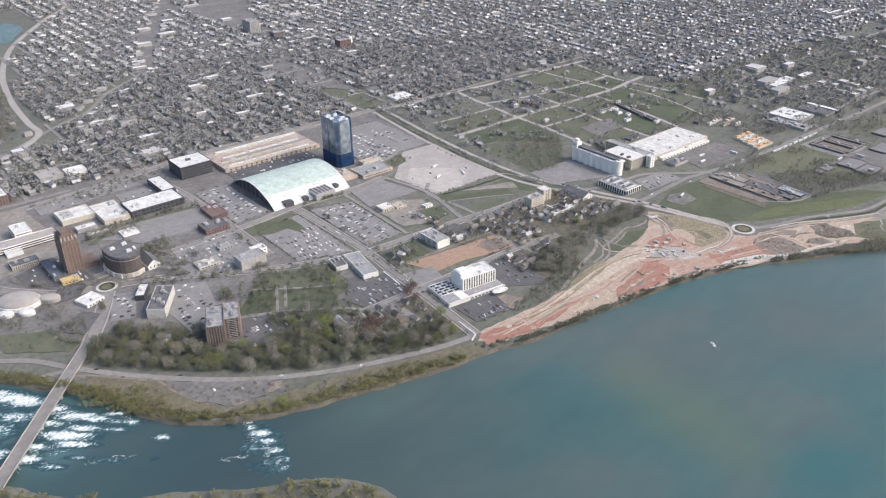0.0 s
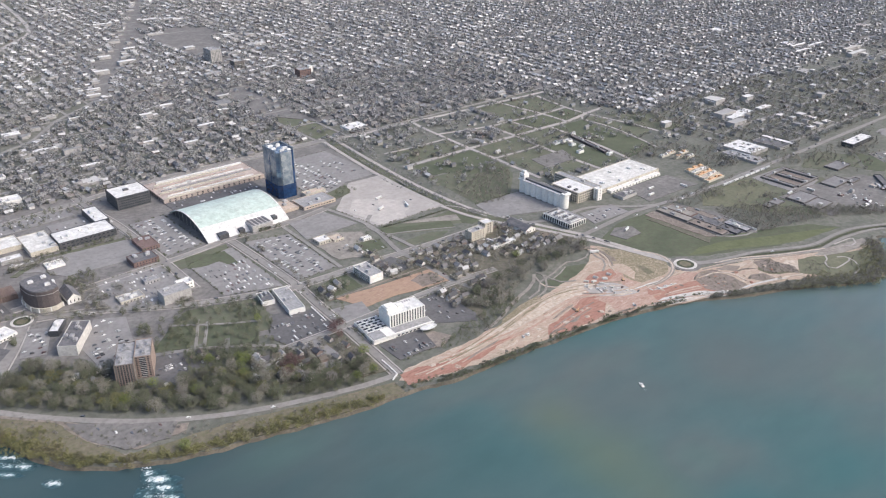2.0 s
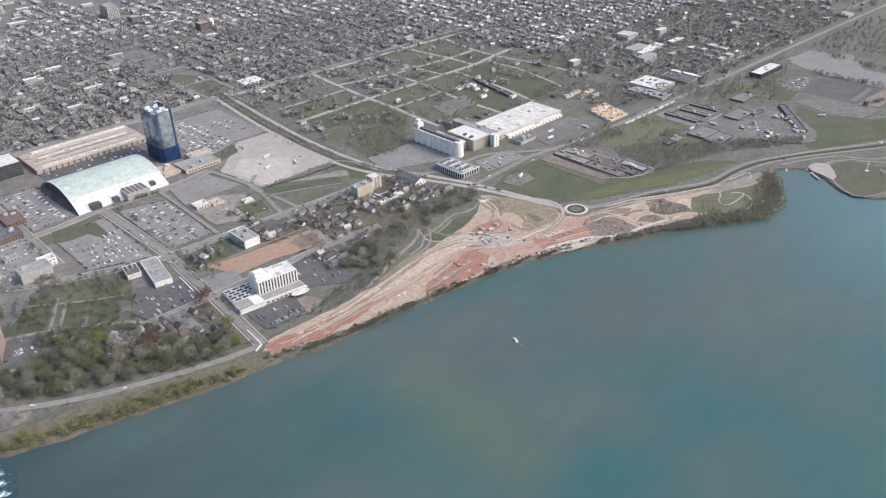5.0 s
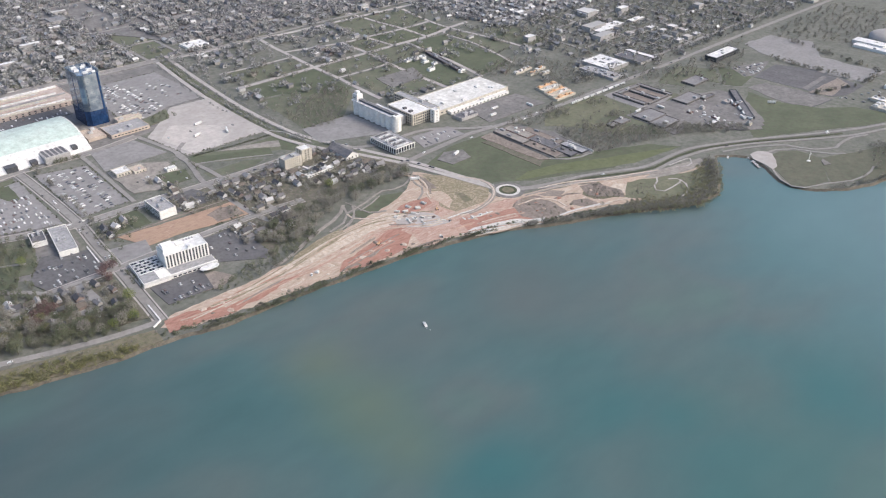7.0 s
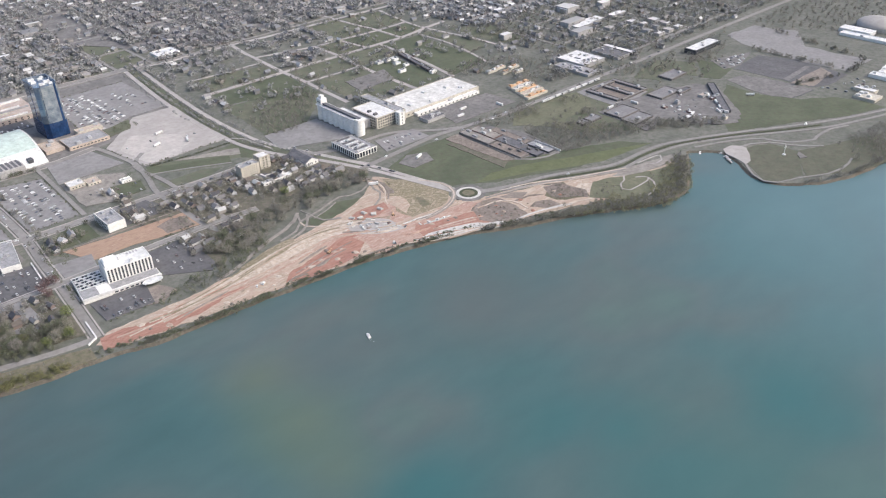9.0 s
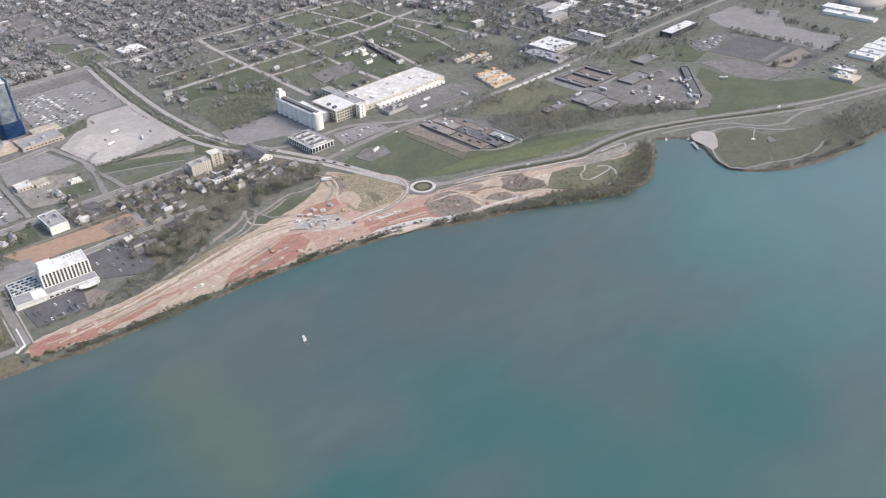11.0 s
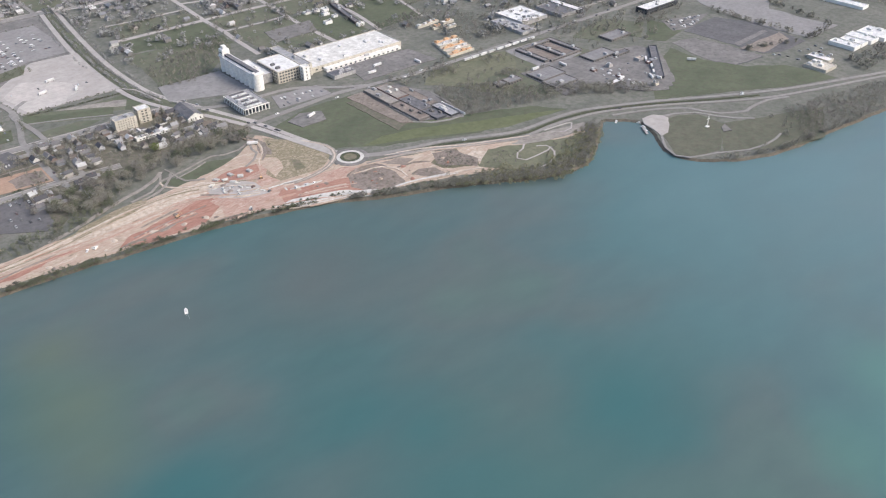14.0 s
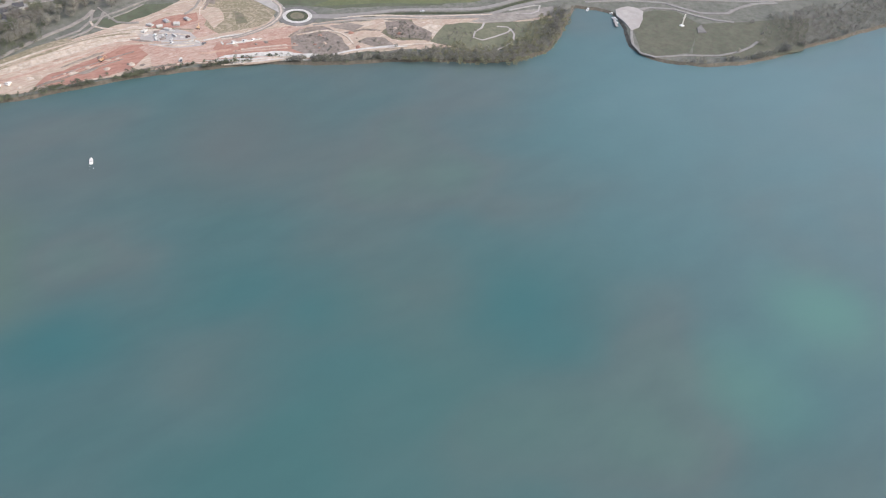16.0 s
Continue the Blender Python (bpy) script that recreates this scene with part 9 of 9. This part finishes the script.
# ---- boats and landing ----
def boat(x, y, rz, l):
    root = empty("boat", x * K, y * K, WATER_Z - .15, rz)
    tagged(root, "small white motorboat on the river", "boat")
    w = l * .17
    deck = [(-l / 2, -w), (l * .15, -w), (l * .38, -w * .6), (l / 2, 0), (l * .38, w * .6), (l * .15, w), (-l / 2, w)]
    v = [(px * .92, py * .7, 0) for px, py in deck] + [(px, py, .9) for px, py in deck]
    k = len(deck)
    part("hull", mesh_of("hull", v, [list(range(k))[::-1], list(range(k, 2 * k))] + [(i, (i + 1) % k, k + (i + 1) % k, k + i) for i in range(k)], M_WHITEWALL), root)
    part("cabin", mesh_of("cabin", *joined(box(-l * .2, l * .12, -w * .7, w * .7, .9, 2.0), box(-l * .22, l * .15, -w * .75, w * .75, 2.0, 2.12)), M_WHITEROOF), root)
    part("windscreen", mesh_of("windscreen", *box(l * .12, l * .135, -w * .65, w * .65, 1.2, 1.9), M_WINDOW), root)


boat(606, 661, 70, 8.5)
wv2, wf2 = [], []
for i in range(20):
    a, sd = rs.uniform(2, 10), rs.choice((-1, 1))
    x, y = 606 * K - math.cos(math.radians(70)) * a, 661 * K - math.sin(math.radians(70)) * a
    b = sd * a * .16 + rs.normal(0, .3)
    x, y = x - math.sin(math.radians(70)) * b, y + math.cos(math.radians(70)) * b
    o, r = len(wv2), rs.uniform(.12, .32)
    wv2 += [(x - r, y - r, WATER_Z - .03), (x + r, y - r * .6, WATER_Z - .03), (x + r * .3, y + r, WATER_Z - .03), (x, y, WATER_Z + .12)]
    wf2 += [(o, o + 1, o + 3), (o + 1, o + 2, o + 3), (o + 2, o, o + 3)]
tagged(new("boat_wake", mesh_of("boat_wake", wv2, wf2, M_FOAM)), "short pale wake behind a motorboat", "wake", kind="stuff")
boat(1391, 655, 30, 8)
boat(1408, 612, 120, 7)
boat(1401, 602, 110, 6)
boat(1415, 626, 120, 6)
jetty = empty("jetty", 1398 * K, 600 * K, 0, 55)
tagged(jetty, "low timber and concrete boat jetty", "jetty")
part("deck", mesh_of("deck", *box(-9, 9, -1.5, 1.5, -.9, -.5), M_CONCRETE), jetty)
for i in range(6):
    part("pile", mesh_of("pile", *box(-8.5 + 3.3 * i, -8.2 + 3.3 * i, 1.2, 1.5, -4, .2), M_BARK), jetty)

# ---- trailers along the factory road ----
def trailer_kind():
    root = empty("trailer", 0, 0)
    tagged(root, "parked white box trailer beside the road", "trailer", group="trailers beside the factory road")
    part("box", mesh_of("box", *box(-6, 6, -1.25, 1.25, 1.1, 3.9), M_WHITEROOF), root)
    part("chassis", mesh_of("chassis", *box(-5.8, 5.8, -.5, .5, .7, 1.1), M_DARKROOF), root)
    for x in (-4.8, -3.6, 3.9):
        for s in (-1, 1):
            k = 10
            v = [(x + .5 * math.cos(2 * math.pi * i / k), s * q, .5 + .5 * math.sin(2 * math.pi * i / k)) for q in (.85, 1.2) for i in range(k)]
            part("wheel", mesh_of("wheel", v, [(i, (i + 1) % k, k + (i + 1) % k, k + i) for i in range(k)] + [list(range(k))[::-1], list(range(k, 2 * k))], M_TYRE), root)
    return root


rnd = random.Random(61)
first = trailer_kind()
first.matrix_basis = pose(1380 * K, 1022 * K, .35, 0, 0, 178)
for i in range(8):
    copy_thing(first, pose((1400 + 22 * i) * K, (1022 - i * .3) * K, .35, 0, 0, 180 + rnd.uniform(-3, 3)))
for u, v, a in ((1600, 740, 40), (1620, 760, 45), (1585, 720, 100), (1640, 790, 40), (1530, 760, 10), (1500, 880, 90), (1445, 900, 0), (745, 1160, 5), (760, 1150, 95), (1010, 1012, 20), (880, 986, 150), (1300, 1080, 90), (1580, 730, 60), (1230, 1118, 0), (1705, 730, 130), (1200, 1095, 0), (690, 1420, 20), (720, 1470, 10), (745, 1400, 70)):
    copy_thing(first, pose(u * K, v * K, .3, 0, 0, a))

# ---- works on the bare earth ----
def digger(x, y, rz):
    root = empty("excavator", x * K, y * K, .3, rz)
    tagged(root, "dusty yellow tracked excavator on bare earth", "excavator")
    for s in (-1, 1):
        part("track", mesh_of("track", *prism([(-2.2, s * 1.2 - .35), (2.2, s * 1.2 - .35), (2.2, s * 1.2 + .35), (-2.2, s * 1.2 + .35)], 0, .9), M_TYRE), root)
    part("cab", mesh_of("cab", *joined(box(-1.8, 1.6, -1.3, 1.3, .95, 2.0), box(.2, 1.5, -1.2, -.1, 2.0, 3.0)), M_ORANGE), root)
    part("arm", mesh_of("arm", [(1.4, -.2, 1.6), (1.4, .2, 1.6), (4, .2, 4), (4, -.2, 4), (1.4, -.2, 2.1), (1.4, .2, 2.1), (4, .2, 4.4), (4, -.2, 4.4), (6.2, .2, 1), (6.2, -.2, 1), (6.5, .2, 1.3), (6.5, -.2, 1.3)],
                        [(0, 1, 2, 3), (4, 7, 6, 5), (0, 3, 7, 4), (1, 5, 6, 2), (3, 2, 8, 9), (7, 11, 10, 6), (3, 9, 11, 7), (2, 6, 10, 8)], M_ORANGE), root)


for x, y, a in ((690, 860, 20), (835, 880, 60)):
    digger(x, y, a)


def heap(x, y, r, h, mat, label, seed):
    rs = np.random.RandomState(seed)
    k = 14
    v = []
    for q, z in ((1, -.1), (.72, .45), (.4, .85)):
        for i in range(k):
            a = 2 * math.pi * i / k
            rr = r * q * rs.uniform(.8, 1.2)
            v.append((rr * math.cos(a), rr * .75 * math.sin(a), h * z * rs.uniform(.8, 1.15)))
    v.append((0, 0, h))
    f = [(j * k + i, j * k + (i + 1) % k, (j + 1) * k + (i + 1) % k, (j + 1) * k + i) for j in range(2) for i in range(k)] + [(2 * k + i, 2 * k + (i + 1) % k, 3 * k) for i in range(k)]
    ob = new("earth_mound", mesh_of("earth_mound", v, f, mat))
    ob.matrix_basis = pose(x * K, y * K, .15, 0, 0, rs.uniform(0, 360))
    tagged(ob, label, "heap", group="heaps of the earth works")


def windrow(pts, wide, high, mat, label):
    """A low uneven ridge of pushed earth along a line."""
    c = [Vector(p) for p in smooth_line(plan(pts), 3)]
    v, f = [], []
    for i, p in enumerate(c):
        d = (c[min(i + 1, len(c) - 1)] - c[max(i - 1, 0)]).normalized()
        nr = Vector((-d.y, d.x))
        e = min(1.0, i / 3, (len(c) - 1 - i) / 3) * (.75 + .5 * noise.noise((p.x * .2, p.y * .2, 4)))
        for o, z in ((-wide, -.05), (-.35 * wide, high * e), (.3 * wide, high * e * .9), (wide, -.05)):
            q = p + nr * (o * (.5 + .5 * e) + noise.noise((p.x * .3, p.y * .3, o)))
            v.append((q.x, q.y, .45 + z))
    for i in range(len(c) - 1):
        f += [(4 * i + k, 4 * i + k + 1, 4 * i + k + 5, 4 * i + k + 4) for k in range(3)]
    tagged(new("windrow", mesh_of("windrow", v, f, mat)), label, "earth ridge")


for pts, w, hgt, mat, lab in (([(640, 868), (668, 874), (700, 880)], 1.8, 1.2, M_BROWNLOT, "dark ridge of pushed earth"), ([(655, 842), (668, 842), (680, 846)], 2.6, 1.6, M_BROWNLOT, "dark heap line on red earth"), ([(600, 838), (616, 840), (634, 836)], 2.2, 1.4, M_ROCK, "dark ridge of stone above the bank"),
                              ([(770, 862), (790, 850), (812, 842)], 2.0, 1.3, M_PALEDIRT, "pale ridge of crushed stone"), ([(800, 822), (822, 812), (850, 806)], 2.4, 1.4, M_PINKDIRT, "pinkish ridge of pushed earth"), ([(850, 822), (875, 816), (900, 812)], 1.6, 1.2, M_KERB, "white ridge of crushed stone"),
                              ([(935, 798), (960, 806), (990, 800), (1000, 780)], 2.4, 1.6, M_ROCK, "brown ridge round the rubble ground"), ([(860, 778), (895, 764), (925, 744)], 2.0, 1.2, M_KERB, "pale ridge along the stone beach"), ([(700, 815), (740, 812), (770, 806)], 2.0, 1.0, M_ROCK, "dark stone edge above the water"), ([(800, 800), (850, 780), (900, 755)], 1.4, .8, M_PINKDIRT, "pink earth ridge above the beach"),
                              ([(742, 895), (760, 880), (770, 868)], 1.8, 1.2, M_BROWNLOT, "dark ridge beside stacked materials"), ([(450, 870), (490, 876), (530, 880)], 1.8, .9, M_BROWNLOT, "brown ridge along the wheel tracks"), ([(1010, 770), (1040, 765), (1060, 752)], 2.0, 1.2, M_ROCK, "brown ridge of weedy stone")):
    windrow(pts, w, hgt, mat, lab)
rnd = random.Random(30)
for i in range(52):
    x, y = rnd.choice(((780, 880), (820, 860), (700, 850), (960, 760), (1050, 750), (880, 800), (740, 905), (600, 850), (440, 868)))
    x, y = x + rnd.gauss(0, 32), y + rnd.gauss(0, 14)
    if inside((x, y), [(945, 920), (945, 845), (1100, 770), (1240, 660), (1060, 700), (870, 785), (623, 835), (475, 852), (370, 874), (360, 905), (546, 905), (690, 928), (843, 960)]):
        m, lab = rnd.choice(((M_REDDIRT, "heap of red earth on bare ground"), (M_PALEDIRT, "heap of pale crushed stone"), (M_ROCK, "dark heap of rubble and stone"), (M_DIRT, "heap of tan earth on bare ground")))
        heap(x, y, rnd.uniform(1.5, 5), rnd.uniform(.4, 1.4), m, lab, i)


def pipe_stack(x, y, rz, n, seed):
    root = empty("pipe_stack", x * K, y * K, .35, rz)
    tagged(root, "stack of pale grey concrete pipes", "pipes")
    for i in range(n):
        k, r = 8, .6
        cx, cz = (i % 4) * 1.25, r + (i // 4) * 1.1
        v = [(cx + r * math.cos(2 * math.pi * j / k), s, cz + r * math.sin(2 * math.pi * j / k)) for s in (-3, 3) for j in range(k)]
        part("pipe", mesh_of("pipe", v, [(j, (j + 1) % k, k + (j + 1) % k, k + j) for j in range(k)] + [list(range(k))[::-1], list(range(k, 2 * k))], M_KERB), root)


for i, (x, y, a) in enumerate(((778, 918, 30), (790, 908, 80), (802, 918, 10), (812, 902, 60), (768, 905, 120), (795, 895, 45), (830, 910, 15))):
    pipe_stack(x, y, a, 5 + i % 4, i)
for k, (u, v, a) in enumerate([(787, 859, 20), (779, 809, 60), (859, 819, 30), (875, 816, 25), (887, 814, 25), (775, 887, 100), (789, 883, 80), (812, 864, 10), (573, 860, 40), (562, 860, 60), (824, 837, 15)]):
    copy_thing(CARS[k % 2], pose(u * K, v * K, GROUND_Z, 0, 0, a))


def slab_stack(u, v, rz, n):
    root = empty("slab_stack", u * K, v * K, .45, rz)
    tagged(root, "stack of pale precast concrete slabs on earth", "slabs", group="stacks of the earth works")
    slab = mesh_of("slab", *box(-2.6, 2.6, -.9, .9, 0, .28), M_KERB)
    for q in range(n):
        part("slab", slab, root, loc=(.12 * (q % 2), .1 * (q % 3), .32 * q))


for k, (u, v) in enumerate(((765, 896), (775, 890), (784, 882), (798, 876), (806, 866), (812, 852), (790, 868), (772, 878), (818, 846), (800, 890), (573, 862), (779, 812), (846, 826), (862, 822), (876, 818))):
    slab_stack(u, v, 37 * k, 2 + k % 4)

# white mast with crossarms on the point
mast = empty("signal_mast", 1484 * K, 539 * K)
tagged(mast, "white navigation mast on the lawn of the point", "mast")
part("pole", mesh_of("pole", *prism([(.35 * math.cos(i * math.pi / 3), .35 * math.sin(i * math.pi / 3)) for i in range(6)], -.2, 14), M_WHITEWALL), mast)
part("crossarm", mesh_of("crossarm", *box(-3, 3, -.2, .2, 10, 10.4), M_WHITEWALL), mast)
part("base", mesh_of("base", *box(-2, 2, -2, 2, -.2, 1), M_WHITEWALL), mast)
